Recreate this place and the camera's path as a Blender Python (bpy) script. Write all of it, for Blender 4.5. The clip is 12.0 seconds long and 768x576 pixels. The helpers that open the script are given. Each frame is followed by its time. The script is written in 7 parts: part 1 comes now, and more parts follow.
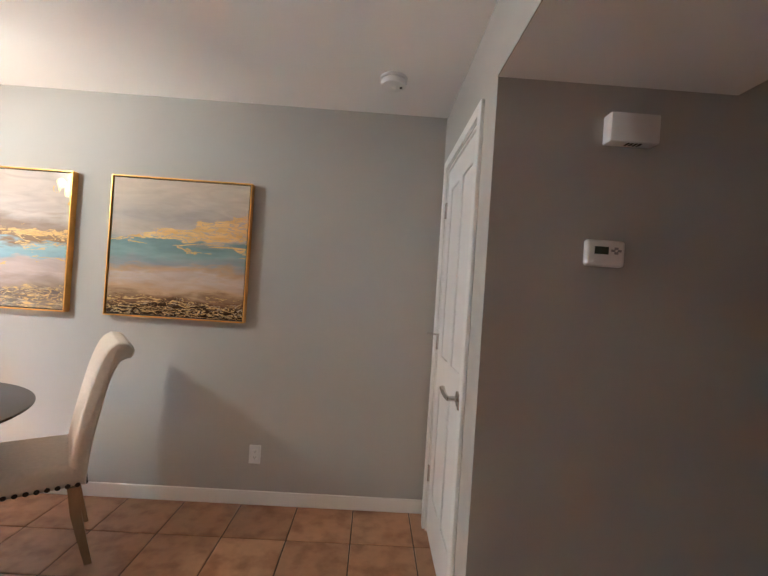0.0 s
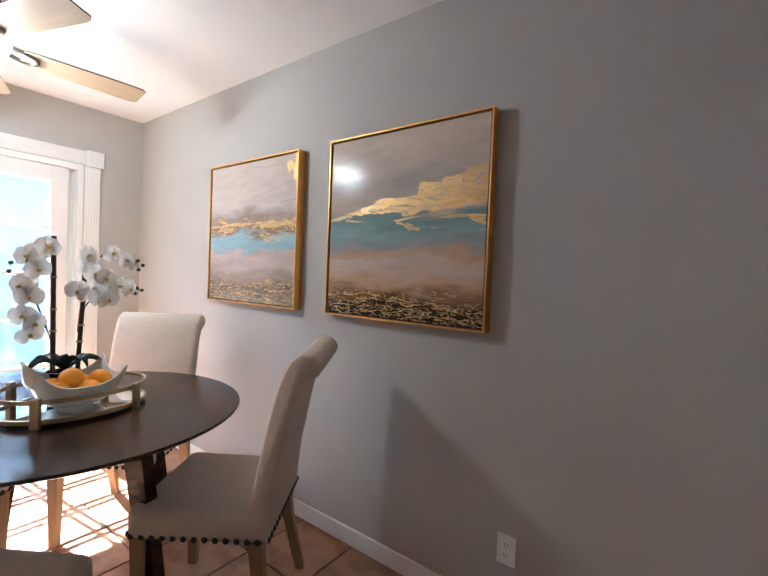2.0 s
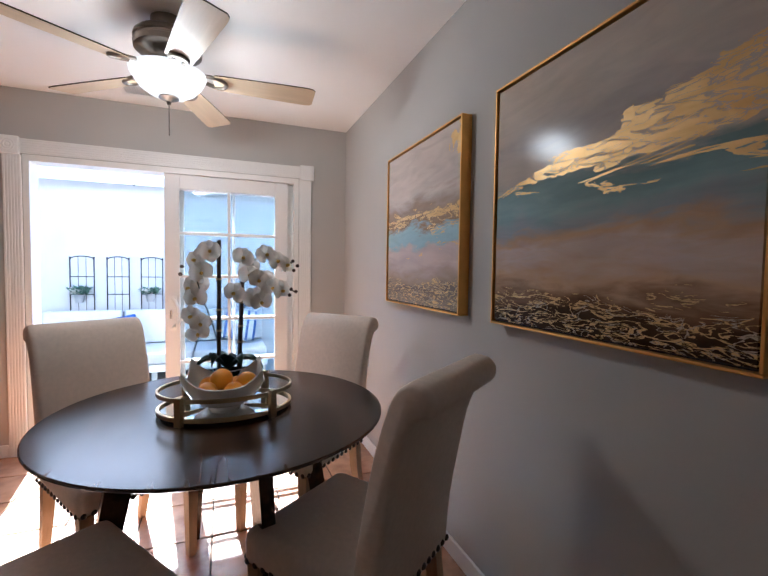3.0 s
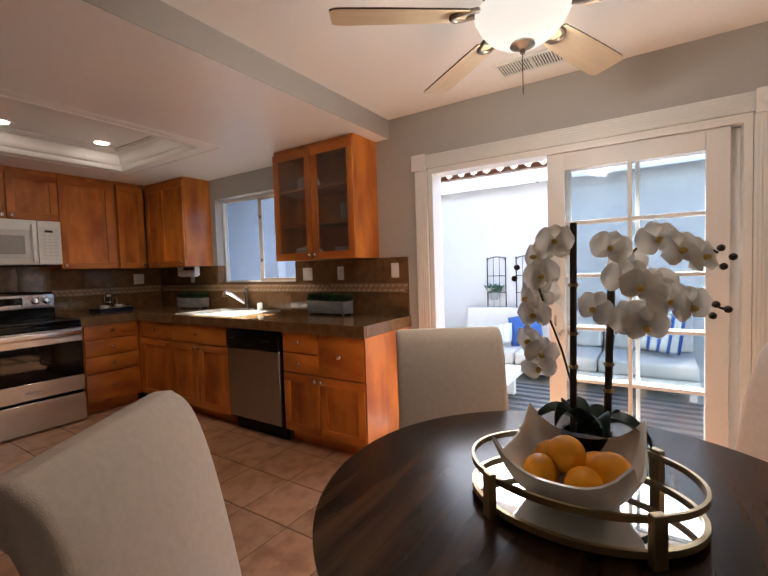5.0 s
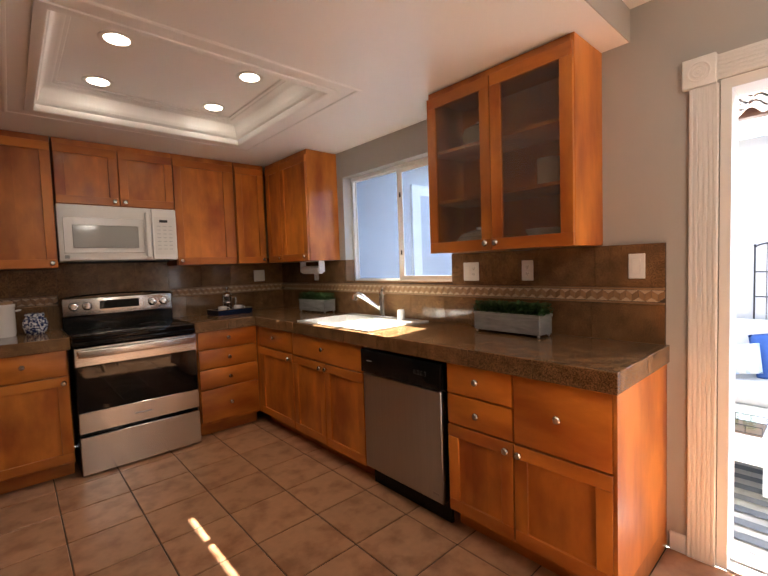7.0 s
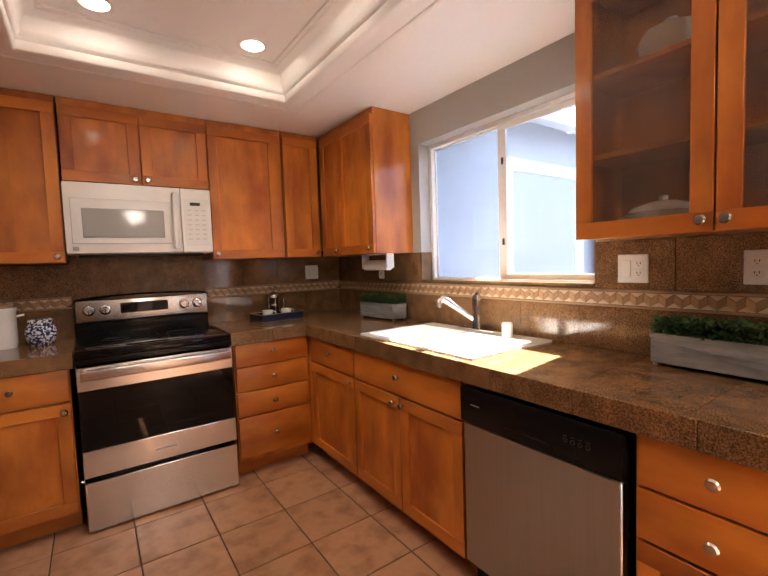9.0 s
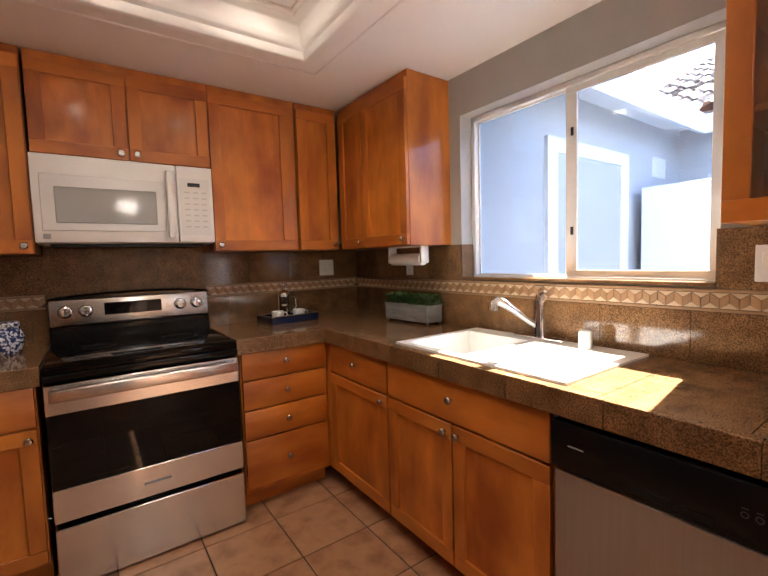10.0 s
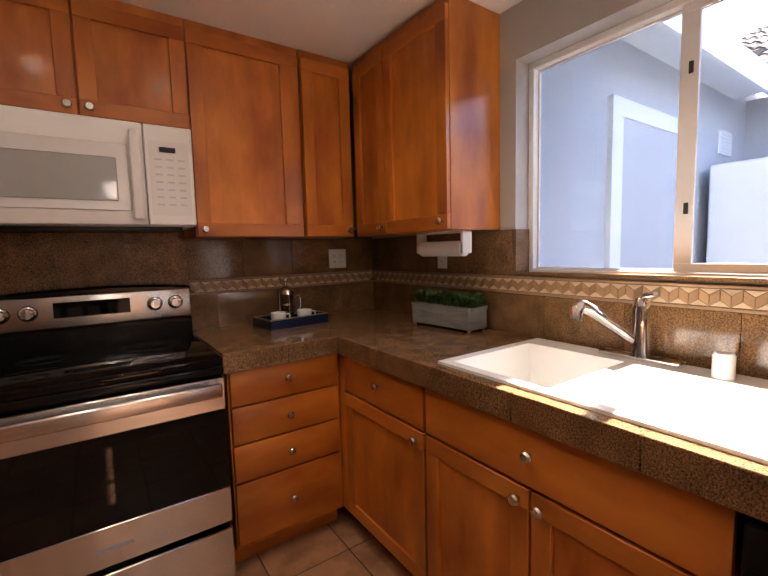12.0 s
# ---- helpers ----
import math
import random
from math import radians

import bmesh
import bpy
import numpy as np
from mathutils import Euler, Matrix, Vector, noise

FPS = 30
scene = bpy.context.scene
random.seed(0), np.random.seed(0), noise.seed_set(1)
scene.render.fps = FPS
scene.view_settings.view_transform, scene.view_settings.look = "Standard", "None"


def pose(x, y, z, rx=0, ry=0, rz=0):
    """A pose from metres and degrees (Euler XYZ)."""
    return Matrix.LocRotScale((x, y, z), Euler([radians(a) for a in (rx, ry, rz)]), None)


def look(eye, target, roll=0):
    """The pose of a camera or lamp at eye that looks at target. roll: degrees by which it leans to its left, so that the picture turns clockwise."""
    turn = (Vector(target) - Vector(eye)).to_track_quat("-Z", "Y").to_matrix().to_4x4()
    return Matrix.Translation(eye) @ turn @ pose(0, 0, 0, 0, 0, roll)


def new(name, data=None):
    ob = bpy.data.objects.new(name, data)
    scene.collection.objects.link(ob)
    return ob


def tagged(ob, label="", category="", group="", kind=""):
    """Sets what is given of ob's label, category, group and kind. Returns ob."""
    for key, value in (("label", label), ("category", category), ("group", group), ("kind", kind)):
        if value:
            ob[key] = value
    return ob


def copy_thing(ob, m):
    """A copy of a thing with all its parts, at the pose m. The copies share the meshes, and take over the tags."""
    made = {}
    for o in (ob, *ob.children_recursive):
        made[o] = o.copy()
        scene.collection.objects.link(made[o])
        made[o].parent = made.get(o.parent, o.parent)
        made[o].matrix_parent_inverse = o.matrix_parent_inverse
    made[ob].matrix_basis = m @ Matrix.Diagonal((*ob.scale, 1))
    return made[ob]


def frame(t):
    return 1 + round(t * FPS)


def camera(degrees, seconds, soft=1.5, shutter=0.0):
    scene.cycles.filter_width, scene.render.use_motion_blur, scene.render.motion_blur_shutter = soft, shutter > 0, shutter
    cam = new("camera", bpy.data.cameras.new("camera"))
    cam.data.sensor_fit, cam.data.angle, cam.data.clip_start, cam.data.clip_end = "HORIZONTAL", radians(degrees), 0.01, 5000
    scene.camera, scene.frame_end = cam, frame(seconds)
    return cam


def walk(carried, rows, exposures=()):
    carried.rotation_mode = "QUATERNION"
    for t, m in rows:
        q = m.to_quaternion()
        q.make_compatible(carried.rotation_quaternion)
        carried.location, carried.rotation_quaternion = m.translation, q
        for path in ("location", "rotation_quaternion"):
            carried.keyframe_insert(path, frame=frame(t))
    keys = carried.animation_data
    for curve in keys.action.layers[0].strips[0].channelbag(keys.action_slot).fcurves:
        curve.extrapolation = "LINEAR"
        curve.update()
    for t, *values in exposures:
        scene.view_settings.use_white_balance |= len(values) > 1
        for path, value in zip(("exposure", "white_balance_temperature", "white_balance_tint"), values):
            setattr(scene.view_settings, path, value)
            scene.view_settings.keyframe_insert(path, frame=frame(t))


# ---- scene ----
cam = camera(85.5, 12.0)
PATH = [
    (0, (0.216, 0.067, 1.364), (0.262, 2.066, 1.369), 3.8),
    (0.5, (0.142, 0.362, 1.324), (0.197, 2.362, 1.33), 3.6),
    (1, (0.112, 0.603, 1.321), (-0.128, 2.589, 1.305), 3.3),
    (1.5, (0.078, 0.86, 1.318), (-0.669, 2.714, 1.275), 2.8),
    (2, (0.066, 1.115, 1.302), (-1.132, 2.716, 1.243), 2.4),
    (2.5, (0.015, 1.388, 1.303), (-1.619, 2.538, 1.212), 1.4),
    (2.7, (-0.028, 1.503, 1.293), (-1.77, 2.482, 1.203), 1.2),
    (4.3, (-0.516, 1.977, 1.292), (-2.457, 1.504, 1.189), -1.3),
    (4.5, (-0.584, 1.966, 1.304), (-2.471, 1.313, 1.198), -1.4),
    (5, (-0.773, 1.814, 1.302), (-2.447, 0.725, 1.207), -1.8),
    (5.5, (-0.961, 1.53, 1.297), (-2.488, 0.241, 1.211), -1.8),
    (6, (-1.145, 1.257, 1.332), (-2.604, -0.107, 1.228), -2.0),
    (6.5, (-1.307, 1.001, 1.333), (-2.702, -0.428, 1.23), -2.0),
    (7, (-1.396, 0.766, 1.329), (-2.731, -0.72, 1.219), -2.0),
    (7.2, (-1.419, 0.681, 1.34), (-2.738, -0.819, 1.223), -2.0),
    (9, (-1.768, -0.011, 1.332), (-2.913, -1.645, 1.206), -2.0),
    (9.5, (-1.845, -0.266, 1.311), (-2.99, -1.9, 1.181), -1.9),
    (10, (-1.848, -0.47, 1.319), (-3.001, -2.098, 1.178), -1.7),
    (10.5, (-1.854, -0.632, 1.32), (-3.069, -2.213, 1.169), -1.4),
    (11, (-1.915, -0.761, 1.323), (-3.193, -2.29, 1.155), -1.2),
    (11.5, (-2.018, -0.878, 1.331), (-3.304, -2.399, 1.148), -1.1),
    (12, (-2.058, -0.959, 1.311), (-3.191, -2.597, 1.129), -1.5),
]
walk(cam, [(t, look(eye, target, roll)) for t, eye, target, roll in PATH],
     exposures=[(0.0, 4.8, 5600, -2), (0.5, 4.98, 5500, -3), (1.0, 4.88, 5400, -1), (2.0, 4.26, 5150, 1), (2.5, 3.7, 5150, 4), (4.5, 3.0, 6200, 8), (5.5, 3.03, 6550, 9), (6.5, 3.32, 6650, 8),
                (7.0, 3.53, 6700, 9), (9.0, 4.12, 6850, 15), (9.5, 4.03, 6700, 12), (10.5, 3.82, 6650, 12), (12.0, 3.55, 7050, 18)])

# ---- light ----
SUN_TRAVEL = Vector((1.0, 0.14, -1.07))
world = bpy.data.worlds.new("sky")
scene.world = world
world.use_nodes = True
_nt = world.node_tree
_sky = _nt.nodes.new("ShaderNodeTexSky")
_sky.sky_type = 'NISHITA'
_sky.sun_disc = False
_sky.sun_elevation = math.atan2(1.07, math.hypot(1.0, 0.14))
_sky.sun_rotation = math.atan2(-1.0, -0.14)
_sky.dust_density = 1.5
_nt.links.new(_sky.outputs[0], _nt.nodes["Background"].inputs[0])
_nt.nodes["Background"].inputs[1].default_value = 0.15
_sd = bpy.data.lights.new("sun", 'SUN')
_sd.energy, _sd.angle, _sd.color = 5.0, radians(0.55), (1.0, 0.95, 0.88)
sun = new("sun", _sd)
sun.rotation_mode = 'QUATERNION'
sun.rotation_quaternion = SUN_TRAVEL.to_track_quat('-Z', 'Y')


# ---- materials ----
def mat(name, color, rough=0.5, metal=0.0, var=0.08, scale=8.0, bump=0.0, bump_scale=60.0, stretch=(1, 1, 1), second=None,
        mix_scale=2.0, rand=0.0, spec=0.5, coat=0.0, rough_var=0.0, mix_detail=4.0, mix_range=(0.4, 0.62), staves=0.0):
    m = bpy.data.materials.new(name)
    m.use_nodes = True
    nt = m.node_tree
    N, L = nt.nodes, nt.links
    b = N["Principled BSDF"]
    b.inputs["Metallic"].default_value = metal
    b.inputs["Roughness"].default_value = rough
    b.inputs["Specular IOR Level"].default_value = spec
    b.inputs["Coat Weight"].default_value = coat
    b.inputs["Coat Roughness"].default_value = 0.12
    tc = N.new("ShaderNodeTexCoord")
    mp = N.new("ShaderNodeMapping")
    mp.inputs["Scale"].default_value = stretch
    L.new(tc.outputs["Object"], mp.inputs[0])
    vec = mp.outputs[0]
    oi = N.new("ShaderNodeObjectInfo")
    if rand > 0:
        ad = N.new("ShaderNodeVectorMath")
        ad.operation = 'MULTIPLY_ADD'
        cx = N.new("ShaderNodeCombineXYZ")
        for k in range(3):
            L.new(oi.outputs["Random"], cx.inputs[k])
        ad.inputs[1].default_value = (31.0, 17.0, 23.0)
        L.new(cx.outputs[0], ad.inputs[0])
        L.new(vec, ad.inputs[2])
        vec = ad.outputs[0]
    n1 = N.new("ShaderNodeTexNoise")
    n1.inputs["Scale"].default_value = scale
    n1.inputs["Detail"].default_value = 6
    L.new(vec, n1.inputs["Vector"])
    r1 = N.new("ShaderNodeMapRange")
    r1.inputs[1].default_value, r1.inputs[2].default_value = 0.25, 0.75
    r1.inputs[3].default_value, r1.inputs[4].default_value = 1 - var, 1 + var
    L.new(n1.outputs[0], r1.inputs[0])
    mul = N.new("ShaderNodeVectorMath")
    mul.operation = 'SCALE'
    if second is None:
        mul.inputs[0].default_value = color
    else:
        n2 = N.new("ShaderNodeTexNoise")
        n2.inputs["Scale"].default_value = mix_scale
        n2.inputs["Detail"].default_value = mix_detail
        L.new(vec, n2.inputs["Vector"])
        mr = N.new("ShaderNodeMapRange")
        mr.inputs[1].default_value, mr.inputs[2].default_value = mix_range
        L.new(n2.outputs[0], mr.inputs[0])
        mx = N.new("ShaderNodeMix")
        mx.data_type = 'RGBA'
        mx.inputs["A"].default_value = (*color, 1)
        mx.inputs["B"].default_value = (*second, 1)
        L.new(mr.outputs[0], mx.inputs["Factor"])
        L.new(mx.outputs["Result"], mul.inputs[0])
    fac = r1.outputs[0]
    if rand > 0:
        rr = N.new("ShaderNodeMapRange")
        rr.inputs[3].default_value, rr.inputs[4].default_value = 1 - rand, 1 + rand
        L.new(oi.outputs["Random"], rr.inputs[0])
        mm = N.new("ShaderNodeMath")
        mm.operation = 'MULTIPLY'
        L.new(fac, mm.inputs[0])
        L.new(rr.outputs[0], mm.inputs[1])
        fac = mm.outputs[0]
    if staves > 0:
        # glued boards of slightly different tone
        sx = N.new("ShaderNodeSeparateXYZ")
        L.new(tc.outputs["Object"], sx.inputs[0])
        m1 = N.new("ShaderNodeMath")
        m1.operation = 'MULTIPLY_ADD'
        L.new(sx.outputs["X"], m1.inputs[0])
        m1.inputs[1].default_value = 1 / 0.085
        m0 = N.new("ShaderNodeMath")
        m0.operation = 'MULTIPLY'
        L.new(oi.outputs["Random"], m0.inputs[0])
        m0.inputs[1].default_value = 57.0
        L.new(m0.outputs[0], m1.inputs[2])
        m2 = N.new("ShaderNodeMath")
        m2.operation = 'FLOOR'
        L.new(m1.outputs[0], m2.inputs[0])
        wn_ = N.new("ShaderNodeTexWhiteNoise")
        wn_.noise_dimensions = '1D'
        L.new(m2.outputs[0], wn_.inputs["W"])
        r4 = N.new("ShaderNodeMapRange")
        r4.inputs[3].default_value, r4.inputs[4].default_value = 1 - staves, 1 + staves
        L.new(wn_.outputs["Value"], r4.inputs[0])
        m3 = N.new("ShaderNodeMath")
        m3.operation = 'MULTIPLY'
        L.new(fac, m3.inputs[0])
        L.new(r4.outputs[0], m3.inputs[1])
        fac = m3.outputs[0]
    L.new(fac, mul.inputs["Scale"])
    L.new(mul.outputs[0], b.inputs["Base Color"])
    if rough_var > 0:
        r3 = N.new("ShaderNodeMapRange")
        r3.inputs[3].default_value, r3.inputs[4].default_value = rough - rough_var, rough + rough_var
        L.new(n1.outputs[0], r3.inputs[0])
        L.new(r3.outputs[0], b.inputs["Roughness"])
    if bump > 0:
        n3 = N.new("ShaderNodeTexNoise")
        n3.inputs["Scale"].default_value = bump_scale
        n3.inputs["Detail"].default_value = 4
        L.new(vec, n3.inputs["Vector"])
        bp = N.new("ShaderNodeBump")
        bp.inputs["Strength"].default_value = bump
        bp.inputs["Distance"].default_value = 0.004
        L.new(n3.outputs[0], bp.inputs["Height"])
        L.new(bp.outputs[0], b.inputs["Normal"])
    return m


def glass_mat(name, tint=(1, 1, 1), rough=0.0, trans=0.85):
    """A thin pane: clear, with a weak mirror."""
    m = bpy.data.materials.new(name)
    m.use_nodes = True
    nt = m.node_tree
    N, L = nt.nodes, nt.links
    N.remove(N["Principled BSDF"])
    out = N["Material Output"]
    g = N.new("ShaderNodeBsdfGlossy")
    g.inputs["Roughness"].default_value = rough
    t = N.new("ShaderNodeBsdfTransparent")
    t.inputs[0].default_value = (*tint, 1)
    lw = N.new("ShaderNodeLayerWeight")
    lw.inputs[0].default_value = 0.5
    pw = N.new("ShaderNodeMath")
    pw.operation = 'POWER'
    L.new(lw.outputs["Facing"], pw.inputs[0])
    pw.inputs[1].default_value = 5.0
    f = N.new("ShaderNodeMath")
    f.operation = 'MULTIPLY_ADD'
    L.new(pw.outputs[0], f.inputs[0])
    f.inputs[1].default_value, f.inputs[2].default_value = 0.85, 0.03
    mx = N.new("ShaderNodeMixShader")
    L.new(f.outputs[0], mx.inputs[0])
    L.new(t.outputs[0], mx.inputs[1])
    L.new(g.outputs[0], mx.inputs[2])
    L.new(mx.outputs[0], out.inputs[0])
    return m


def glow_mat(name, color, strength):
    m = bpy.data.materials.new(name)
    m.use_nodes = True
    b = m.node_tree.nodes["Principled BSDF"]
    b.inputs["Base Color"].default_value = (0.8, 0.8, 0.78, 1)
    b.inputs["Emission Color"].default_value = (*color, 1)
    b.inputs["Emission Strength"].default_value = strength
    b.inputs["Roughness"].default_value = 0.3
    return m


M_WALL = mat("grey_wall_paint", (0.44, 0.425, 0.395), 0.75, var=0.03, scale=1.6, bump=0.12, bump_scale=140)
M_CEIL = mat("white_ceiling_paint", (0.86, 0.845, 0.82), 0.62, var=0.02, scale=1.2, bump=0.1, bump_scale=90)
M_KCEIL = mat("satin_ceiling_paint", (0.86, 0.845, 0.82), 0.3, var=0.02, scale=1.2, bump=0.06, bump_scale=50)
M_TRIM = mat("white_trim_paint", (0.8, 0.79, 0.76), 0.35, var=0.02, scale=5)
M_DOOR = mat("white_door_paint", (0.78, 0.77, 0.75), 0.4, var=0.02, scale=5)
M_WOOD = mat("orange_maple", (0.62, 0.208, 0.03), 0.36, var=0.08, scale=5.0, stretch=(2.6, 2.6, 0.9), second=(0.33, 0.08, 0.011),
             mix_scale=2.4, rand=0.13, coat=0.25, bump=0.03, bump_scale=30, mix_detail=5, mix_range=(0.38, 0.68))
M_WOODH = mat("orange_maple_level", (0.62, 0.208, 0.03), 0.36, var=0.08, scale=5.0, stretch=(0.9, 2.6, 2.6), second=(0.36, 0.09, 0.012),
              mix_scale=2.4, rand=0.13, coat=0.25, bump=0.03, bump_scale=30, mix_detail=5, mix_range=(0.38, 0.68))
M_PANEL = mat("orange_maple_panel", (0.6, 0.198, 0.029), 0.36, var=0.14, scale=7.0, stretch=(2.0, 2.0, 0.9), second=(0.31, 0.072, 0.01),
              mix_scale=2.6, rand=0.12, coat=0.25, bump=0.03, bump_scale=30, mix_detail=6, mix_range=(0.4, 0.68), staves=0.07)
M_GRANITE = mat("brown_granite", (0.29, 0.158, 0.07), 0.1, var=0.34, scale=14, second=(0.085, 0.045, 0.022), mix_scale=250, rand=0.1,
                mix_detail=7, mix_range=(0.36, 0.62), spec=0.38)
M_GROUT = mat("brown_grout", (0.1, 0.07, 0.045), 0.8, var=0.15, scale=30)
M_TILE = mat("tan_floor_tile", (0.42, 0.225, 0.125), 0.33, var=0.09, scale=24, second=(0.27, 0.122, 0.06), mix_scale=9, rand=0.07,
             bump=0.03, bump_scale=18, rough_var=0.05, mix_range=(0.46, 0.68), mix_detail=8)
M_FGROUT = mat("floor_grout", (0.075, 0.05, 0.034), 0.9, var=0.2, scale=40)
M_STEEL = mat("brushed_steel", (0.66, 0.645, 0.63), 0.24, 1.0, var=0.05, scale=3, stretch=(1, 40, 40), bump=0.02, bump_scale=20)
M_STEELV = mat("brushed_steel_upright", (0.42, 0.42, 0.43), 0.3, 1.0, var=0.05, scale=3, stretch=(40, 40, 1), bump=0.02, bump_scale=20)
for _m in (M_STEEL, M_STEELV):
    # brushing drawn out upright in the reflections
    _n, _l = _m.node_tree.nodes, _m.node_tree.links
    _tan = _n.new("ShaderNodeTangent")
    _tan.direction_type, _tan.axis = 'RADIAL', 'Z'
    _n["Principled BSDF"].inputs["Anisotropic"].default_value = 0.8
    _n["Principled BSDF"].inputs["Anisotropic Rotation"].default_value = 0.25
    _l.new(_tan.outputs[0], _n["Principled BSDF"].inputs["Tangent"])
M_NICKEL = mat("satin_nickel", (0.6, 0.57, 0.53), 0.25, 1.0, var=0.04)
M_CHROME = mat("chrome", (0.8, 0.8, 0.8), 0.07, 1.0, var=0.02)
M_BLACK = mat("black_enamel", (0.005, 0.005, 0.005), 0.12, var=0.1, spec=0.28)
M_BLACKGL = mat("black_oven_glass", (0.003, 0.003, 0.003), 0.04, var=0.05, spec=0.3)
M_BLACKMAT = mat("black_plastic", (0.006, 0.006, 0.0065), 0.25, var=0.1, spec=0.18)
M_WHITEPL = mat("white_plastic", (0.76, 0.75, 0.73), 0.3, var=0.02)
M_MWGL = mat("grey_microwave_window", (0.36, 0.36, 0.35), 0.08, var=0.06, scale=3, spec=0.2)
M_GREYTXT = mat("grey_marking", (0.3, 0.3, 0.31), 0.5)
M_KEY = mat("pale_key_print", (0.52, 0.52, 0.52), 0.5)
M_SINK = mat("white_enamel", (0.82, 0.81, 0.78), 0.12, var=0.02)
M_GLASS = glass_mat("tinted_window_glass", (0.65, 0.7, 0.77))
M_SEEDED = glass_mat("seeded_glass", (0.9, 0.87, 0.83), 0.12)
_n, _l = M_SEEDED.node_tree.nodes, M_SEEDED.node_tree.links
_veil, _mix, _bump, _noise = _n.new("ShaderNodeBsdfDiffuse"), _n.new("ShaderNodeMixShader"), _n.new("ShaderNodeBump"), _n.new("ShaderNodeTexNoise")
_veil.inputs[0].default_value = (0.3, 0.25, 0.21, 1)
_mix.inputs[0].default_value = 0.13
_noise.inputs["Scale"].default_value = 70
_bump.inputs["Strength"].default_value = 0.35
_bump.inputs["Distance"].default_value = 0.003
_l.new(_noise.outputs[0], _bump.inputs["Height"])
_l.new(_bump.outputs[0], _n["Glossy BSDF"].inputs["Normal"])
_l.new(_n["Material Output"].inputs[0].links[0].from_socket, _mix.inputs[1])
_l.new(_veil.outputs[0], _mix.inputs[2])
_l.new(_mix.outputs[0], _n["Material Output"].inputs[0])
M_STUCCO = mat("white_stucco", (0.5, 0.505, 0.525), 0.9, var=0.05, scale=1.5, bump=0.4, bump_scale=120)
M_FASCIA = mat("white_fascia_paint", (0.8, 0.8, 0.79), 0.6, var=0.03)
M_CONC = mat("patio_concrete", (0.42, 0.41, 0.39), 0.85, var=0.12, scale=6, bump=0.2, bump_scale=60)
M_DOORGLASS = glass_mat("tinted_door_glass", (0.84, 0.87, 0.885))
M_DARK = mat("dark_slot", (0.02, 0.02, 0.02), 0.7)


# ---- mesh helpers ----
def box(bm, x0, x1, y0, y1, z0, z1, bevel=0.0, seg=1):
    r = bmesh.ops.create_cube(bm, size=1)
    for v in r["verts"]:
        v.co = Vector((x0 + (v.co.x + 0.5) * (x1 - x0), y0 + (v.co.y + 0.5) * (y1 - y0), z0 + (v.co.z + 0.5) * (z1 - z0)))
    if bevel > 0:
        es = list({e for v in r["verts"] for e in v.link_edges})
        bmesh.ops.bevel(bm, geom=es, offset=bevel, segments=seg, affect='EDGES', profile=0.5)


def cyl(bm, c, r, h, axis='z', seg=20, r2=None):
    """A cylinder or cone from c, h long along its axis."""
    m = Matrix.Translation(c)
    if axis == 'x':
        m = m @ Matrix.Rotation(radians(90), 4, 'Y')
    elif axis == 'y':
        m = m @ Matrix.Rotation(radians(-90), 4, 'X')
    bmesh.ops.create_cone(bm, cap_ends=True, segments=seg, radius1=r, radius2=r if r2 is None else r2, depth=h,
                          matrix=m @ Matrix.Translation((0, 0, h / 2)))


def lathe(bm, profile, seg=28, center=(0, 0, 0), caps=True):
    """Turn a profile of (radius, height) about the z axis."""
    rings = []
    for r, z in profile:
        rings.append([bm.verts.new((center[0] + r * math.cos(2 * math.pi * k / seg), center[1] + r * math.sin(2 * math.pi * k / seg), center[2] + z))
                      for k in range(seg)])
    for a, b in zip(rings, rings[1:]):
        for k in range(seg):
            bm.faces.new((a[k], a[(k + 1) % seg], b[(k + 1) % seg], b[k]))
    for ring, flip in ((rings[0], True), (rings[-1], False)):
        if caps and (ring[0].co - ring[seg // 2].co).length > 1e-5:
            bm.faces.new(list(reversed(ring)) if flip else ring)
    bmesh.ops.remove_doubles(bm, verts=bm.verts, dist=1e-6)


def tube(bm, pts, r, seg=8, r_end=None):
    """A round bar along points."""
    pts = [Vector(p) for p in pts]
    n = len(pts)
    rings = []
    up = Vector((0.13, 0.37, 0.92))
    for i, p in enumerate(pts):
        d = (pts[min(i + 1, n - 1)] - pts[max(i - 1, 0)]).normalized()
        a = d.cross(up)
        if a.length < 0.05:
            a = d.cross(Vector((1, 0, 0)))
        a.normalize()
        b = d.cross(a)
        rr = r if r_end is None else r + (r_end - r) * i / (n - 1)
        rings.append([bm.verts.new(p + rr * (a * math.cos(2 * math.pi * k / seg) + b * math.sin(2 * math.pi * k / seg))) for k in range(seg)])
    for a, b in zip(rings, rings[1:]):
        for k in range(seg):
            bm.faces.new((a[k], a[(k + 1) % seg], b[(k + 1) % seg], b[k]))
    bm.faces.new(rings[0])
    bm.faces.new(list(reversed(rings[-1])))


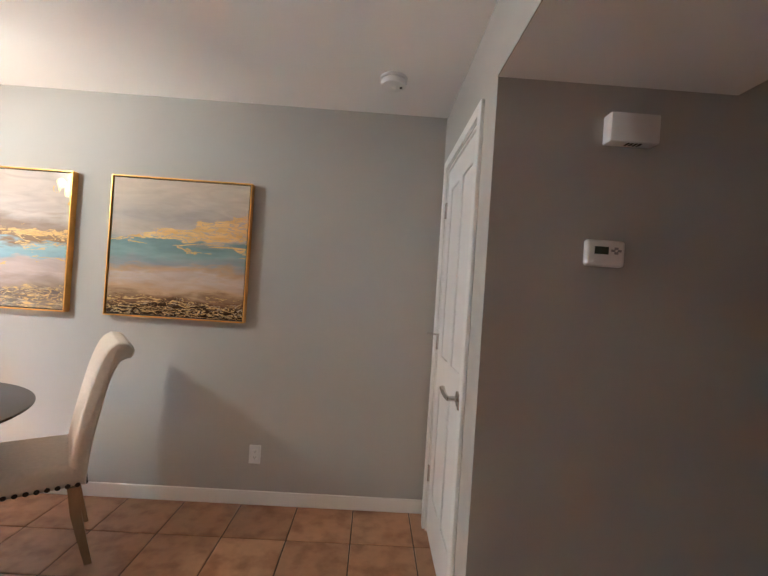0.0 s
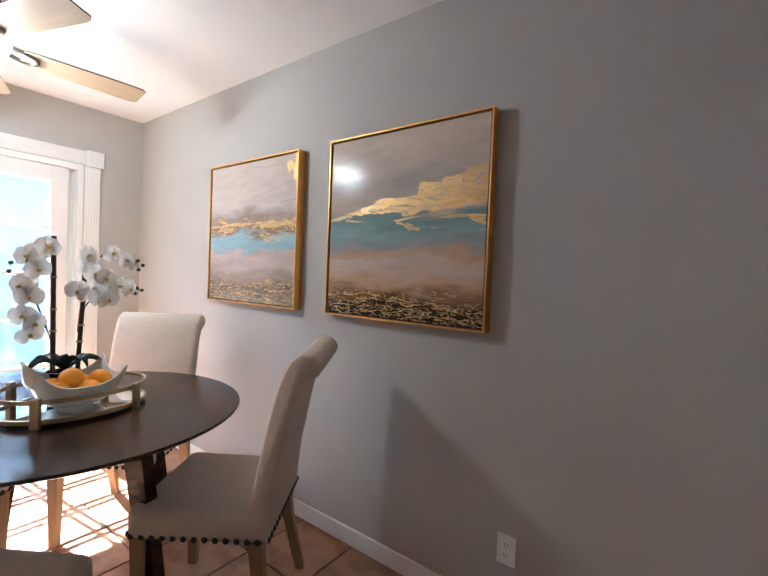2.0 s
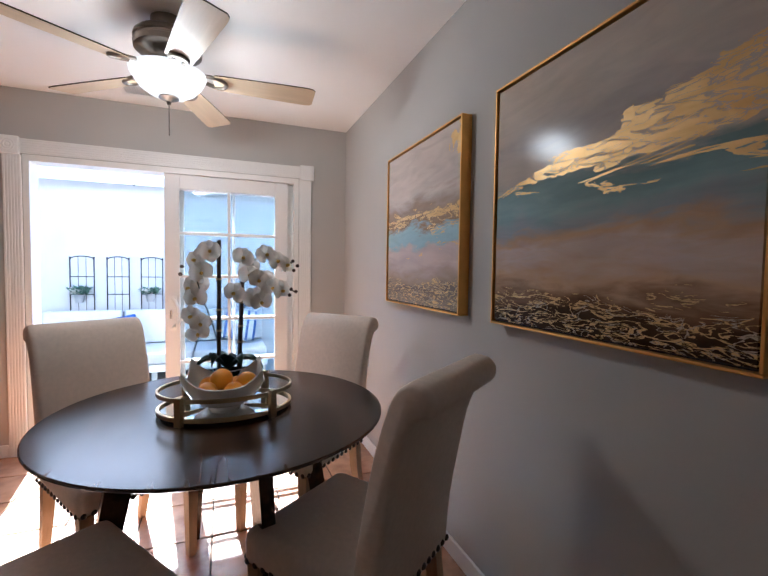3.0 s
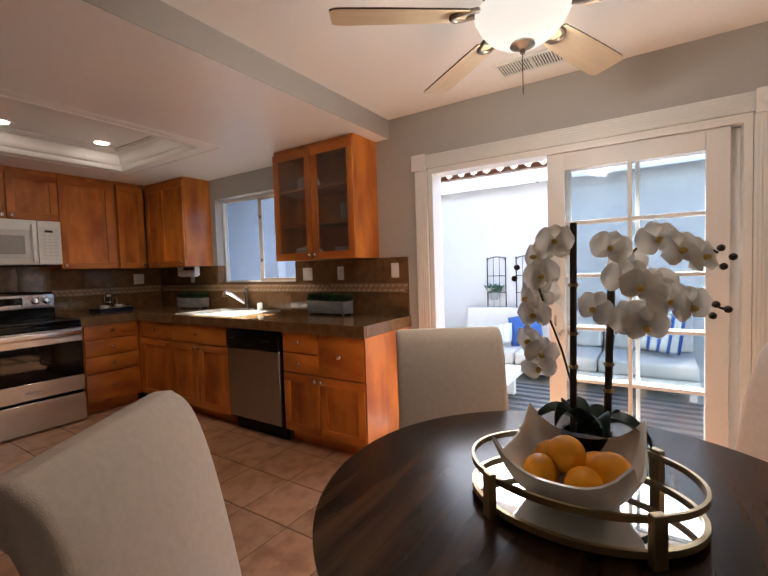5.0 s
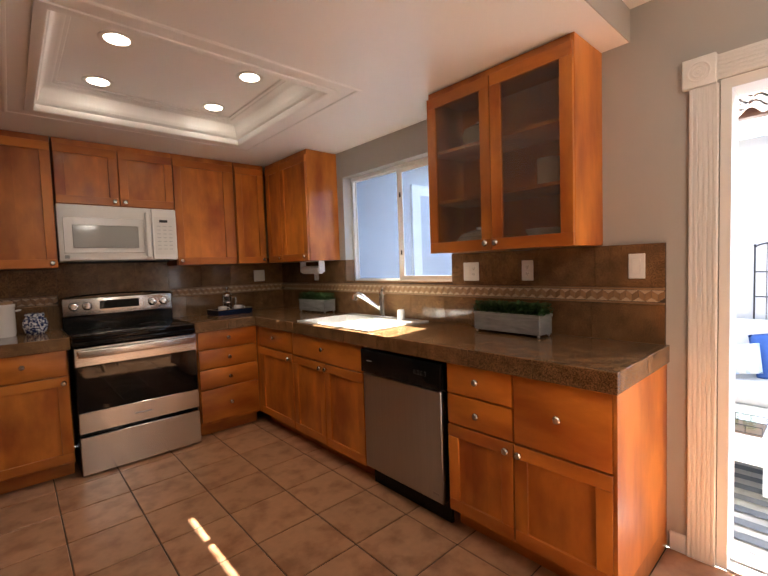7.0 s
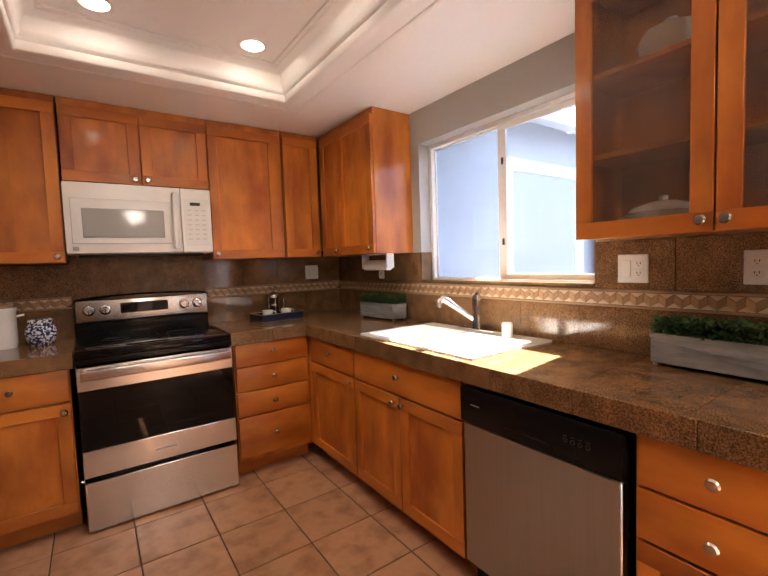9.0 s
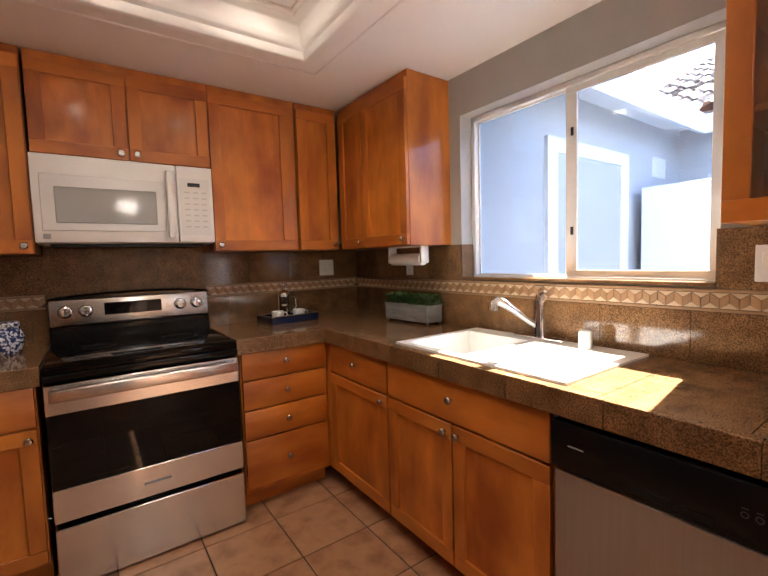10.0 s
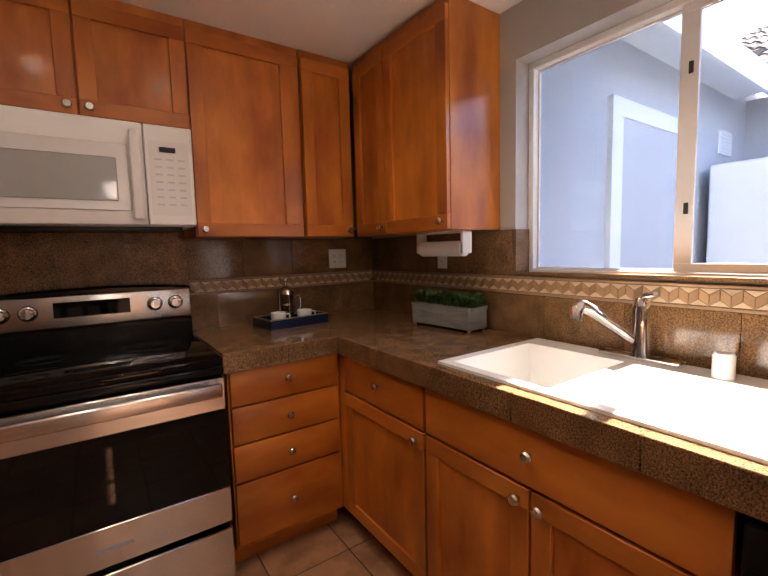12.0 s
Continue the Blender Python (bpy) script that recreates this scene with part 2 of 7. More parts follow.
def curve_pts(pts, n=6):
    """A smooth line through points."""
    P = [Vector(p) for p in pts]
    out = []
    for i in range(len(P) - 1):
        p0, p1, p2, p3 = P[max(i - 1, 0)], P[i], P[i + 1], P[min(i + 2, len(P) - 1)]
        for k in range(n):
            t = k / n
            out.append(0.5 * ((2 * p1) + (p2 - p0) * t + (2 * p0 - 5 * p1 + 4 * p2 - p3) * t * t + (3 * p1 - p0 - 3 * p2 + p3) * t ** 3))
    out.append(P[-1])
    return out


def finish(bm, smooth=False, angle=40):
    bmesh.ops.recalc_face_normals(bm, faces=bm.faces)
    me = bpy.data.meshes.new("mesh")
    bm.to_mesh(me)
    bm.free()
    if smooth:
        me.shade_smooth()
        me.set_sharp_from_angle(angle=radians(angle))
    return me


def part(name, bm, material, parent=None, label="", smooth=False, angle=40):
    """One mesh object, in its parent's own coordinates."""
    me = bm if isinstance(bm, bpy.types.Mesh) else finish(bm, smooth, angle)
    if not me.materials:
        me.materials.append(material)
    me.name = name
    ob = new(name, me)
    if parent is not None:
        ob.parent = parent
    if label:
        ob["label"] = label
    return ob


def boxpart(name, dims, material, parent=None, label="", bevel=0.0, seg=1):
    bm = bmesh.new()
    box(bm, *dims, bevel=bevel, seg=seg)
    return part(name, bm, material, parent, label, smooth=bevel > 0)


def thing(name, m, label, category, group=""):
    e = new(name)
    e.empty_display_size = 0.1
    e.matrix_basis = m
    return tagged(e, label, category, group)


def struct(ob, label="", category=""):
    return tagged(ob, label, category, kind="structure")


# ---- plan ----
XW, YN, YS = -3.553, 2.625, -3.235      # inner faces of west, north and south walls
XE, XH = 0.596, 1.45                    # dining east wall, hall east wall
YH = 1.497                              # hall wall with the thermostat
ZC, ZK, ZHALL = 2.443, 2.30, 2.125      # ceilings: dining, kitchen, hall
YB = 0.09                              # front of the kitchen's lowered ceiling
WT = 0.14                              # wall thickness
DOOR_Y0, DOOR_Y1, DOOR_Z = 0.42, 2.23, 2.02
WIN_Y0, WIN_Y1, WIN_Z0, WIN_Z1 = -2.115, -0.95, 1.198, 2.083


def wall(name, boxes, material=M_WALL, label="painted grey plaster wall"):
    bm = bmesh.new()
    for b in boxes:
        box(bm, *b)
    return struct(part(name, bm, material), label, "wall")


wall_west = wall("wall_west", [
    (XW - WT, XW, YS - WT, WIN_Y0, 0, 2.6), (XW - WT, XW, WIN_Y1, DOOR_Y0, 0, 2.6), (XW - WT, XW, DOOR_Y1, YN + WT, 0, 2.6),
    (XW - WT, XW, WIN_Y0, WIN_Y1, 0, WIN_Z0), (XW - WT, XW, WIN_Y0, WIN_Y1, WIN_Z1, 2.6), (XW - WT, XW, DOOR_Y0, DOOR_Y1, DOOR_Z, 2.6)])
wall_north = wall("wall_north", [(XW, XE + 0.12, YN, YN + WT, 0, 2.6)])
wall_south = wall("wall_south", [(XW, XH + 0.12, YS - WT, YS, 0, 2.6)])
CD0, CD1, CDZ = 1.724, 2.452, 2.072    # closet door opening in the dining east wall
wall_east = wall("wall_east", [(XE, XE + 0.12, YH, CD0, 0, 2.6), (XE, XE + 0.12, CD1, YN, 0, 2.6), (XE, XE + 0.12, CD0, CD1, CDZ, 2.6)])
wall_hall_east = wall("wall_hall_east", [(XH - 0.12, XH, YS, -0.6, 0, ZHALL)])
RX1 = 2.9                               # unseen room added behind the hall; its depth sets how dark the hall is
wall_hall = wall("wall_hall", [(XE + 0.12, RX1, YH, YH + 0.12, 0, 2.6)])
wall_added_room = wall("wall_added_room", [(RX1, RX1 + 0.12, YS - WT, YH + 0.12, 0, 2.6), (XH + 0.12, RX1, YS - WT, YS, 0, 2.6)])
ceiling_room = bmesh.new()
box(ceiling_room, XH, RX1, YS, YH, ZC, ZC + 0.12)
closet = wall("wall_closet", [(XE + 0.75, XE + 0.8, YH + 0.12, YN + WT, 0, 2.6), (XE + 0.12, XE + 0.75, YN, YN + WT, 0, 2.6)])

ceil_bm = bmesh.new()
box(ceil_bm, XW, XE, YB, YN, ZC, ZC + 0.12)
box(ceil_bm, XE, XH, YB, YH, ZC, ZC + 0.12)
struct(part("ceiling_room", ceiling_room, M_CEIL), "plain white ceiling of the unseen room added behind the hall", "ceiling")
struct(part("ceiling", ceil_bm, M_CEIL), "smooth white painted ceiling over the dining area", "ceiling")
# hall header and lowered hall ceiling
hb = bmesh.new()
box(hb, XE, XH - 0.004, YS, YH, ZHALL, ZC - 0.005)
struct(part("ceiling_hall", hb, M_CEIL), "lowered white ceiling over the hall", "ceiling")
hw = bmesh.new()
box(hw, XE - 0.004, XE, YB, YH, ZHALL, ZC)
box(hw, XH - 0.004, XH, YS, YH, ZHALL, ZC)
struct(part("wall_header", hw, M_WALL), "grey painted header above the hall opening", "wall")
# kitchen ceiling with a recessed tray
TX0, TX1, TY0, TY1, TZ = -2.78, -1.55, -2.4, -1.17, 2.456
kb = bmesh.new()
box(kb, XW, TX0, YS, YB, ZK, 2.56)
box(kb, TX1, XE - 0.004, YS, YB, ZK, 2.56)
box(kb, TX0, TX1, YS, TY0, ZK, 2.56)
box(kb, TX0, TX1, TY1, YB, ZK, 2.56)
box(kb, TX0, TX1, TY0, TY1, TZ, 2.56)
struct(part("ceiling_kitchen", kb, M_KCEIL), "lowered satin white kitchen ceiling with a recessed tray", "ceiling")
bf = bmesh.new()
box(bf, XW, XE, YB, YB + 0.004, ZK - 0.002, ZC)
struct(part("wall_soffit", bf, M_WALL), "grey painted face of the lowered ceiling", "wall")
# cove moulding round the tray, mitred at the corners
def ring_loop(bm, prof):
    """A moulding round the tray: a profile of (inset, height), mitred."""
    loops = []
    for d, z in prof:
        loops.append([bm.verts.new((x, y, z)) for x, y in ((TX0 + d, TY0 + d), (TX1 - d, TY0 + d), (TX1 - d, TY1 - d), (TX0 + d, TY1 - d))])
    for a, b in zip(loops, loops[1:] + loops[:1]):
        for k in range(4):
            bm.faces.new((a[k], a[(k + 1) % 4], b[(k + 1) % 4], b[k]))


tm = bmesh.new()
cove = [(0.034 + 0.046 * (1 - math.cos(math.pi / 2 * k / 7)), ZK + 0.055 + (TZ - ZK - 0.078) * math.sin(math.pi / 2 * k / 7)) for k in range(8)]
ring_loop(tm, [(-0.034, ZK), (-0.032, ZK - 0.006), (-0.02, ZK - 0.01), (0.004, ZK - 0.01), (0.012, ZK - 0.004), (0.015, ZK + 0.03), (0.024, ZK + 0.036), (0.029, ZK + 0.05)]
          + cove + [(0.092, TZ - 0.02), (0.096, TZ - 0.012), (0.112, TZ - 0.009), (0.116, TZ - 0.0005), (0.0, TZ - 0.0005), (0.0, ZK)])
ring_loop(tm, [(-0.104, ZK - 0.0005), (-0.107, ZK - 0.006), (-0.116, ZK - 0.008), (-0.125, ZK - 0.005), (-0.128, ZK - 0.0005)])
struct(part("trim_tray", tm, M_CEIL, smooth=True, angle=50), "white stepped moulding round the ceiling tray", "trim")
# eaves on the patio side
ev = bmesh.new()
box(ev, XW - WT - 0.55, XW - WT - 0.52, YS - WT, YN + 2.0, 2.36, 2.6)
struct(part("eaves_fascia", ev, M_FASCIA), "white painted eaves board of the house", "fascia")
# roof slab above all
rf = bmesh.new()
box(rf, XW - WT - 0.56, RX1 + 0.3, YS - WT, YN + 2.0, 2.6, 2.72)
struct(part("roof", rf, M_FASCIA), "flat roof deck closing the house", "roof")
fl = bmesh.new()
box(fl, XW, RX1, YS, YN, -0.12, -0.004)
floor = struct(part("floor", fl, M_FGROUT), "tan ceramic tile floor with dark grout", "floor")

# ---- kitchen cabinets ----
def knob(parent, x, z, y=-0.02):
    bm = bmesh.new()
    lathe(bm, [(0.006, 0), (0.006, 0.012), (0.015, 0.016), (0.0165, 0.022), (0.012, 0.028), (0.0, 0.029)], 16)
    ob = part("knob", bm, M_NICKEL, parent, "round satin nickel knob", smooth=True)
    ob.matrix_basis = Matrix.Translation((x, y, z)) @ Matrix.Rotation(radians(90), 4, 'X')
    return ob


def shaker_door(parent, x0, x1, z0, z1, knob_at=None, glazed=False, rail=0.058, wide=0.0):
    t = 0.02
    bm = bmesh.new()
    box(bm, x0, x1, -t, 0, z0, z0 + rail, bevel=0.0015)
    d = part("door", bm, M_WOODH, parent, smooth=True)
    boxpart("rail", (x0, x1, -t, 0, z1 - rail, z1), M_WOODH, d, bevel=0.0015)
    boxpart("stile", (x0, x0 + rail, -t - 0.0004, 0, z0 + rail, z1 - rail), M_WOOD, d, bevel=0.0015)
    boxpart("stile", (x1 - rail - wide, x1, -t - 0.0004, 0, z0 + rail, z1 - rail), M_WOOD, d, bevel=0.0015)
    if not glazed:
        boxpart("panel", (x0 + rail - 0.003, x1 - rail - wide + 0.003, -t + 0.011, -0.002, z0 + rail - 0.003, z1 - rail + 0.003), M_PANEL, d)
    if glazed:
        pane = boxpart("pane", (x0 + rail, x1 - rail, -t + 0.009, -t + 0.013, z0 + rail, z1 - rail), M_SEEDED, d, "seeded obscure glass pane")
        pane.visible_shadow = False
    if knob_at:
        knob(d, *knob_at)
    return d


def drawer(parent, x0, x1, z0, z1, knobs=1):
    bm = bmesh.new()
    box(bm, x0, x1, -0.02, 0, z0, z1, bevel=0.004, seg=2)
    d = part("drawer_front", bm, M_WOODH, parent, smooth=True)
    if knobs:
        knob(d, (x0 + x1) / 2, (z0 + z1) / 2)
    return d


def carcass(parent, w, depth, z0, z1, toe=False, hollow=False):
    if not hollow:
        boxpart("body", (0.002, w - 0.002, 0.001, depth, z0 + (0.1 if toe else 0), z1), M_WOOD, parent, bevel=0.001)
    if toe:
        boxpart("toe_kick", (0.003, w - 0.003, 0.07, depth - 0.02, z0, z0 + 0.099), M_WOODH, parent)


def west(y0, x=XW + 0.585):
    """Pose of a unit on the west wall: its left end at y0, its front at x."""
    return pose(x, y0, 0, 0, 0, 90)


def south(x1, y=YS + 0.585):
    return pose(x1, y, 0, 0, 0, 180)


G = 0.004
DEP = 0.585
BASE = "stained orange maple base cabinet on a recessed plinth"
FW = -2.945                            # front plane of the west base doors
FS = -2.605                            # front plane of the south base doors
BZ = 0.884                             # underside of the worktop
DW0, DW1 = -1.172, -0.538
# end cabinet: two drawers over a door, a deep drawer over a door
c = thing("base_cabinet", west(DW1 + 0.002, FW - 0.02), BASE + ", beside the dishwasher", "cabinet", "base cabinets")
w = 0.226 - DW1
carcass(c, w, DEP, 0, BZ, toe=True)
boxpart("end_panel", (w - 0.002, w + 0.012, -0.018, DEP, 0.1, BZ), M_WOOD, c)
boxpart("end_panel", (w - 0.002, w + 0.012, 0.055, DEP, 0.0, 0.1), M_WOOD, c)
mid = 0.366
drawer(c, 0.012, mid - G, 0.704, 0.86)
drawer(c, 0.012, mid - G, 0.555, 0.696)
drawer(c, mid + G, w - 0.004, 0.555, 0.86)
shaker_door(c, 0.012, mid - G, 0.115, 0.546, (mid - 0.03, 0.512))
shaker_door(c, mid + G, w - 0.004, 0.115, 0.546, (mid + 0.03, 0.512))
# sink cabinet
c = thing("base_cabinet", west(-2.02, FW - 0.02), BASE + ", under the sink", "cabinet", "base cabinets")
w = DW0 - 0.004 + 2.02
carcass(c, w, DEP, 0, 0.7, toe=True)
drawer(c, 0.006, w - 0.004, 0.684, 0.862)
shaker_door(c, 0.006, w / 2 - G, 0.102, 0.674, (w / 2 - 0.035, 0.641))
shaker_door(c, w / 2 + G, w - 0.004, 0.102, 0.674, (w / 2 + 0.035, 0.641))
# corner cabinet
c = thing("base_cabinet", west(FS, FW - 0.02), BASE + ", in the corner", "cabinet", "base cabinets")
w = -2.022 - FS
carcass(c, w, DEP, 0, BZ, toe=True)
drawer(c, 0.03, w - 0.005, 0.684, 0.862)
boxpart("corner_post", (-0.03, 0.027, -0.017, 0.05, 0.1, BZ), M_WOOD, c)
shaker_door(c, 0.03, w - 0.005, 0.102, 0.674, (w - 0.04, 0.641))
# four-drawer unit beside the stove
SX0, SX1 = -2.425, -1.668              # stove
c = thing("drawer_cabinet", south(SX0 - 0.022, FS - 0.02), "stained orange maple cabinet with four drawers beside the stove", "cabinet", "base cabinets")
w = SX0 - 0.022 - FW
carcass(c, w, DEP, 0, BZ, toe=True)
for z0, z1 in ((0.71, 0.866), (0.552, 0.702), (0.393, 0.544), (0.128, 0.385)):
    drawer(c, 0.008, w - 0.02, z0, z1)
# cabinets past the stove
LX = -0.30
c = thing("base_cabinet", south(SX1 + 0.022 + 0.46, FS - 0.02), BASE + " past the stove", "cabinet", "base cabinets")
carcass(c, 0.46, DEP, 0, BZ, toe=True)
drawer(c, 0.006, 0.452, 0.69, 0.866)
shaker_door(c, 0.006, 0.452, 0.115, 0.678, (0.425, 0.64))
c = thing("base_cabinet", south(LX, FS - 0.02), BASE + " past the stove", "cabinet", "base cabinets")
w = LX - (SX1 + 0.022 + 0.462)
carcass(c, w, DEP, 0, BZ, toe=True)
drawer(c, 0.006, w - 0.006, 0.69, 0.855)
shaker_door(c, 0.006, w / 2 - G, 0.115, 0.678, (w / 2 - 0.03, 0.64))
shaker_door(c, w / 2 + G, w - 0.006, 0.115, 0.678, (w / 2 + 0.03, 0.64))

UPPER = "stained orange maple wall cabinet hung under the ceiling"
UD = 0.3
UZ0, UZ1, UT = 1.387, 2.298, 2.255
US = -2.93                            # front of the south wall cabinets


def upper(name, m, w, z0, doors, label, hand, wide=0.0):
    c = thing(name, m, label, "cabinet", "wall cabinets")
    boxpart("body", (0.002, w - 0.002, 0.001, UD, z0, UZ1), M_WOOD, c, bevel=0.001)
    for (a, b), k in zip(doors, hand):
        shaker_door(c, a, b, z0 + 0.004, UT, (a + 0.03 if k < 0 else b - 0.03, z0 + 0.035), wide=wide)
    return c


upper("wall_cabinet", south(SX0 - 0.004, US), 0.512, UZ0, [(0.006, 0.502)], UPPER, [-1], wide=0.034)
upper("wall_cabinet", south(SX0 - 0.518, US), SX0 - 0.518 - (XW + UD + 0.02), UZ0, [(0.006, 0.272)], "narrow " + UPPER, [1]) 
upper("wall_cabinet", south(SX1 + 0.003, US), SX1 - SX0 + 0.01, 1.838, [(0.004, 0.381), (0.389, 0.762)], UPPER + ", above the microwave", [1, -1])
upper("wall_cabinet", south(SX1 + 0.008 + 0.46, US), 0.458, UZ0, [(0.006, 0.452)], UPPER, [1])
upper("wall_cabinet", south(LX, US), LX - (SX1 + 0.47), UZ0, [(0.006, 0.44), (0.448, 0.89)], UPPER, [1, -1])
# corner pair on the west wall
UWX = XW + UD
cw = upper("wall_cabinet", west(US - 0.0, UWX), -2.195 - US, UZ0, [(0.03, 0.302), (0.308, -2.195 - US - 0.004)], UPPER + ", in the corner", [1, 1])
# crown strips between cabinets and ceiling are part of each body


# ---- glazed wall cabinet ----
gy0, gy1 = -0.862, -0.028
c = thing("glass_cabinet", west(gy0, XW + UD), "orange maple wall cabinet with two seeded glass doors", "cabinet", "wall cabinets")
w = gy1 - gy0
for nm, d in (("side_panel", (0, 0.018, 0, UD, UZ0, UZ1)), ("side_panel", (w - 0.018, w, 0, UD, UZ0, UZ1)),
              ("bottom_panel", (0.018, w - 0.018, 0, UD, UZ0, UZ0 + 0.02)), ("top_panel", (0.018, w - 0.018, 0, UD, UT, UZ1)),
              ("back_panel", (0.018, w - 0.018, UD - 0.012, UD - 0.002, UZ0 + 0.02, UT)), ("shelf", (0.018, w - 0.018, 0.01, UD - 0.012, 1.665, 1.683)),
              ("shelf", (0.018, w - 0.018, 0.01, UD - 0.012, 1.945, 1.963)), ("face_frame", (w / 2 - 0.02, w / 2 + 0.02, 0.0, 0.02, UZ0 + 0.02, UT))):
    boxpart(nm, d, M_WOOD, c, bevel=0.001)
shaker_door(c, 0.002, w / 2 - 0.003, UZ0, UT + 0.005, (w / 2 - 0.03, UZ0 + 0.035), glazed=True)
shaker_door(c, w / 2 + 0.003, w - 0.002, UZ0, UT + 0.005, (w / 2 + 0.03, UZ0 + 0.035), glazed=True)


def dish(name, prof, x, y, z, label, category, m=None):
    bm = bmesh.new()
    lathe(bm, prof, 24)
    ob = part(name, bm, m or M_SINK, smooth=True)
    ob.location = (x, y, z)
    return tagged(ob, label, category, "crockery in the glass cabinet")


BOWL = [(0.0, 0.0), (0.045, 0.0), (0.08, 0.03), (0.1, 0.075), (0.096, 0.076), (0.075, 0.034), (0.0, 0.012)]
MUG = [(0.0, 0), (0.055, 0), (0.058, 0.14), (0.053, 0.14), (0.05, 0.01), (0.0, 0.008)]
DOME = [(0.0, 0.0), (0.05, 0.0), (0.088, 0.03), (0.1, 0.07), (0.085, 0.105), (0.045, 0.125), (0.016, 0.13), (0.018, 0.145), (0.0, 0.15)]
dish("serving_bowl", DOME, XW + 0.15, -0.62, 1.963, "round white lidded bowl behind the glass", "bowl")
tureen = thing("tureen", pose(XW + 0.15, -0.64, UZ0 + 0.02), "wide white tureen with lid and handles behind the glass", "tureen", "crockery in the glass cabinet")
bm = bmesh.new()
lathe(bm, [(0.0, 0.0), (0.07, 0.0), (0.105, 0.025), (0.118, 0.06), (0.112, 0.062), (0.0, 0.05)], 28)
part("body", bm, M_SINK, tureen, smooth=True)
bm = bmesh.new()
lathe(bm, [(0.114, 0.063), (0.1, 0.08), (0.05, 0.098), (0.012, 0.104), (0.016, 0.118), (0.0, 0.124)], 28)
part("lid", bm, M_SINK, tureen, smooth=True)
for sd in (-1, 1):
    bm = bmesh.new()
    tube(bm, curve_pts([(-0.03, sd * 0.11, 0.05), (-0.015, sd * 0.14, 0.052), (0.015, sd * 0.14, 0.052), (0.03, sd * 0.11, 0.05)], 4), 0.007, 8)
    part("handle", bm, M_SINK, tureen, smooth=True)
dish("pitcher", MUG, XW + 0.15, -0.22, 1.683, "white ceramic jar on the middle shelf", "jar")
dish("bowl", BOWL, XW + 0.15, -0.24, UZ0 + 0.02, "white ceramic bowl on the bottom shelf", "bowl")

# ---- worktop ----
CT, CB = 0.93, 0.884
sink_x0, sink_x1, sink_y0, sink_y1 = -3.512, -2.972, -1.975, -1.142


def slab_tiles(parent, x0, x1, y0, y1, z, t, nx, ny, material, name="tile", gap=0.0012, skip=None):
    for i in range(nx):
        for j in range(ny):
            a0, a1 = x0 + (x1 - x0) * i / nx, x0 + (x1 - x0) * (i + 1) / nx
            b0, b1 = y0 + (y1 - y0) * j / ny, y0 + (y1 - y0) * (j + 1) / ny
            cells = [(a0, a1, b0, b1)]
            if skip:
                s0, s1, r0, r1 = skip
                if a0 < s1 and a1 > s0 and b0 < r1 and b1 > r0:
                    cells = []
                    if a0 < s0: cells.append((a0, s0, b0, b1))
                    if a1 > s1: cells.append((s1, a1, b0, b1))
                    m0, m1 = max(a0, s0), min(a1, s1)
                    if b0 < r0: cells.append((m0, m1, b0, r0))
                    if b1 > r1: cells.append((m0, m1, r1, b1))
            for q in cells:
                if q[1] - q[0] > 0.012 and q[3] - q[2] > 0.012:
                    bm = bmesh.new()
                    box(bm, q[0] + gap, q[1] - gap, q[2] + gap, q[3] - gap, z - t, z)
                    part(name, bm, material, parent)


ct = bmesh.new()
WX1 = -2.94
ins = 0.012
box(ct, XW, sink_x0 + 0.01, YS, 0.232, CB, CT - ins)
box(ct, sink_x1 - 0.01, WX1 - ins, YS, 0.232, CB, CT - ins)
box(ct, sink_x0 + 0.01, sink_x1 - 0.01, YS, sink_y0 + 0.01, CB, CT - ins)
box(ct, sink_x0 + 0.01, sink_x1 - 0.01, sink_y1 - 0.01, 0.232, CB, CT - ins)
box(ct, WX1 - ins, SX0 - 0.006, YS, FS + 0.002, CB, CT - ins)
worktop = tagged(part("worktop", ct, M_GROUT), "polished brown granite tile worktop with thick edge", "worktop")
ct = bmesh.new()
box(ct, SX1 + 0.006, LX, YS, FS + 0.002, CB, CT - ins)
worktop2 = tagged(part("worktop", ct, M_GROUT), "polished brown granite tile worktop past the stove", "worktop")
skip = (sink_x0 + 0.012, sink_x1 - 0.012, sink_y0 + 0.012, sink_y1 - 0.012)
slab_tiles(worktop, XW + 0.008, WX1 - 0.014, YS + 0.008, 0.22, CT, ins - 0.001, 2, 11, M_GRANITE, skip=skip)
slab_tiles(worktop, WX1 - 0.014, SX0 - 0.006, YS + 0.008, FS - 0.012, CT, ins - 0.001, 2, 2, M_GRANITE)
slab_tiles(worktop2, SX1 + 0.006, LX, YS + 0.008, FS - 0.012, CT, ins - 0.001, 4, 2, M_GRANITE)


def nosing(parent, x0, x1, y0, y1, n, along):
    for k in range(n):
        bm = bmesh.new()
        f0, f1 = k / n, (k + 1) / n
        if along == 'y':
            box(bm, x0, x1, y0 + (y1 - y0) * f0 + 0.0003, y0 + (y1 - y0) * f1 - 0.0003, 0.852, CT + 0.002, bevel=0.0025)
        else:
            box(bm, x0 + (x1 - x0) * f0 + 0.0003, x0 + (x1 - x0) * f1 - 0.0003, y0, y1, 0.852, CT + 0.002, bevel=0.0025)
        part("edge_tile", bm, M_GRANITE, parent, smooth=True)


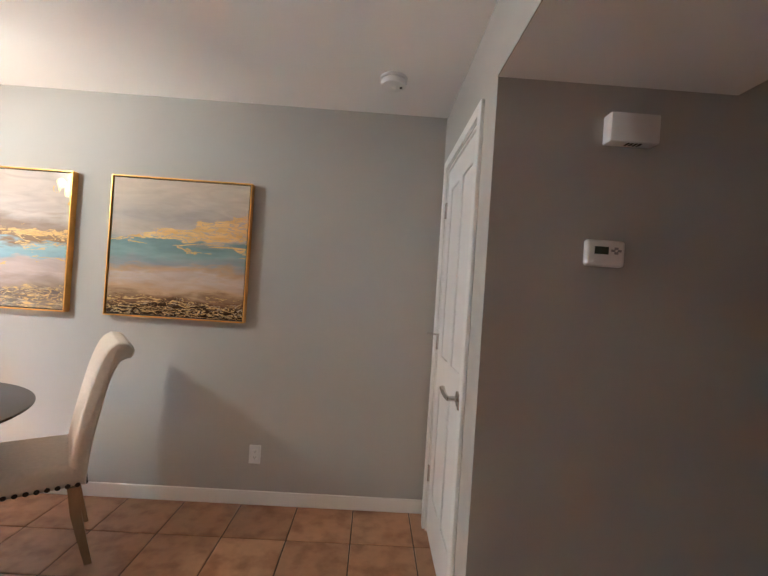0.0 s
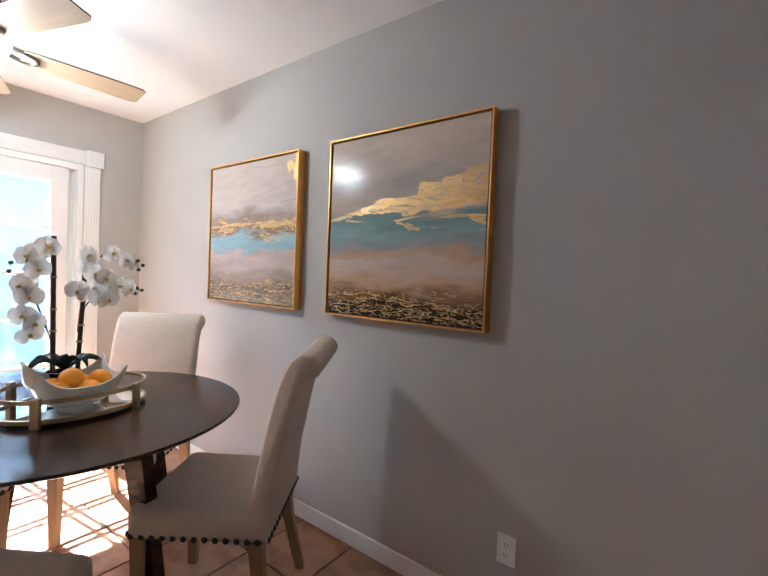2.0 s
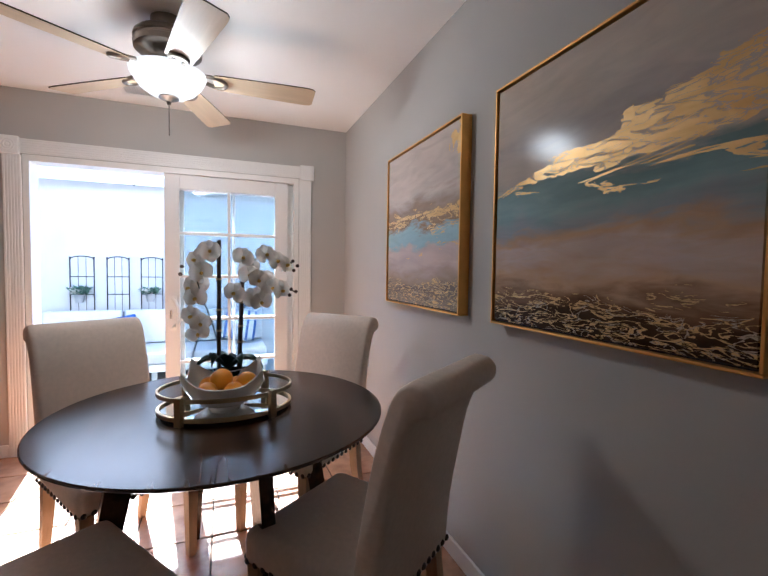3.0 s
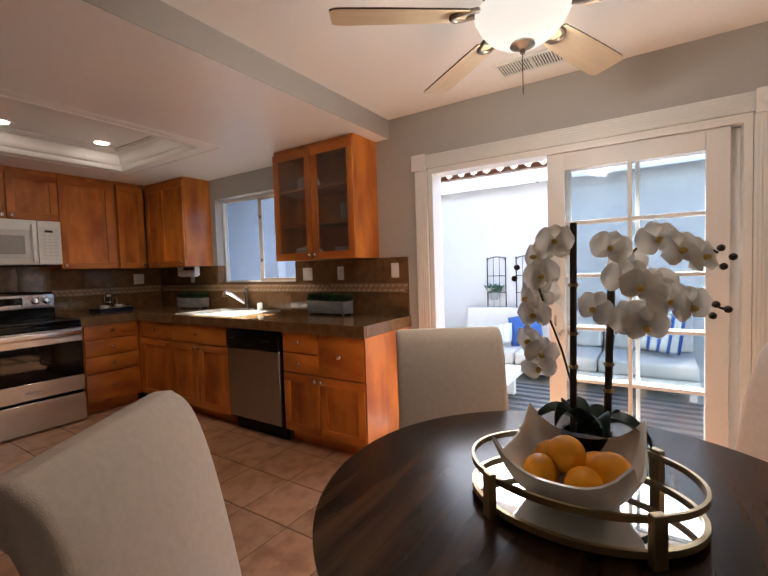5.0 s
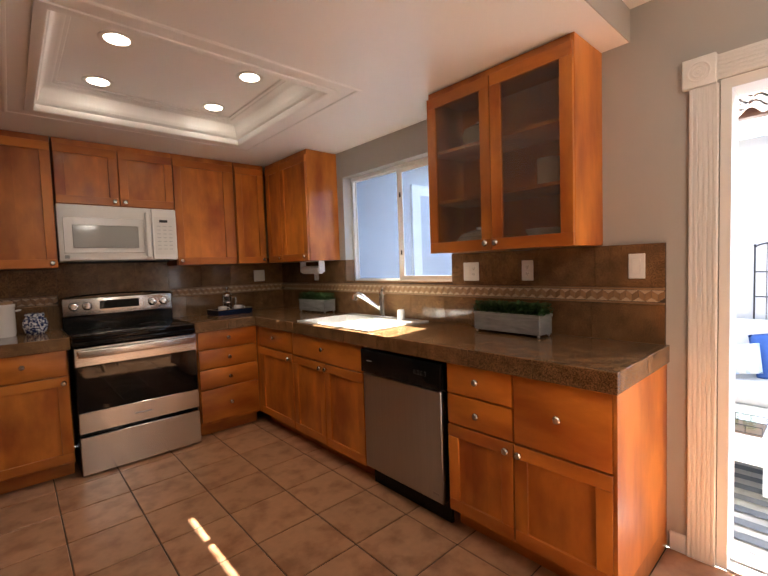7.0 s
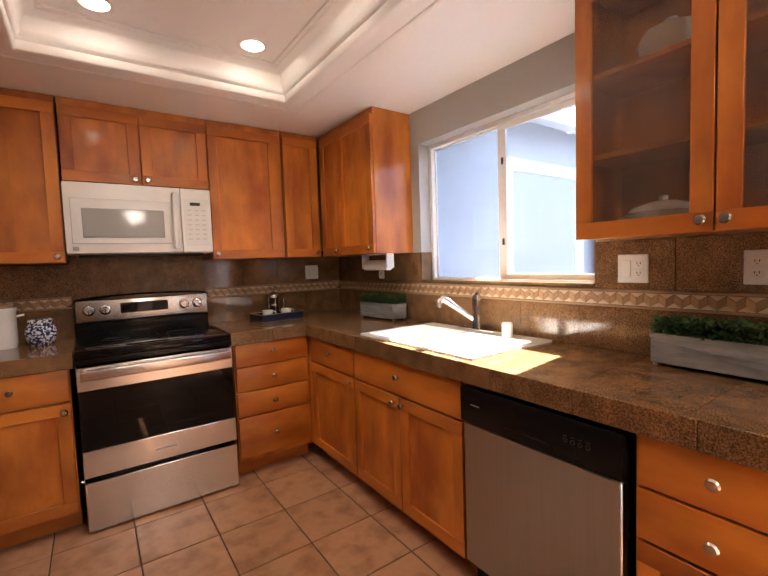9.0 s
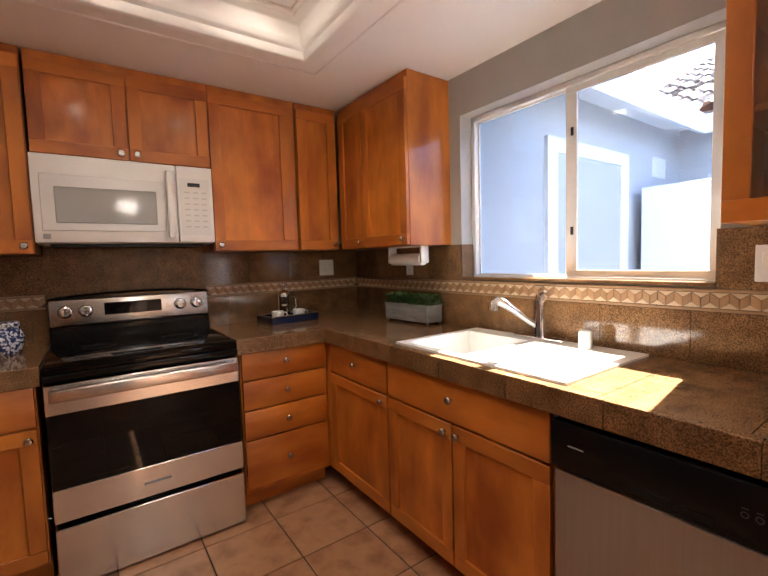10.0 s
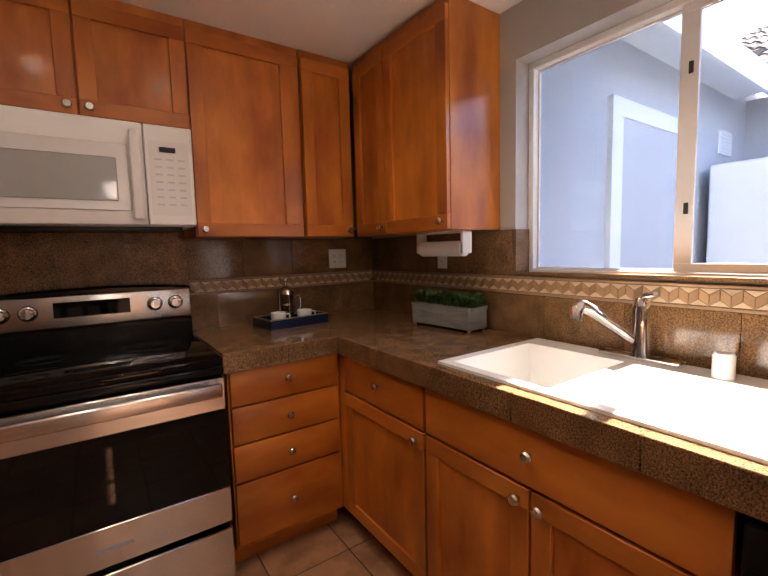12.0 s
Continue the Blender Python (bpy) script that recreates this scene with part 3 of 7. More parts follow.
nosing(worktop, WX1 - 0.014, WX1 + 0.018, FS + 0.018, 0.25, 9, 'y')
nosing(worktop, XW + 0.002, WX1 - 0.014, 0.22, 0.25, 2, 'x')
nosing(worktop, WX1 - 0.012, SX0 - 0.006, FS - 0.012, FS + 0.018, 2, 'x')
nosing(worktop2, SX1 + 0.006, LX, FS - 0.012, FS + 0.018, 4, 'x')

# ---- splashback ----
B0, B1 = 1.108, 1.186                   # patterned border
BT = 1.385
sb = bmesh.new()
for y0, y1, z1 in ((YS, WIN_Y0, BT), (WIN_Y0, WIN_Y1, WIN_Z0 - 0.004), (WIN_Y1, 0.236, BT)):
    box(sb, XW, XW + 0.006, y0, y1, CT, z1)
box(sb, XW + 0.006, LX, YS, YS + 0.006, CT, 1.44)
splash = struct(part("splashback", sb, M_GROUT), "brown granite tile splashback with a patterned border", "splashback")


def splash_tiles(a0, a1, z0, z1, n, side):
    for k in range(n):
        p, q = a0 + (a1 - a0) * k / n + 0.001, a0 + (a1 - a0) * (k + 1) / n - 0.001
        bm = bmesh.new()
        if side == 'w':
            box(bm, XW + 0.006, XW + 0.013, p, q, z0 + 0.001, z1 - 0.001)
        else:
            box(bm, p, q, YS + 0.006, YS + 0.013, z0 + 0.001, z1 - 0.001)
        part("tile", bm, M_GRANITE, splash)


splash_tiles(YS + 0.013, 0.234, CT, B0, 11, 'w')
splash_tiles(YS + 0.013, WIN_Y0 - 0.005, B1, BT, 4, 'w')
splash_tiles(WIN_Y1 + 0.003, 0.234, B1, BT, 4, 'w')
splash_tiles(XW + 0.013, LX, CT, B0, 10, 's')
splash_tiles(XW + 0.013, SX0 - 0.01, B1, BT, 4, 's')
splash_tiles(SX0 - 0.01, SX1 + 0.01, B0, 1.44, 3, 's')
splash_tiles(SX1 + 0.01, LX, B1, BT, 5, 's')
# granite lining of the window's lower side
boxpart("tile", (XW - 0.085, XW + 0.006, WIN_Y0, WIN_Y0 + 0.008, WIN_Z0, BT), M_GRANITE, splash)
boxpart("tile", (XW - 0.085, XW + 0.006, WIN_Y1 - 0.008, WIN_Y1, WIN_Z0, BT), M_GRANITE, splash)
boxpart("tile", (XW - 0.085, XW + 0.014, WIN_Y0 + 0.008, WIN_Y1 - 0.008, WIN_Z0 - 0.004, WIN_Z0 + 0.008), M_GRANITE, splash)
# border: leaning stones between cream triangles, with a thin strip above and below
M_STONE_A = mat("cream_stone", (0.56, 0.42, 0.28), 0.4, var=0.12, scale=30, rand=0.08)
M_STONE_B = mat("tan_stone", (0.36, 0.21, 0.105), 0.4, var=0.15, scale=30, rand=0.12)
M_STONE_C = mat("brown_stone", (0.29, 0.165, 0.08), 0.4, var=0.15, scale=30, rand=0.12)
M_STRIP = mat("tan_stone_strip", (0.33, 0.195, 0.1), 0.4, var=0.12, scale=20)


def prism(bm, poly, side, shift=0.0):
    """A flat stone with sloped edges, from an outline along the wall and up."""
    cx, cz = sum(p[0] for p in poly) / len(poly), sum(p[1] for p in poly) / len(poly)
    n, vs = len(poly), []
    for d, k in ((0.006, 0.95), (0.0122, 0.95), (0.0132, 0.88)):
        for a, z in poly:
            a2, z2 = cx + (a - cx) * k + shift, cz + (z - cz) * k
            vs.append(bm.verts.new((d, a2, z2) if side == 'w' else (a2, d, z2)))
    bm.faces.new(vs[2 * n:])
    for r in range(2):
        for i in range(n):
            bm.faces.new((vs[r * n + i], vs[r * n + (i + 1) % n], vs[r * n + n + (i + 1) % n], vs[r * n + n + i]))


def border(a0, a1, side, single):
    zb, zt = B0 + 0.013, B1 - 0.013
    n = round((a1 - a0) / 0.052)
    st = (a1 - a0) / n
    dp = 0.36 * (zt - zb)
    polys = (([(0, zt), (st, zt), (st / 2, zt - dp)], M_STONE_A), ([(-st / 2, zb), (st / 2, zb), (0, zb + dp)], M_STONE_A),
             ([(0, zt), (st / 2, zt - dp), (st / 2, zb), (0, zb + dp)], M_STONE_B), ([(st / 2, zt - dp), (st, zt), (st, zb + dp), (st / 2, zb)], M_STONE_C))
    base = Vector((XW, a0, 0)) if side == 'w' else Vector((a0, YS, 0))
    step = Vector((0, st, 0)) if side == 'w' else Vector((st, 0, 0))
    for q, (poly, m) in enumerate(polys):
        ks = range(1 if q == 1 else 0, n)
        bm = bmesh.new()
        if single:
            prism(bm, poly, side)
            me = finish(bm)
            for k in ks:
                part("border_stone", me, m, splash).location = base + step * k
        else:
            for k in ks:
                prism(bm, poly, side, k * st)
            ob = part("border_stone", bm, m, splash)
            ob.location = base
            ob["kind"] = "stuff"
    for z0, z1 in ((B0, B0 + 0.012), (B1 - 0.012, B1)):
        bm = bmesh.new()
        if side == 'w':
            box(bm, XW + 0.006, XW + 0.0145, a0, a1, z0 + 0.001, z1 - 0.001, bevel=0.002)
        else:
            box(bm, a0, a1, YS + 0.006, YS + 0.0145, z0 + 0.001, z1 - 0.001, bevel=0.002)
        part("border_strip", bm, M_STRIP, splash)


border(YS + 0.015, 0.234, 'w', True)
border(XW + 0.015, SX0 - 0.012, 's', True)
border(SX1 + 0.012, LX, 's', False)

# ---- stove ----
M_RING = mat("faint_ring_print", (0.03, 0.03, 0.03), 0.2)
st = thing("stove", south(SX1, -2.562), "freestanding electric stove in black and stainless steel", "stove")
sw = SX1 - SX0
boxpart("body", (0.003, sw - 0.003, 0.03, 0.655, 0.0, 0.895), M_BLACK, st)
boxpart("cooktop", (0.0, sw, 0.005, 0.6, 0.895, 0.926), M_BLACKGL, st, "black glass cooktop", bevel=0.004, seg=2)
for bx, by, br in ((0.2, 0.16, 0.1), (0.56, 0.16, 0.085), (0.2, 0.43, 0.08), (0.56, 0.43, 0.1)):
    bm = bmesh.new()
    lathe(bm, [(br, 0.0), (br, 0.0006), (br - 0.003, 0.0006), (br - 0.003, 0.0)], 48, caps=False)
    o = part("burner_ring", bm, M_RING, st)
    o.location = (bx, by, 0.9262)
bm = bmesh.new()
box(bm, 0.0, sw, 0.57, 0.655, 0.918, 1.02, bevel=0.004)
part("backguard", bm, M_BLACK, st, smooth=True)
bm = bmesh.new()
box(bm, 0.002, sw - 0.002, 0.555, 0.66, 1.02, 1.158, bevel=0.01, seg=3)
cp = part("control_panel", bm, M_STEEL, st, "brushed steel control panel", smooth=True)
bm = bmesh.new()
arch = [(sw * k / 16, 1.15 + 0.022 * math.sin(math.pi * k / 16) ** 0.6) for k in range(17)]
rows = [[bm.verts.new((x, y, z + dz)) for x, z in arch] for y, dz in ((0.562, -0.012), (0.56, 0.004), (0.568, 0.014), (0.655, 0.014), (0.663, 0.004), (0.663, -0.012))]
for p, q in zip(rows, rows[1:] + rows[:1]):
    for k in range(16):
        bm.faces.new((p[k], p[k + 1], q[k + 1], q[k]))
for k in (0, 16):
    bm.faces.new([row[k] for row in rows])
part("trim", bm, M_BLACK, st, "curved black top trim", smooth=True)
boxpart("display", (0.235, 0.505, 0.551, 0.556, 1.066, 1.13), M_BLACKGL, cp, "dark glass display")
for kx in (0.07, 0.155, sw - 0.155, sw - 0.07):
    bm = bmesh.new()
    lathe(bm, [(0.028, 0), (0.028, 0.004), (0.021, 0.007), (0.019, 0.024), (0.0, 0.025)], 24)
    box(bm, -0.004, 0.004, -0.019, 0.019, 0.024, 0.03)
    k = part("knob", bm, M_CHROME, cp, "round control knob", smooth=True)
    bm = bmesh.new()
    lathe(bm, [(0.0315, 0.0), (0.0315, 0.0025), (0.0285, 0.003), (0.0, 0.003)], 24)
    part("knob_ring", bm, M_BLACKMAT, k)
    k.matrix_basis = Matrix.Translation((kx, 0.555, 1.094)) @ Matrix.Rotation(radians(90), 4, 'X')
boxpart("front_trim", (0.0, sw, -0.004, 0.03, 0.862, 0.896), M_BLACK, st, bevel=0.006, seg=2)
od = boxpart("oven_door", (0.004, sw - 0.004, -0.012, 0.03, 0.288, 0.858), M_BLACKGL, st, "black glass oven door", bevel=0.004)
boxpart("door_band", (0.004, sw - 0.004, -0.018, -0.011, 0.735, 0.856), M_STEEL, od, "brushed steel band", bevel=0.003)
boxpart("door_band", (0.004, sw - 0.004, -0.018, -0.011, 0.292, 0.43), M_STEEL, od, "brushed steel band", bevel=0.003)
bm = bmesh.new()
box(bm, 0.02, sw - 0.02, -0.062, -0.042, 0.795, 0.845, bevel=0.008, seg=3)
for hx in (0.03, sw - 0.06):
    box(bm, hx, hx + 0.03, -0.045, -0.015, 0.8, 0.84, bevel=0.004)
part("handle", bm, M_STEEL, od, "wide steel handle", smooth=True)
boxpart("badge", (0.32, 0.43, -0.0188, -0.018, 0.35, 0.36), M_GREYTXT, od)
boxpart("drawer", (0.004, sw - 0.004, -0.016, 0.03, 0.012, 0.266), M_STEEL, st, "brushed steel drawer front", bevel=0.004)
boxpart("foot", (0.03, sw - 0.03, 0.05, 0.6, 0.0, 0.011), M_DARK, st)

# ---- microwave ----
mw = thing("microwave", south(SX1 + 0.006, -2.9), "white over-the-range microwave oven", "microwave")
mwid = 0.765
boxpart("body", (0.002, mwid - 0.002, 0.01, -2.9 - YS, 1.432, 1.836), M_WHITEPL, mw, bevel=0.003)
bm = bmesh.new()
box(bm, 0.0, 0.585, -0.02, 0.012, 1.436, 1.834, bevel=0.006, seg=2)
md = part("door", bm, M_WHITEPL, mw, smooth=True)
boxpart("window_frame", (0.03, 0.53, -0.0235, -0.019, 1.49, 1.745), mat("pale_grey_plastic", (0.66, 0.65, 0.64), 0.25, var=0.02), md, bevel=0.002)
boxpart("window", (0.08, 0.49, -0.026, -0.022, 1.525, 1.69), M_MWGL, md, "grey mesh window", bevel=0.004)
bm = bmesh.new()
box(bm, 0.535, 0.57, -0.06, -0.04, 1.455, 1.8, bevel=0.008, seg=3)
box(bm, 0.538, 0.567, -0.045, -0.018, 1.46, 1.5, bevel=0.003)
box(bm, 0.538, 0.567, -0.045, -0.018, 1.755, 1.795, bevel=0.003)
part("handle", bm, M_WHITEPL, md, smooth=True)
cpn = boxpart("control_panel", (0.588, mwid, -0.02, 0.012, 1.436, 1.834), M_WHITEPL, mw, bevel=0.004)
boxpart("keypad", (0.603, mwid - 0.015, -0.0225, -0.019, 1.475, 1.77), mat("keypad_film", (0.7, 0.69, 0.67), 0.35, var=0.02), cpn)
boxpart("display", (0.64, 0.7, -0.0245, -0.022, 1.728, 1.748), M_DARK, cpn)
for r in range(7):
    for q in range(3):
        boxpart("key", (0.622 + q * 0.042, 0.648 + q * 0.042, -0.0232, -0.022, 1.695 - r * 0.03, 1.702 - r * 0.03), M_KEY, cpn)
boxpart("badge", (0.03, 0.058, -0.0215, -0.0195, 1.452, 1.475), M_GREYTXT, md)
boxpart("vent_grille", (0.05, mwid - 0.05, 0.03, 0.28, 1.418, 1.431), M_BLACKMAT, mw)

# ---- dishwasher ----
dw = thing("dishwasher", west(DW0 + 0.004, FW - 0.0), "stainless steel dishwasher with a black control strip", "dishwasher")
ww = DW1 - DW0 - 0.012
boxpart("body", (0.004, ww - 0.004, 0.03, 0.57, 0.09, 0.838), M_BLACKMAT, dw)
boxpart("door", (0.01, ww - 0.01, -0.014, 0.03, 0.12, 0.695), M_STEELV, dw, "brushed steel door", bevel=0.006)
bm = bmesh.new()
box(bm, 0.004, ww - 0.004, -0.024, 0.03, 0.7, 0.838, bevel=0.008, seg=2)
cs = part("control_strip", bm, M_BLACKMAT, dw, "black plastic control strip", smooth=True)
boxpart("pocket_handle", (0.2, 0.4, -0.0265, -0.022, 0.712, 0.735), M_BLACKMAT, cs, bevel=0.003)
boxpart("badge", (0.06, 0.105, -0.0252, -0.0238, 0.773, 0.777), M_GREYTXT, cs)
M_FAINT = mat("faint_key_print", (0.06, 0.06, 0.062), 0.4)
for k in range(4):
    bm = bmesh.new()
    lathe(bm, [(0.007, 0.0), (0.007, 0.0012), (0.0055, 0.0012), (0.0055, 0.0)], 18, caps=False)
    o = part("button", bm, M_FAINT, cs, "faint printed button ring")
    o.matrix_basis = Matrix.Translation((0.45 + k * 0.024, -0.024, 0.768)) @ Matrix.Rotation(radians(90), 4, 'X')
    boxpart("button_mark", (0.444 + k * 0.024, 0.456 + k * 0.024, -0.0252, -0.0238, 0.781, 0.7825), M_FAINT, cs)
boxpart("kick_plate", (0.01, ww - 0.01, 0.05, 0.07, 0.0, 0.115), M_BLACKMAT, dw)
boxpart("badge", (ww - 0.075, ww - 0.035, -0.0152, -0.0138, 0.16, 0.17), M_GREYTXT, dw)

# ---- sink and tap ----
sk = thing("sink", pose(0, 0, 0), "white enamelled double bowl kitchen sink in the worktop", "sink")
bm = bmesh.new()
sx0, sx1, sy0, sy1 = sink_x0, sink_x1, sink_y0, sink_y1
rz = CT + 0.009
div = -1.573
bowls = [(sx0 + 0.1, sx1 - 0.035, sy0 + 0.035, div - 0.015, 0.17), (sx0 + 0.1, sx1 - 0.035, div + 0.015, sy1 - 0.035, 0.17)]
xs = [sx0, bowls[0][0], bowls[0][1], sx1]
ys = [sy0, bowls[0][2], bowls[0][3], bowls[1][2], bowls[1][3], sy1]
for i in range(3):
    for j in range(5):
        if i == 1 and j in (1, 3):
            continue
        vs = [bm.verts.new(p) for p in ((xs[i], ys[j], rz), (xs[i + 1], ys[j], rz), (xs[i + 1], ys[j + 1], rz), (xs[i], ys[j + 1], rz))]
        bm.faces.new(vs)
for a0, a1, b0, b1, dp in bowls:
    k = 0.03
    top = [(a0, b0, rz), (a1, b0, rz), (a1, b1, rz), (a0, b1, rz)]
    low = [(a0 + k * 0.4, b0 + k * 0.4, rz - dp + k), (a1 - k * 0.4, b0 + k * 0.4, rz - dp + k), (a1 - k * 0.4, b1 - k * 0.4, rz - dp + k), (a0 + k * 0.4, b1 - k * 0.4, rz - dp + k)]
    bot = [(a0 + k, b0 + k, rz - dp), (a1 - k, b0 + k, rz - dp), (a1 - k, b1 - k, rz - dp), (a0 + k, b1 - k, rz - dp)]
    R = [[bm.verts.new(p) for p in q] for q in (top, low, bot)]
    for A, B in zip(R, R[1:]):
        for n in range(4):
            bm.faces.new((A[n], A[(n + 1) % 4], B[(n + 1) % 4], B[n]))
    bm.faces.new(R[2])
loop = [(sx0, sy0), (sx1, sy0), (sx1, sy1), (sx0, sy1)]
for n in range(4):
    p, q = loop[n], loop[(n + 1) % 4]
    bm.faces.new([bm.verts.new(v) for v in ((*p, rz), (*q, rz), (*q, CT), (*p, CT))])
bmesh.ops.remove_doubles(bm, verts=bm.verts, dist=1e-5)
basin = part("basin", bm, M_SINK, sk, smooth=True, angle=60)
for b in bowls:
    bm = bmesh.new()
    lathe(bm, [(0.0, 0.0), (0.04, 0.0), (0.042, 0.003), (0.03, 0.002), (0.0, 0.001)], 20)
    o = part("drain", bm, M_CHROME, sk, "chrome drain", smooth=True)
    o.location = ((b[0] + b[1]) / 2, (b[2] + b[3]) / 2, rz - b[4] + 0.001)

tap = thing("kitchen_tap", pose(sink_x0 + 0.035, -1.572, rz), "chrome single-lever kitchen tap with pull-out spout", "tap")
bm = bmesh.new()
box(bm, -0.028, 0.028, -0.125, 0.125, 0.0, 0.012, bevel=0.011, seg=3)
part("base_plate", bm, M_CHROME, tap, smooth=True)
bm = bmesh.new()
lathe(bm, [(0.03, 0.012), (0.026, 0.03), (0.024, 0.12), (0.026, 0.16), (0.024, 0.185), (0.015, 0.2), (0.0, 0.203)], 24)
part("column", bm, M_CHROME, tap, smooth=True)
bm = bmesh.new()
tube(bm, [(0.0, -0.01, 0.05), (0.05, -0.04, 0.095), (0.1, -0.075, 0.14), (0.13, -0.095, 0.165)], 0.014, 14, 0.019)
tube(bm, [(0.12, -0.09, 0.16), (0.15, -0.11, 0.178), (0.165, -0.12, 0.165), (0.17, -0.124, 0.135)], 0.02, 14, 0.023)
part("spout", bm, M_CHROME, tap, smooth=True, angle=60)
bm = bmesh.new()
tube(bm, [(0.0, 0.0, 0.195), (0.015, 0.02, 0.21), (0.05, 0.06, 0.22)], 0.012, 10, 0.007)
part("lever", bm, M_CHROME, tap, smooth=True)
bm = bmesh.new()
lathe(bm, [(0.0, 0), (0.026, 0), (0.026, 0.062), (0.022, 0.07), (0.0, 0.072)], 20)
cap = tagged(part("air_gap_cap", bm, M_WHITEPL, smooth=True), "white air gap cap beside the tap", "sink fitting")
cap.location = (sink_x0 + 0.066, -1.346, rz)

# ---- window ----
wn = bmesh.new()
wx0, wx1 = XW - 0.135, XW - 0.085
fw = 0.026
WM = -1.53                              # meeting stile
box(wn, wx0, wx1, WIN_Y0, WIN_Y1, WIN_Z0, WIN_Z0 + 0.014, bevel=0.003)
box(wn, wx0, wx1, WIN_Y0, WIN_Y1, WIN_Z1 - fw, WIN_Z1, bevel=0.003)
box(wn, wx0, wx1, WIN_Y0, WIN_Y0 + fw, WIN_Z0 + 0.014, WIN_Z1 - fw, bevel=0.003)
box(wn, wx0, wx1, WIN_Y1 - fw, WIN_Y1, WIN_Z0 + 0.014, WIN_Z1 - fw, bevel=0.003)
window = struct(part("window_1", wn, M_TRIM, smooth=True), "white sliding kitchen window over the sink", "window")
for y0, y1, x, f, g in ((WIN_Y0 + fw, WM + 0.012, wx0 + 0.012, 0.008, 0.037), (WM - 0.022, WIN_Y1 - fw, wx0 + 0.032, 0.03, 0.052)):
    bm = bmesh.new()
    low_, high_ = WIN_Z0 + 0.014, WIN_Z1 - fw
    a, b = (f, g) if x < wx0 + 0.02 else (g, f)
    box(bm, x - 0.009, x + 0.009, y0, y1, low_, low_ + f, bevel=0.0015)
    box(bm, x - 0.009, x + 0.009, y0, y1, high_ - f, high_, bevel=0.0015)
    box(bm, x - 0.009, x + 0.009, y0, y0 + a, low_ + f, high_ - f, bevel=0.0015)
    box(bm, x - 0.009, x + 0.009, y1 - b, y1, low_ + f, high_ - f, bevel=0.0015)
    sash = part("sash", bm, M_TRIM, window, smooth=True)
    pn = boxpart("pane", (x - 0.002, x + 0.002, y0 + a, y1 - b, low_ + f, high_ - f), M_GLASS, sash)
    pn.visible_shadow = False
for z in (1.42, 1.86):
    boxpart("latch", (wx0 + 0.039, wx0 + 0.046, WM + 0.004, WM + 0.016, z - 0.018, z + 0.018), M_DARK, window)

# ---- patio door ----
cs_bm = bmesh.new()


def fluted(bm, x0, y0, y1, z0, z1, along):
    """A casing board with raised flutes."""
    box(bm, x0, x0 + 0.014, y0, y1, z0, z1)
    n = 6
    for k in range(n):
        f0, f1 = (k + 0.1) / n, (k + 0.9) / n
        if along == 'z':
            box(bm, x0 + 0.0135, x0 + 0.0175, y0 + (y1 - y0) * f0, y0 + (y1 - y0) * f1, z0, z1, bevel=0.002)
        else:
            box(bm, x0 + 0.0135, x0 + 0.0175, y0, y1, z0 + (z1 - z0) * f0, z0 + (z1 - z0) * f1, bevel=0.003)


fluted(cs_bm, XW, 0.318, DOOR_Y0 - 0.004, 0, 2.008, 'z')
fluted(cs_bm, XW, DOOR_Y1 + 0.004, 2.332, 0, 2.008, 'z')
fluted(cs_bm, XW, 0.41, 2.238, 2.024, 2.118, 'y')
patio_door = struct(part("door_1", cs_bm, M_TRIM, smooth=True), "white glazed sliding patio door, open, in fluted casing", "door")
for y in (0.295, 2.238):
    bm = bmesh.new()
    box(bm, XW, XW + 0.026, y, y + 0.114, 2.01, 2.128, bevel=0.003)
    for r in (0.042, 0.026, 0.01):
        m = Matrix.Translation((XW + 0.026, y + 0.057, 2.069)) @ Matrix.Rotation(radians(90), 4, 'Y')
        tb = bmesh.new()
        lathe(tb, [(r, -0.001), (r, 0.002), (r - 0.005, 0.0035), (r - 0.009, 0.001), (r - 0.0092, -0.001)], 28)
        tb.transform(m)
        tm_ = bpy.data.meshes.new("ring")
        tb.to_mesh(tm_)
        tb.free()
        bm.from_mesh(tm_)
    part("rosette", bm, M_TRIM, patio_door, "carved corner block", smooth=True)
jb = bmesh.new()
box(jb, XW - WT - 0.01, XW, DOOR_Y0 - 0.003, DOOR_Y0 + 0.035, 0.0, DOOR_Z)
box(jb, XW - WT - 0.01, XW, DOOR_Y1 - 0.035, DOOR_Y1 + 0.003, 0.0, DOOR_Z)
box(jb, XW - WT - 0.01, XW, DOOR_Y0 + 0.035, DOOR_Y1 - 0.035, DOOR_Z - 0.04, DOOR_Z)
part("jamb", jb, M_TRIM, patio_door)
boxpart("sill", (XW - WT - 0.03, XW + 0.005, DOOR_Y0 + 0.035, DOOR_Y1 - 0.035, -0.02, 0.012), mat("sill_metal", (0.55, 0.54, 0.52), 0.4, 0.6), patio_door)
boxpart("track", (XW - 0.075, XW - 0.065, DOOR_Y0 + 0.035, DOOR_Y1 - 0.035, 0.012, 0.024), M_NICKEL, patio_door)


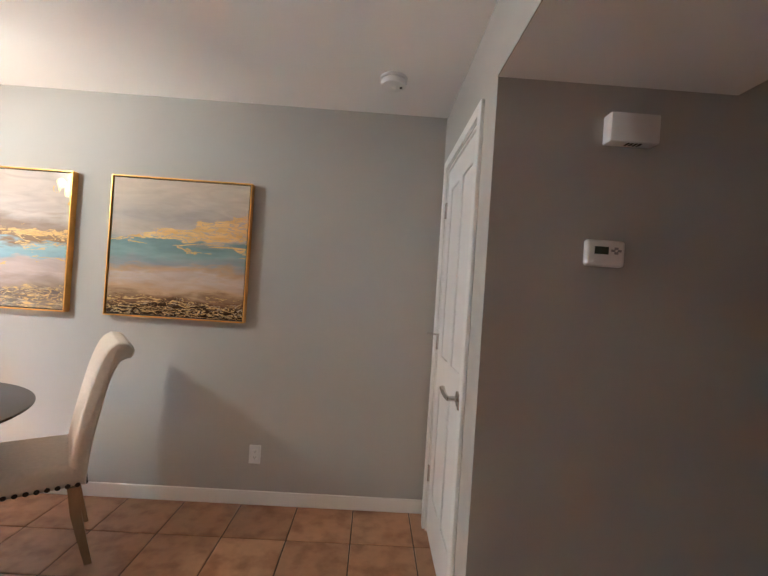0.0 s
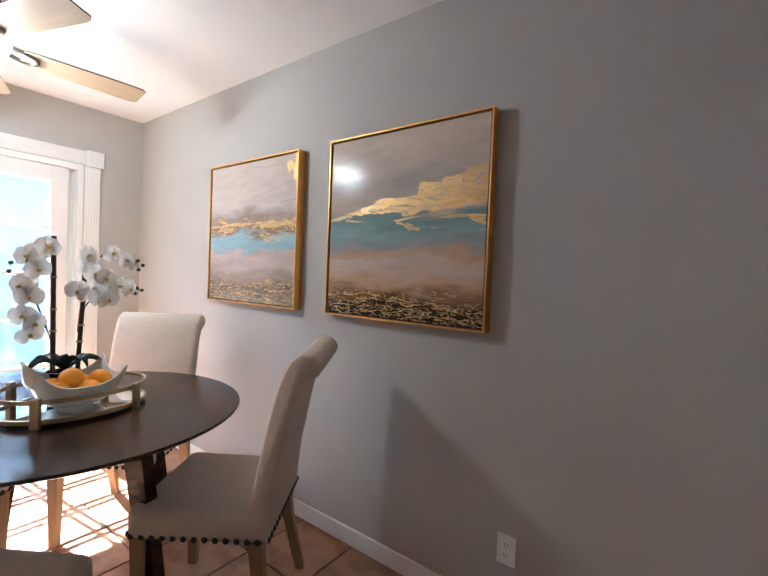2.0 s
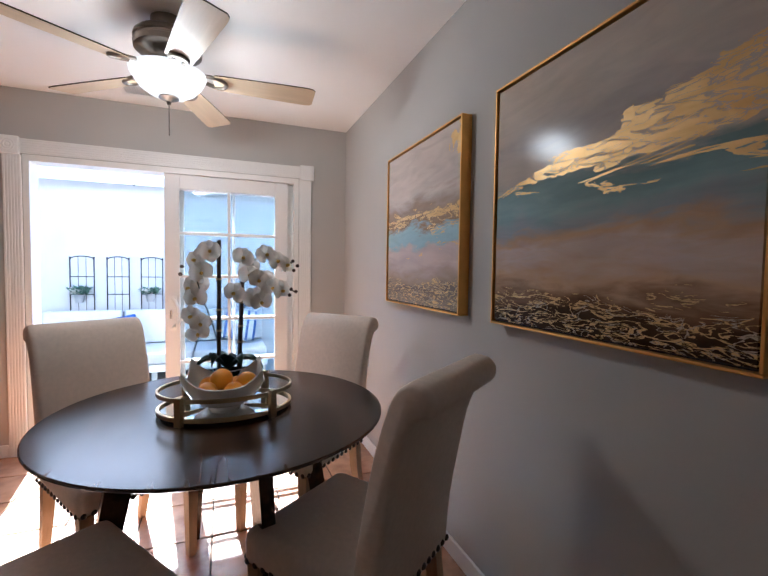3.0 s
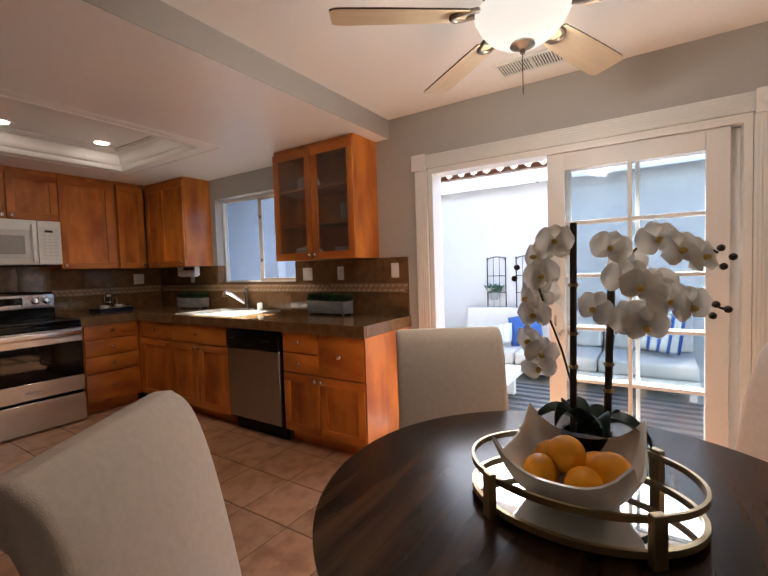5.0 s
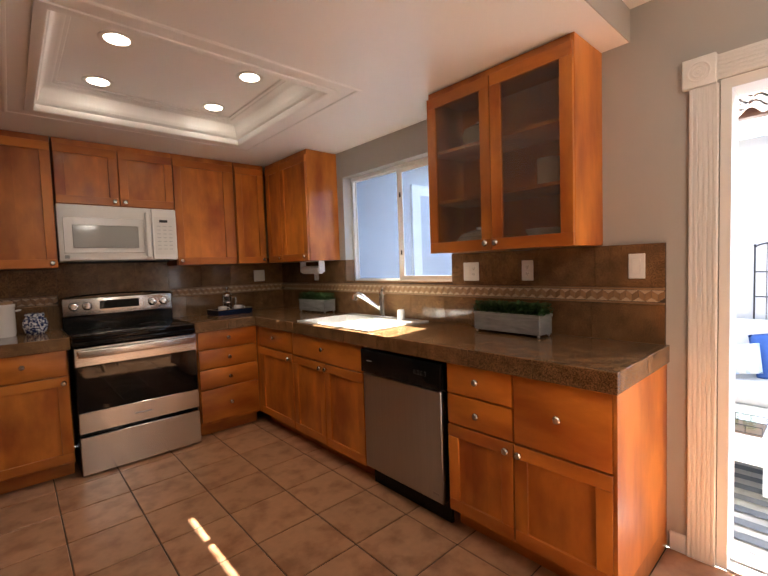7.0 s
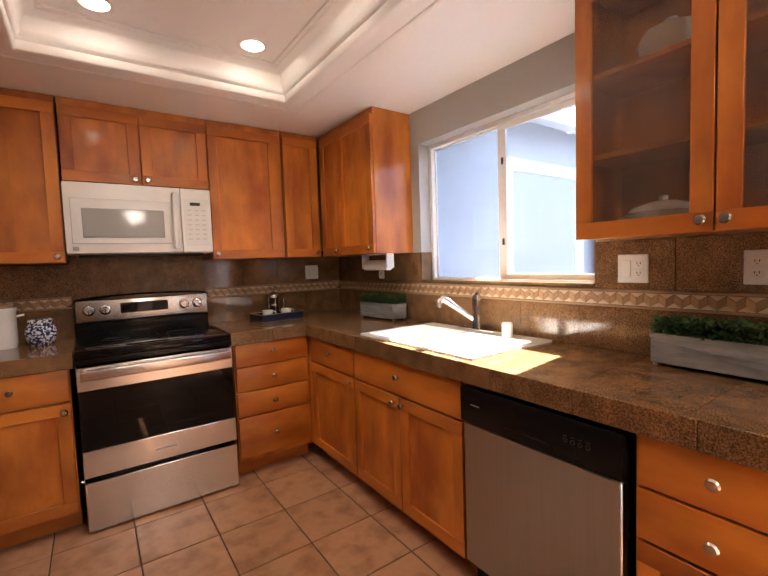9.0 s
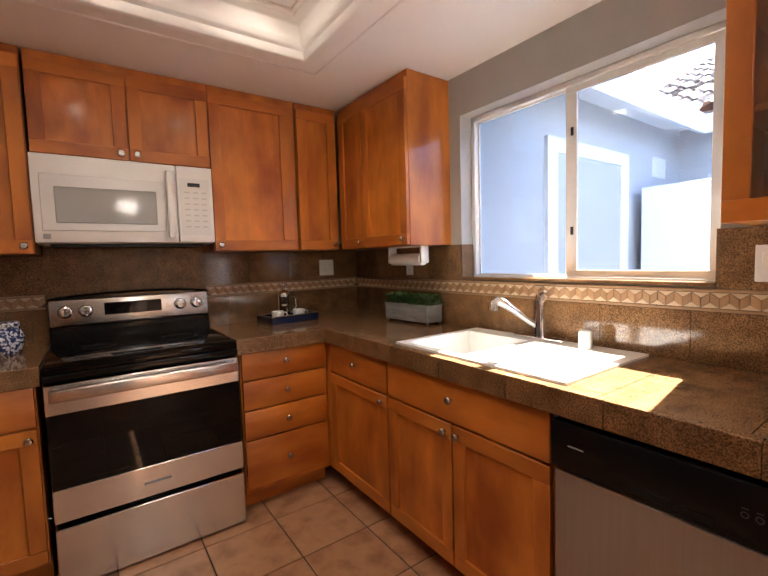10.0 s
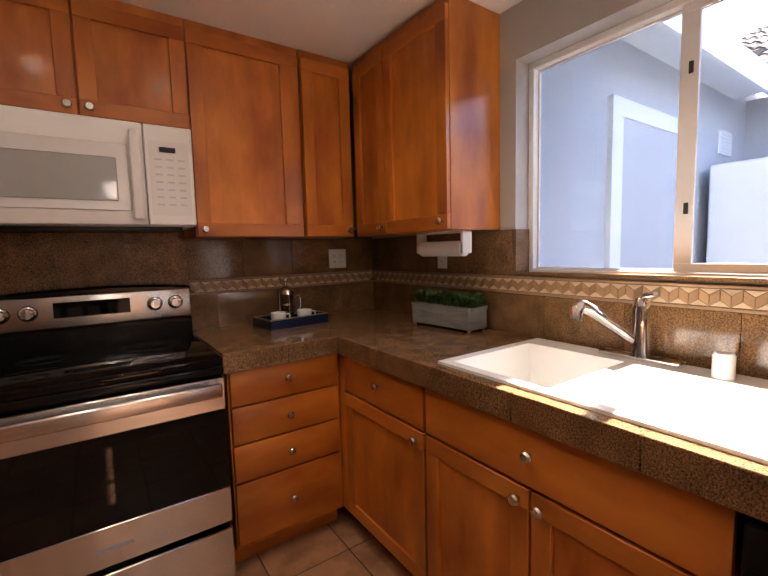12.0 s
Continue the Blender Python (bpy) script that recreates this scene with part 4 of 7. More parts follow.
def french_leaf(name, x, y0, y1, handle):
    z0, z1 = 0.02, DOOR_Z - 0.042
    st, tr, brl = 0.102, 0.105, 0.215
    bm = bmesh.new()
    box(bm, x - 0.02, x + 0.02, y0, y0 + st, z0, z1, bevel=0.003)
    box(bm, x - 0.02, x + 0.02, y1 - st, y1, z0, z1, bevel=0.003)
    box(bm, x - 0.02, x + 0.02, y0 + st, y1 - st, z0, z0 + brl, bevel=0.003)
    box(bm, x - 0.02, x + 0.02, y0 + st, y1 - st, z1 - tr, z1, bevel=0.003)
    leaf = part(name, bm, M_DOOR, patio_door, smooth=True)
    ya, yb, za, zb = y0 + st, y1 - st, z0 + brl, z1 - tr
    rows = 5
    b = 0.011
    ym = (ya + yb) / 2
    boxpart("muntin", (x - 0.014, x + 0.014, ym - b, ym + b, za, zb), M_DOOR, leaf, bevel=0.003)
    for k in range(1, rows):
        z = za + (zb - za) * k / rows
        boxpart("muntin", (x - 0.013, x + 0.013, ya, yb, z - b, z + b), M_DOOR, leaf, bevel=0.003)
    for k in range(rows):
        for a, c2 in ((ya, ym - b), (ym + b, yb)):
            p0, p1 = za + (zb - za) * k / rows + b, za + (zb - za) * (k + 1) / rows - b
            pn = boxpart("pane", (x - 0.002, x + 0.002, a, c2, p0, p1), M_DOORGLASS, leaf)
            pn.visible_shadow = False
    if handle:
        bm = bmesh.new()
        box(bm, x + 0.0195, x + 0.03, y0 + 0.026, y0 + 0.08, 0.81, 1.07, bevel=0.005, seg=2)
        tube(bm, [(x + 0.024, y0 + 0.052, 1.05), (x + 0.045, y0 + 0.07, 1.035), (x + 0.058, y0 + 0.09, 0.99), (x + 0.058, y0 + 0.095, 0.94),
                  (x + 0.058, y0 + 0.09, 0.89), (x + 0.045, y0 + 0.07, 0.845), (x + 0.024, y0 + 0.052, 0.83)], 0.013, 10)
        part("handle", bm, M_TRIM, leaf, "white pull handle with lever", smooth=True)
        boxpart("latch_lever", (x + 0.027, x + 0.04, y0 + 0.036, y0 + 0.05, 0.9, 0.97), M_NICKEL, leaf, bevel=0.003)


french_leaf("leaf", XW - 0.045, 1.247, 2.148, True)
french_leaf("leaf", XW - 0.1, 1.275, DOOR_Y1 - 0.036, False)

# ---- recessed lights ----
M_CAN = glow_mat("warm_lamp", (1.0, 0.9, 0.76), 3.0)
for cx, cy in ((-1.85, -1.594), (-1.85, -2.17), (-2.515, -1.594), (-2.515, -2.17)):
    e = thing("recessed_light", pose(cx, cy, TZ), "round recessed ceiling light, switched on", "ceiling light", "recessed ceiling lights")
    bm = bmesh.new()
    lathe(bm, [(0.078, 0.0), (0.08, -0.004), (0.073, -0.007), (0.054, -0.003), (0.054, 0.0)], 32)
    part("trim_ring", bm, M_TRIM, e, smooth=True)
    bm = bmesh.new()
    lathe(bm, [(0.0, -0.0035), (0.034, -0.004), (0.054, -0.0025)], 28)
    part("lamp", bm, M_CAN, e, "glowing lamp face", smooth=True)
    ld = bpy.data.lights.new("recessed_lamp", 'SPOT')
    ld.energy, ld.color, ld.spot_size, ld.spot_blend, ld.shadow_soft_size = 0.9, (1.0, 0.88, 0.72), radians(120), 0.8, 0.05
    lo = new("recessed_lamp", ld)
    lo.location = (cx, cy, TZ - 0.02)

# ---- dining area ----
M_LINEN = mat("cream_linen", (0.62, 0.52, 0.43), 0.85, var=0.06, scale=60, bump=0.35, bump_scale=420)
M_PINE = mat("pale_oak", (0.33, 0.21, 0.11), 0.5, var=0.15, scale=5, stretch=(8, 8, 1))
M_STUD = mat("bronze_stud", (0.05, 0.038, 0.03), 0.35, 0.8, var=0.1)
M_WALNUT = mat("dark_walnut", (0.055, 0.026, 0.014), 0.22, var=0.4, scale=4, stretch=(1.0, 11, 11), second=(0.017, 0.009, 0.006), mix_scale=1.6, spec=0.25)
M_GOLD = mat("champagne_gold", (0.55, 0.42, 0.24), 0.32, 1.0, var=0.1, scale=20)
M_MIRROR = mat("mirror", (0.85, 0.86, 0.85), 0.02, 1.0, var=0.0)
M_CERAMIC = mat("white_ceramic", (0.8, 0.785, 0.75), 0.2, var=0.02)
M_ORANGE = mat("orange_peel", (0.92, 0.37, 0.006), 0.38, var=0.1, scale=20, bump=0.2, bump_scale=220, rand=0.08)
M_PETAL = mat("white_petal", (0.8, 0.77, 0.72), 0.6, var=0.04, scale=30)
_n, _l = M_PETAL.node_tree.nodes, M_PETAL.node_tree.links
_thin, _mix = _n.new("ShaderNodeBsdfTranslucent"), _n.new("ShaderNodeMixShader")
_thin.inputs[0].default_value = (0.85, 0.83, 0.78, 1)
_mix.inputs[0].default_value = 0.45
_l.new(_n["Principled BSDF"].outputs[0], _mix.inputs[1])
_l.new(_thin.outputs[0], _mix.inputs[2])
_l.new(_mix.outputs[0], _n["Material Output"].inputs[0])
M_PETALC = mat("yellow_flower_heart", (0.75, 0.5, 0.12), 0.6, var=0.2)
M_LEAF = mat("dark_green_leaf", (0.014, 0.035, 0.02), 0.3, var=0.25, scale=12)
M_STAKE = mat("dark_brown_stake", (0.05, 0.025, 0.015), 0.5, var=0.2)
M_STEM = mat("green_stem", (0.03, 0.04, 0.015), 0.5, var=0.2)
M_RAFFIA = mat("raffia_tie", (0.45, 0.3, 0.15), 0.8)
M_FANMETAL = mat("pewter_metal", (0.24, 0.205, 0.17), 0.32, 1.0, var=0.15, scale=8)
M_BLADE = mat("pale_maple_blade", (0.6, 0.47, 0.3), 0.45, var=0.08, scale=4, stretch=(1, 12, 12))
M_BLADE_EDGE = mat("dark_blade_edge", (0.08, 0.05, 0.03), 0.5)
M_FROST = glow_mat("frosted_lamp_glass", (1.0, 0.95, 0.88), 0.1)
M_GILT = mat("gilt_frame", (0.78, 0.42, 0.11), 0.36, 0.75, var=0.12, scale=14)


def slab_profile(bm, prof, y0, y1, n=1):
    """A closed outline in x and z, drawn out along y, with rounded ends."""
    cx = sum(p[0] for p in prof) / len(prof)
    rings = []
    r = 0.02
    for y, s in ((y0, 1), (y0 + r * 0.35, 0), (y0 + r, -1), (y1 - r, -1), (y1 - r * 0.35, 0), (y1, 1)):
        k = {1: 0.012, 0: 0.004, -1: 0.0}[s]
        ring = []
        m = len(prof)
        for i, (x, z) in enumerate(prof):
            px, pz = prof[i - 1]
            nx, nz = prof[(i + 1) % m]
            t = Vector((nx - px, nz - pz)).normalized()
            ring.append(bm.verts.new((x - t.y * k, y, z + t.x * k)))
        rings.append(ring)
    for a, b in zip(rings, rings[1:]):
        for i in range(len(prof)):
            j = (i + 1) % len(prof)
            bm.faces.new((a[i], a[j], b[j], b[i]))
    bm.faces.new(rings[0])
    bm.faces.new(list(reversed(rings[-1])))


def dining_chair(m):
    c = thing("dining_chair", m, "cream linen dining chair with rolled back, nailheads and oak legs", "chair", "chairs round the dining table")
    hw = 0.232
    # seat
    bm = bmesh.new()
    box(bm, -0.22, 0.235, -hw, hw, 0.375, 0.485, bevel=0.03, seg=3)
    for v in bm.verts:
        if v.co.z > 0.45:
            v.co.z += 0.022 * (1 - (v.co.y / hw) ** 2) * (1 - ((v.co.x - 0.01) / 0.25) ** 2)
        if v.co.x > 0.1:
            v.co.y *= 1.03
    part("seat", bm, M_LINEN, c, smooth=True, angle=60)
    # back with rolled top
    front = curve_pts([(-0.165, 0, 0.40), (-0.185, 0, 0.55), (-0.215, 0, 0.72), (-0.25, 0, 0.88), (-0.29, 0, 0.99), (-0.335, 0, 1.03)], 4)
    roll = curve_pts([(-0.335, 0, 1.03), (-0.38, 0, 1.024), (-0.405, 0, 0.992), (-0.395, 0, 0.955), (-0.365, 0, 0.945)], 4)[1:]
    rear = curve_pts([(-0.345, 0, 0.93), (-0.315, 0, 0.85), (-0.285, 0, 0.7), (-0.26, 0, 0.55), (-0.245, 0, 0.375)], 4)
    prof = [(p.x, p.z) for p in front + roll + rear]
    bm = bmesh.new()
    slab_profile(bm, prof, -hw + 0.004, hw - 0.004)
    part("backrest", bm, M_LINEN, c, smooth=True, angle=50)
    # legs
    for sy in (-1, 1):
        bm = bmesh.new()
        rings = []
        for z, s, dx in ((0.0, 0.016, 0.0), (0.2, 0.02, 0.0), (0.375, 0.024, 0.0)):
            rings.append([bm.verts.new((0.2 + dx + a * s, sy * (hw - 0.03) + b * s, z)) for a, b in ((-1, -1), (1, -1), (1, 1), (-1, 1))])
        for a, b in zip(rings, rings[1:]):
            for k in range(4):
                bm.faces.new((a[k], a[(k + 1) % 4], b[(k + 1) % 4], b[k]))
        bm.faces.new(rings[0])
        bm.faces.new(rings[-1])
        part("leg", bm, M_PINE, c)
        bm = bmesh.new()
        rings = []
        for z, s, dx in ((0.0, 0.015, -0.075), (0.12, 0.018, -0.045), (0.25, 0.021, -0.015), (0.375, 0.023, 0.0)):
            rings.append([bm.verts.new((-0.2 + dx + a * s, sy * (hw - 0.03) + b * s, z)) for a, b in ((-1, -1), (1, -1), (1, 1), (-1, 1))])
        for a, b in zip(rings, rings[1:]):
            for k in range(4):
                bm.faces.new((a[k], a[(k + 1) % 4], b[(k + 1) % 4], b[k]))
        bm.faces.new(rings[0])
        bm.faces.new(rings[-1])
        part("leg", bm, M_PINE, c)
    # nailheads along the lower edge and up the back
    sb = bmesh.new()
    lathe(sb, [(0.011, 0.0), (0.0098, 0.0035), (0.006, 0.0065), (0.0, 0.0075)], 10)
    stud = finish(sb, True)
    stud.materials.append(M_STUD)
    spots = []
    for k in range(13):
        x = -0.215 + 0.43 * k / 12
        spots += [(x, -hw - 0.001, 0.39, 'y-'), (x, hw + 0.001, 0.39, 'y+')]
    for k in range(14):
        y = -hw + 0.016 + (2 * hw - 0.032) * k / 13
        spots += [(0.236, y, 0.39, 'x+'), (-0.247, y, 0.39, 'x-')]
    turn = {'y-': Matrix.Rotation(radians(90), 4, 'X'), 'y+': Matrix.Rotation(radians(-90), 4, 'X'), 'x+': Matrix.Rotation(radians(90), 4, 'Y'),
            'x-': Matrix.Rotation(radians(-90), 4, 'Y')}
    for x, y, z, d in spots:
        o = part("nailhead", stud, M_STUD, c)
        o.matrix_basis = Matrix.Translation((x, y, z)) @ turn[d]
    return c


def chair_pose(tx, ty, face):
    a = radians(face)
    return pose(tx + 0.34 * math.cos(a), ty + 0.34 * math.sin(a), 0, 0, 0, face)


first = dining_chair(chair_pose(-2.444, 1.054, 33))
for tx, ty, face in ((-2.41, 2.277, -50), (-1.098, 2.238, 216), (-1.13, 0.965, 124)):
    copy_thing(first, chair_pose(tx, ty, face))

# table
TCX, TCY, TH, TR = -1.79, 1.662, 0.755, 0.6
tb = thing("dining_table", pose(TCX, TCY, 0), "round dark walnut dining table on splayed legs", "table")
bm = bmesh.new()
lathe(bm, [(0.0, TH - 0.032), (TR - 0.06, TH - 0.032), (TR - 0.008, TH - 0.014), (TR, TH - 0.008), (TR, TH - 0.003), (TR - 0.004, TH), (0.0, TH)], 96)
part("tabletop", bm, M_WALNUT, tb, smooth=True, angle=30)
bm = bmesh.new()
for a in (18, 108):
    m = Matrix.Rotation(radians(a), 4, 'Z')
    t2 = bmesh.new()
    box(t2, -0.36, 0.36, -0.03, 0.03, TH - 0.09, TH - 0.032)
    t2.transform(m)
    mm = bpy.data.meshes.new("rail")
    t2.to_mesh(mm)
    t2.free()
    bm.from_mesh(mm)
part("crossrail", bm, M_WALNUT, tb)
for k in range(4):
    a = radians(18 + 90 * k)
    bm = bmesh.new()
    rings = []
    for z, r, hw1, hw2 in ((0.0, 0.46, 0.028, 0.02), (TH - 0.032, 0.32, 0.045, 0.024)):
        ring = []
        for s, t in ((-1, -1), (1, -1), (1, 1), (-1, 1)):
            lx, ly = r + s * hw1, t * hw2
            ring.append(bm.verts.new((lx * math.cos(a) - ly * math.sin(a), lx * math.sin(a) + ly * math.cos(a), z)))
        rings.append(ring)
    for i in range(4):
        bm.faces.new((rings[0][i], rings[0][(i + 1) % 4], rings[1][(i + 1) % 4], rings[1][i]))
    bm.faces.new(rings[0])
    bm.faces.new(rings[1])
    part("leg", bm, M_WALNUT, tb, "dark splayed leg")

# mirrored tray
TYX, TYY = -1.775, 1.668
tray = thing("mirror_tray", pose(TYX, TYY, TH), "oval champagne-gold tray with mirror base on the table", "tray")
RX, RY = 0.185, 0.24


def oval_ring(bm, rx, ry, z0, z1, t, seg=64):
    rs = []
    for o, z in ((0, z0), (0, z1), (-t, z1), (-t, z0)):
        rs.append([bm.verts.new(((rx + o) * math.cos(2 * math.pi * k / seg), (ry + o) * math.sin(2 * math.pi * k / seg), z)) for k in range(seg)])
    for a in range(4):
        A, B = rs[a], rs[(a + 1) % 4]
        for k in range(seg):
            bm.faces.new((A[k], A[(k + 1) % seg], B[(k + 1) % seg], B[k]))


bm = bmesh.new()
oval_ring(bm, RX, RY, 0.012, 0.026, 0.01)
part("base_ring", bm, M_GOLD, tray, smooth=True)
bm = bmesh.new()
oval_ring(bm, RX, RY, 0.078, 0.092, 0.007)
part("top_ring", bm, M_GOLD, tray, smooth=True)
bm = bmesh.new()
vs = [bm.verts.new(((RX - 0.006) * math.cos(2 * math.pi * k / 64), (RY - 0.006) * math.sin(2 * math.pi * k / 64), 0.018)) for k in range(64)]
vs2 = [bm.verts.new((v.co.x, v.co.y, 0.013)) for v in vs]
bm.faces.new(vs)
bm.faces.new(list(reversed(vs2)))
for k in range(64):
    bm.faces.new((vs[k], vs[(k + 1) % 64], vs2[(k + 1) % 64], vs2[k]))
part("mirror_base", bm, M_MIRROR, tray, "mirror glass base")
for a in (38, 142, 218, 322):
    x, y = RX * math.cos(radians(a)), RY * math.sin(radians(a))
    bm = bmesh.new()
    box(bm, -0.009, 0.009, -0.014, 0.014, 0.0, 0.1, bevel=0.002)
    o = part("post", bm, M_GOLD, tray, smooth=True)
    o.matrix_basis = Matrix.Translation((x * 1.03, y * 1.03, 0)) @ Matrix.Rotation(math.atan2(y / RY, x / RX), 4, 'Z')

# bowl with lifted corners
BX, BY, BZ0 = -1.755, 1.66, TH + 0.018


def bowl_mesh():
    bm = bmesh.new()
    seg, rows = 48, 9

    def surf(off):
        rings = []
        for j in range(rows + 1):
            t = j / rows
            ring = []
            for k in range(seg):
                th = 2 * math.pi * k / seg
                sq = 1.0 / max(abs(math.cos(th)), abs(math.sin(th)))
                sq = 1 + (sq - 1) * 0.75 * t
                r = (0.045 + (0.078 * t ** 0.75)) * sq - off * 0.6
                corner = (sq - 1) / 0.31 if t > 0 else 0
                z = 0.012 + 0.085 * t ** 1.7 + 0.062 * t ** 2 * corner ** 1.6 + off * (1.0 if j == 0 else 0.2)
                ring.append(bm.verts.new((r * math.cos(th), r * math.sin(th), z)))
            rings.append(ring)
        return rings

    A, B = surf(0.0), surf(0.008)
    for R in (A, B):
        for a, b in zip(R, R[1:]):
            for k in range(seg):
                bm.faces.new((a[k], a[(k + 1) % seg], b[(k + 1) % seg], b[k]))
    for k in range(seg):
        bm.faces.new((A[-1][k], A[-1][(k + 1) % seg], B[-1][(k + 1) % seg], B[-1][k]))
    bm.faces.new(B[0])
    foot = [bm.verts.new((0.05 * math.cos(2 * math.pi * k / seg), 0.05 * math.sin(2 * math.pi * k / seg), 0.0)) for k in range(seg)]
    for k in range(seg):
        bm.faces.new((foot[k], foot[(k + 1) % seg], A[0][(k + 1) % seg], A[0][k]))
    bm.faces.new(list(reversed(foot)))
    return bm


bowl = tagged(part("fruit_bowl", bowl_mesh(), M_CERAMIC, smooth=True, angle=50), "white ceramic fruit bowl with raised corners on the tray", "bowl")
bowl.matrix_basis = pose(BX, BY, BZ0, 0, 0, -3) @ Matrix.Diagonal((1.16, 1.16, 1.0, 1.0))
rng = random.Random(5)
for x, y, z in ((-0.045, -0.05, 0.062), (0.035, -0.055, 0.062), (0.05, 0.03, 0.06), (-0.04, 0.045, 0.06), (0.0, -0.01, 0.1), (0.01, 0.075, 0.085)):
    bm = bmesh.new()
    bmesh.ops.create_icosphere(bm, subdivisions=3, radius=0.041)
    for v in bm.verts:
        v.co.z *= 0.95
        if v.co.z > 0.034 and v.co.xy.length < 0.012:
            v.co.z -= 0.003
    o = part("orange", bm, M_ORANGE, smooth=True, angle=80)
    o.matrix_basis = pose(BX + x * 1.06, BY + y * 1.06, BZ0 + z, rng.uniform(0, 360), rng.uniform(0, 360), 0)
    tagged(o, "ripe orange in the white bowl", "orange", "oranges in the bowl")

# orchid
orchid = thing("orchid", pose(-1.915, 1.67, TH + 0.018), "white artificial orchid with two flower stems and dark leaves", "plant")
bm = bmesh.new()
lathe(bm, [(0.0, 0.0), (0.045, 0.0), (0.058, 0.09), (0.06, 0.1), (0.052, 0.1), (0.05, 0.085), (0.0, 0.085)], 24)
part("pot", bm, M_BLACKMAT, orchid, "dark plant pot", smooth=True)
for (x0, y0, x1, y1, h) in ((-0.008, -0.032, -0.03, -0.03, 0.63), (0.0, 0.045, 0.02, 0.06, 0.5)):
    bm = bmesh.new()
    tube(bm, [(x0, y0, 0.06), (x1, y1, h)], 0.0085, 10)
    part("stake", bm, M_STAKE, orchid, "brown stake", smooth=True)
    for f in (0.35, 0.5, 0.72):
        bm = bmesh.new()
        px, py, pz = x0 + (x1 - x0) * f, y0 + (y1 - y0) * f, 0.06 + (h - 0.06) * f
        tube(bm, [(px, py, pz - 0.004), (px, py, pz + 0.004)], 0.0125, 10)
        part("tie", bm, M_RAFFIA, orchid, "raffia tie")


def leaf_mesh(L, Wd, droop, rise):
    bm = bmesh.new()
    n = 9
    rows = []
    for i in range(n + 1):
        t = i / n
        wv = Wd * math.sin(math.pi * min(0.98, 0.12 + 0.88 * t)) ** 0.7 * (1 if t < 0.97 else 0.3)
        x, z = L * t, rise * math.sin(math.pi * t * 0.75) - droop * t * t
        rows.append([bm.verts.new((x, s * wv, z + 0.018 * abs(s))) for s in (-1, -0.5, 0, 0.5, 1)])
    for a, b in zip(rows, rows[1:]):
        for k in range(4):
            bm.faces.new((a[k], a[k + 1], b[k + 1], b[k]))
    bmesh.ops.solidify(bm, geom=bm.faces[:], thickness=0.002)
    return bm


for az, L, Wd, droop, rise in ((-80, 0.13, 0.03, 0.03, 0.06), (75, 0.14, 0.03, 0.04, 0.06), (-35, 0.11, 0.026, 0.02, 0.075), (30, 0.1, 0.026, 0.03, 0.07),
                               (150, 0.12, 0.03, 0.03, 0.05), (-140, 0.12, 0.028, 0.02, 0.06)):
    o = part("leaf", leaf_mesh(L, Wd, droop, rise), M_LEAF, orchid, smooth=True)
    o.matrix_basis = Matrix.Translation((0, 0.005, 0.095)) @ Matrix.Rotation(radians(az), 4, 'Z')


def flower_mesh(seed):
    rg = random.Random(seed)
    bm = bmesh.new()
    for k, (az, L, Wd) in enumerate(((0, 0.036, 0.026), (180, 0.036, 0.026), (90, 0.033, 0.016), (215, 0.032, 0.014), (325, 0.032, 0.014))):
        lf = bmesh.new()
        rows = []
        n = 6
        for i in range(n + 1):
            t = i / n
            wv = Wd * max(0.12, math.sin(math.pi * (0.08 + 0.9 * t)) ** 0.6)
            rows.append([lf.verts.new((L * t, s * wv, 0.008 * math.sin(t * 2.6) - 0.006 * s * s + (0.002 if k < 2 else -0.002))) for s in (-1, -0.5, 0, 0.5, 1)])
        for a, b in zip(rows, rows[1:]):
            for q in range(4):
                lf.faces.new((a[q], a[q + 1], b[q + 1], b[q]))
        lf.transform(Matrix.Rotation(radians(az + rg.uniform(-8, 8)), 4, 'Z') @ Matrix.Rotation(radians(rg.uniform(-12, 12)), 4, 'Y'))
        me = bpy.data.meshes.new("petal")
        lf.to_mesh(me)
        lf.free()
        bm.from_mesh(me)
    me = finish(bm, True, 80)
    return me


FLOWERS = [flower_mesh(k) for k in range(4)]
for me in FLOWERS:
    me.materials.append(M_PETAL)
hb_ = bmesh.new()
bmesh.ops.create_icosphere(hb_, subdivisions=2, radius=0.0055)
for v in hb_.verts:
    v.co.z *= 1.5
HEART = finish(hb_, True, 80)
HEART.materials.append(M_PETALC)
bb_ = bmesh.new()
bmesh.ops.create_icosphere(bb_, subdivisions=2, radius=0.008)
for v in bb_.verts:
    v.co.x *= 1.4
BUD = finish(bb_, True, 80)
BUD.materials.append(M_STAKE)
rg = random.Random(11)


def spray(points, sites, buds):
    bm = bmesh.new()
    tube(bm, curve_pts(points, 5), 0.0028, 6)
    part("stem", bm, M_STEM, orchid, smooth=True)
    for i, (p, az, el) in enumerate(sites):
        o = part("flower", FLOWERS[i % 4], M_PETAL, orchid)
        m = Matrix.Translation(p) @ Matrix.Rotation(radians(az), 4, 'Z') @ Matrix.Rotation(radians(90 - el), 4, 'Y') @ Matrix.Rotation(radians(90 + rg.uniform(-25, 25)), 4, 'Z')
        o.matrix_basis = m @ Matrix.Diagonal((1.28, 1.28, 1.28, 1))
        h = part("flower_heart", HEART, M_PETALC, o)
        h.location = (0, -0.004, 0.008)
    for p in buds:
        o = part("bud", BUD, M_STAKE, orchid)
        o.location = p


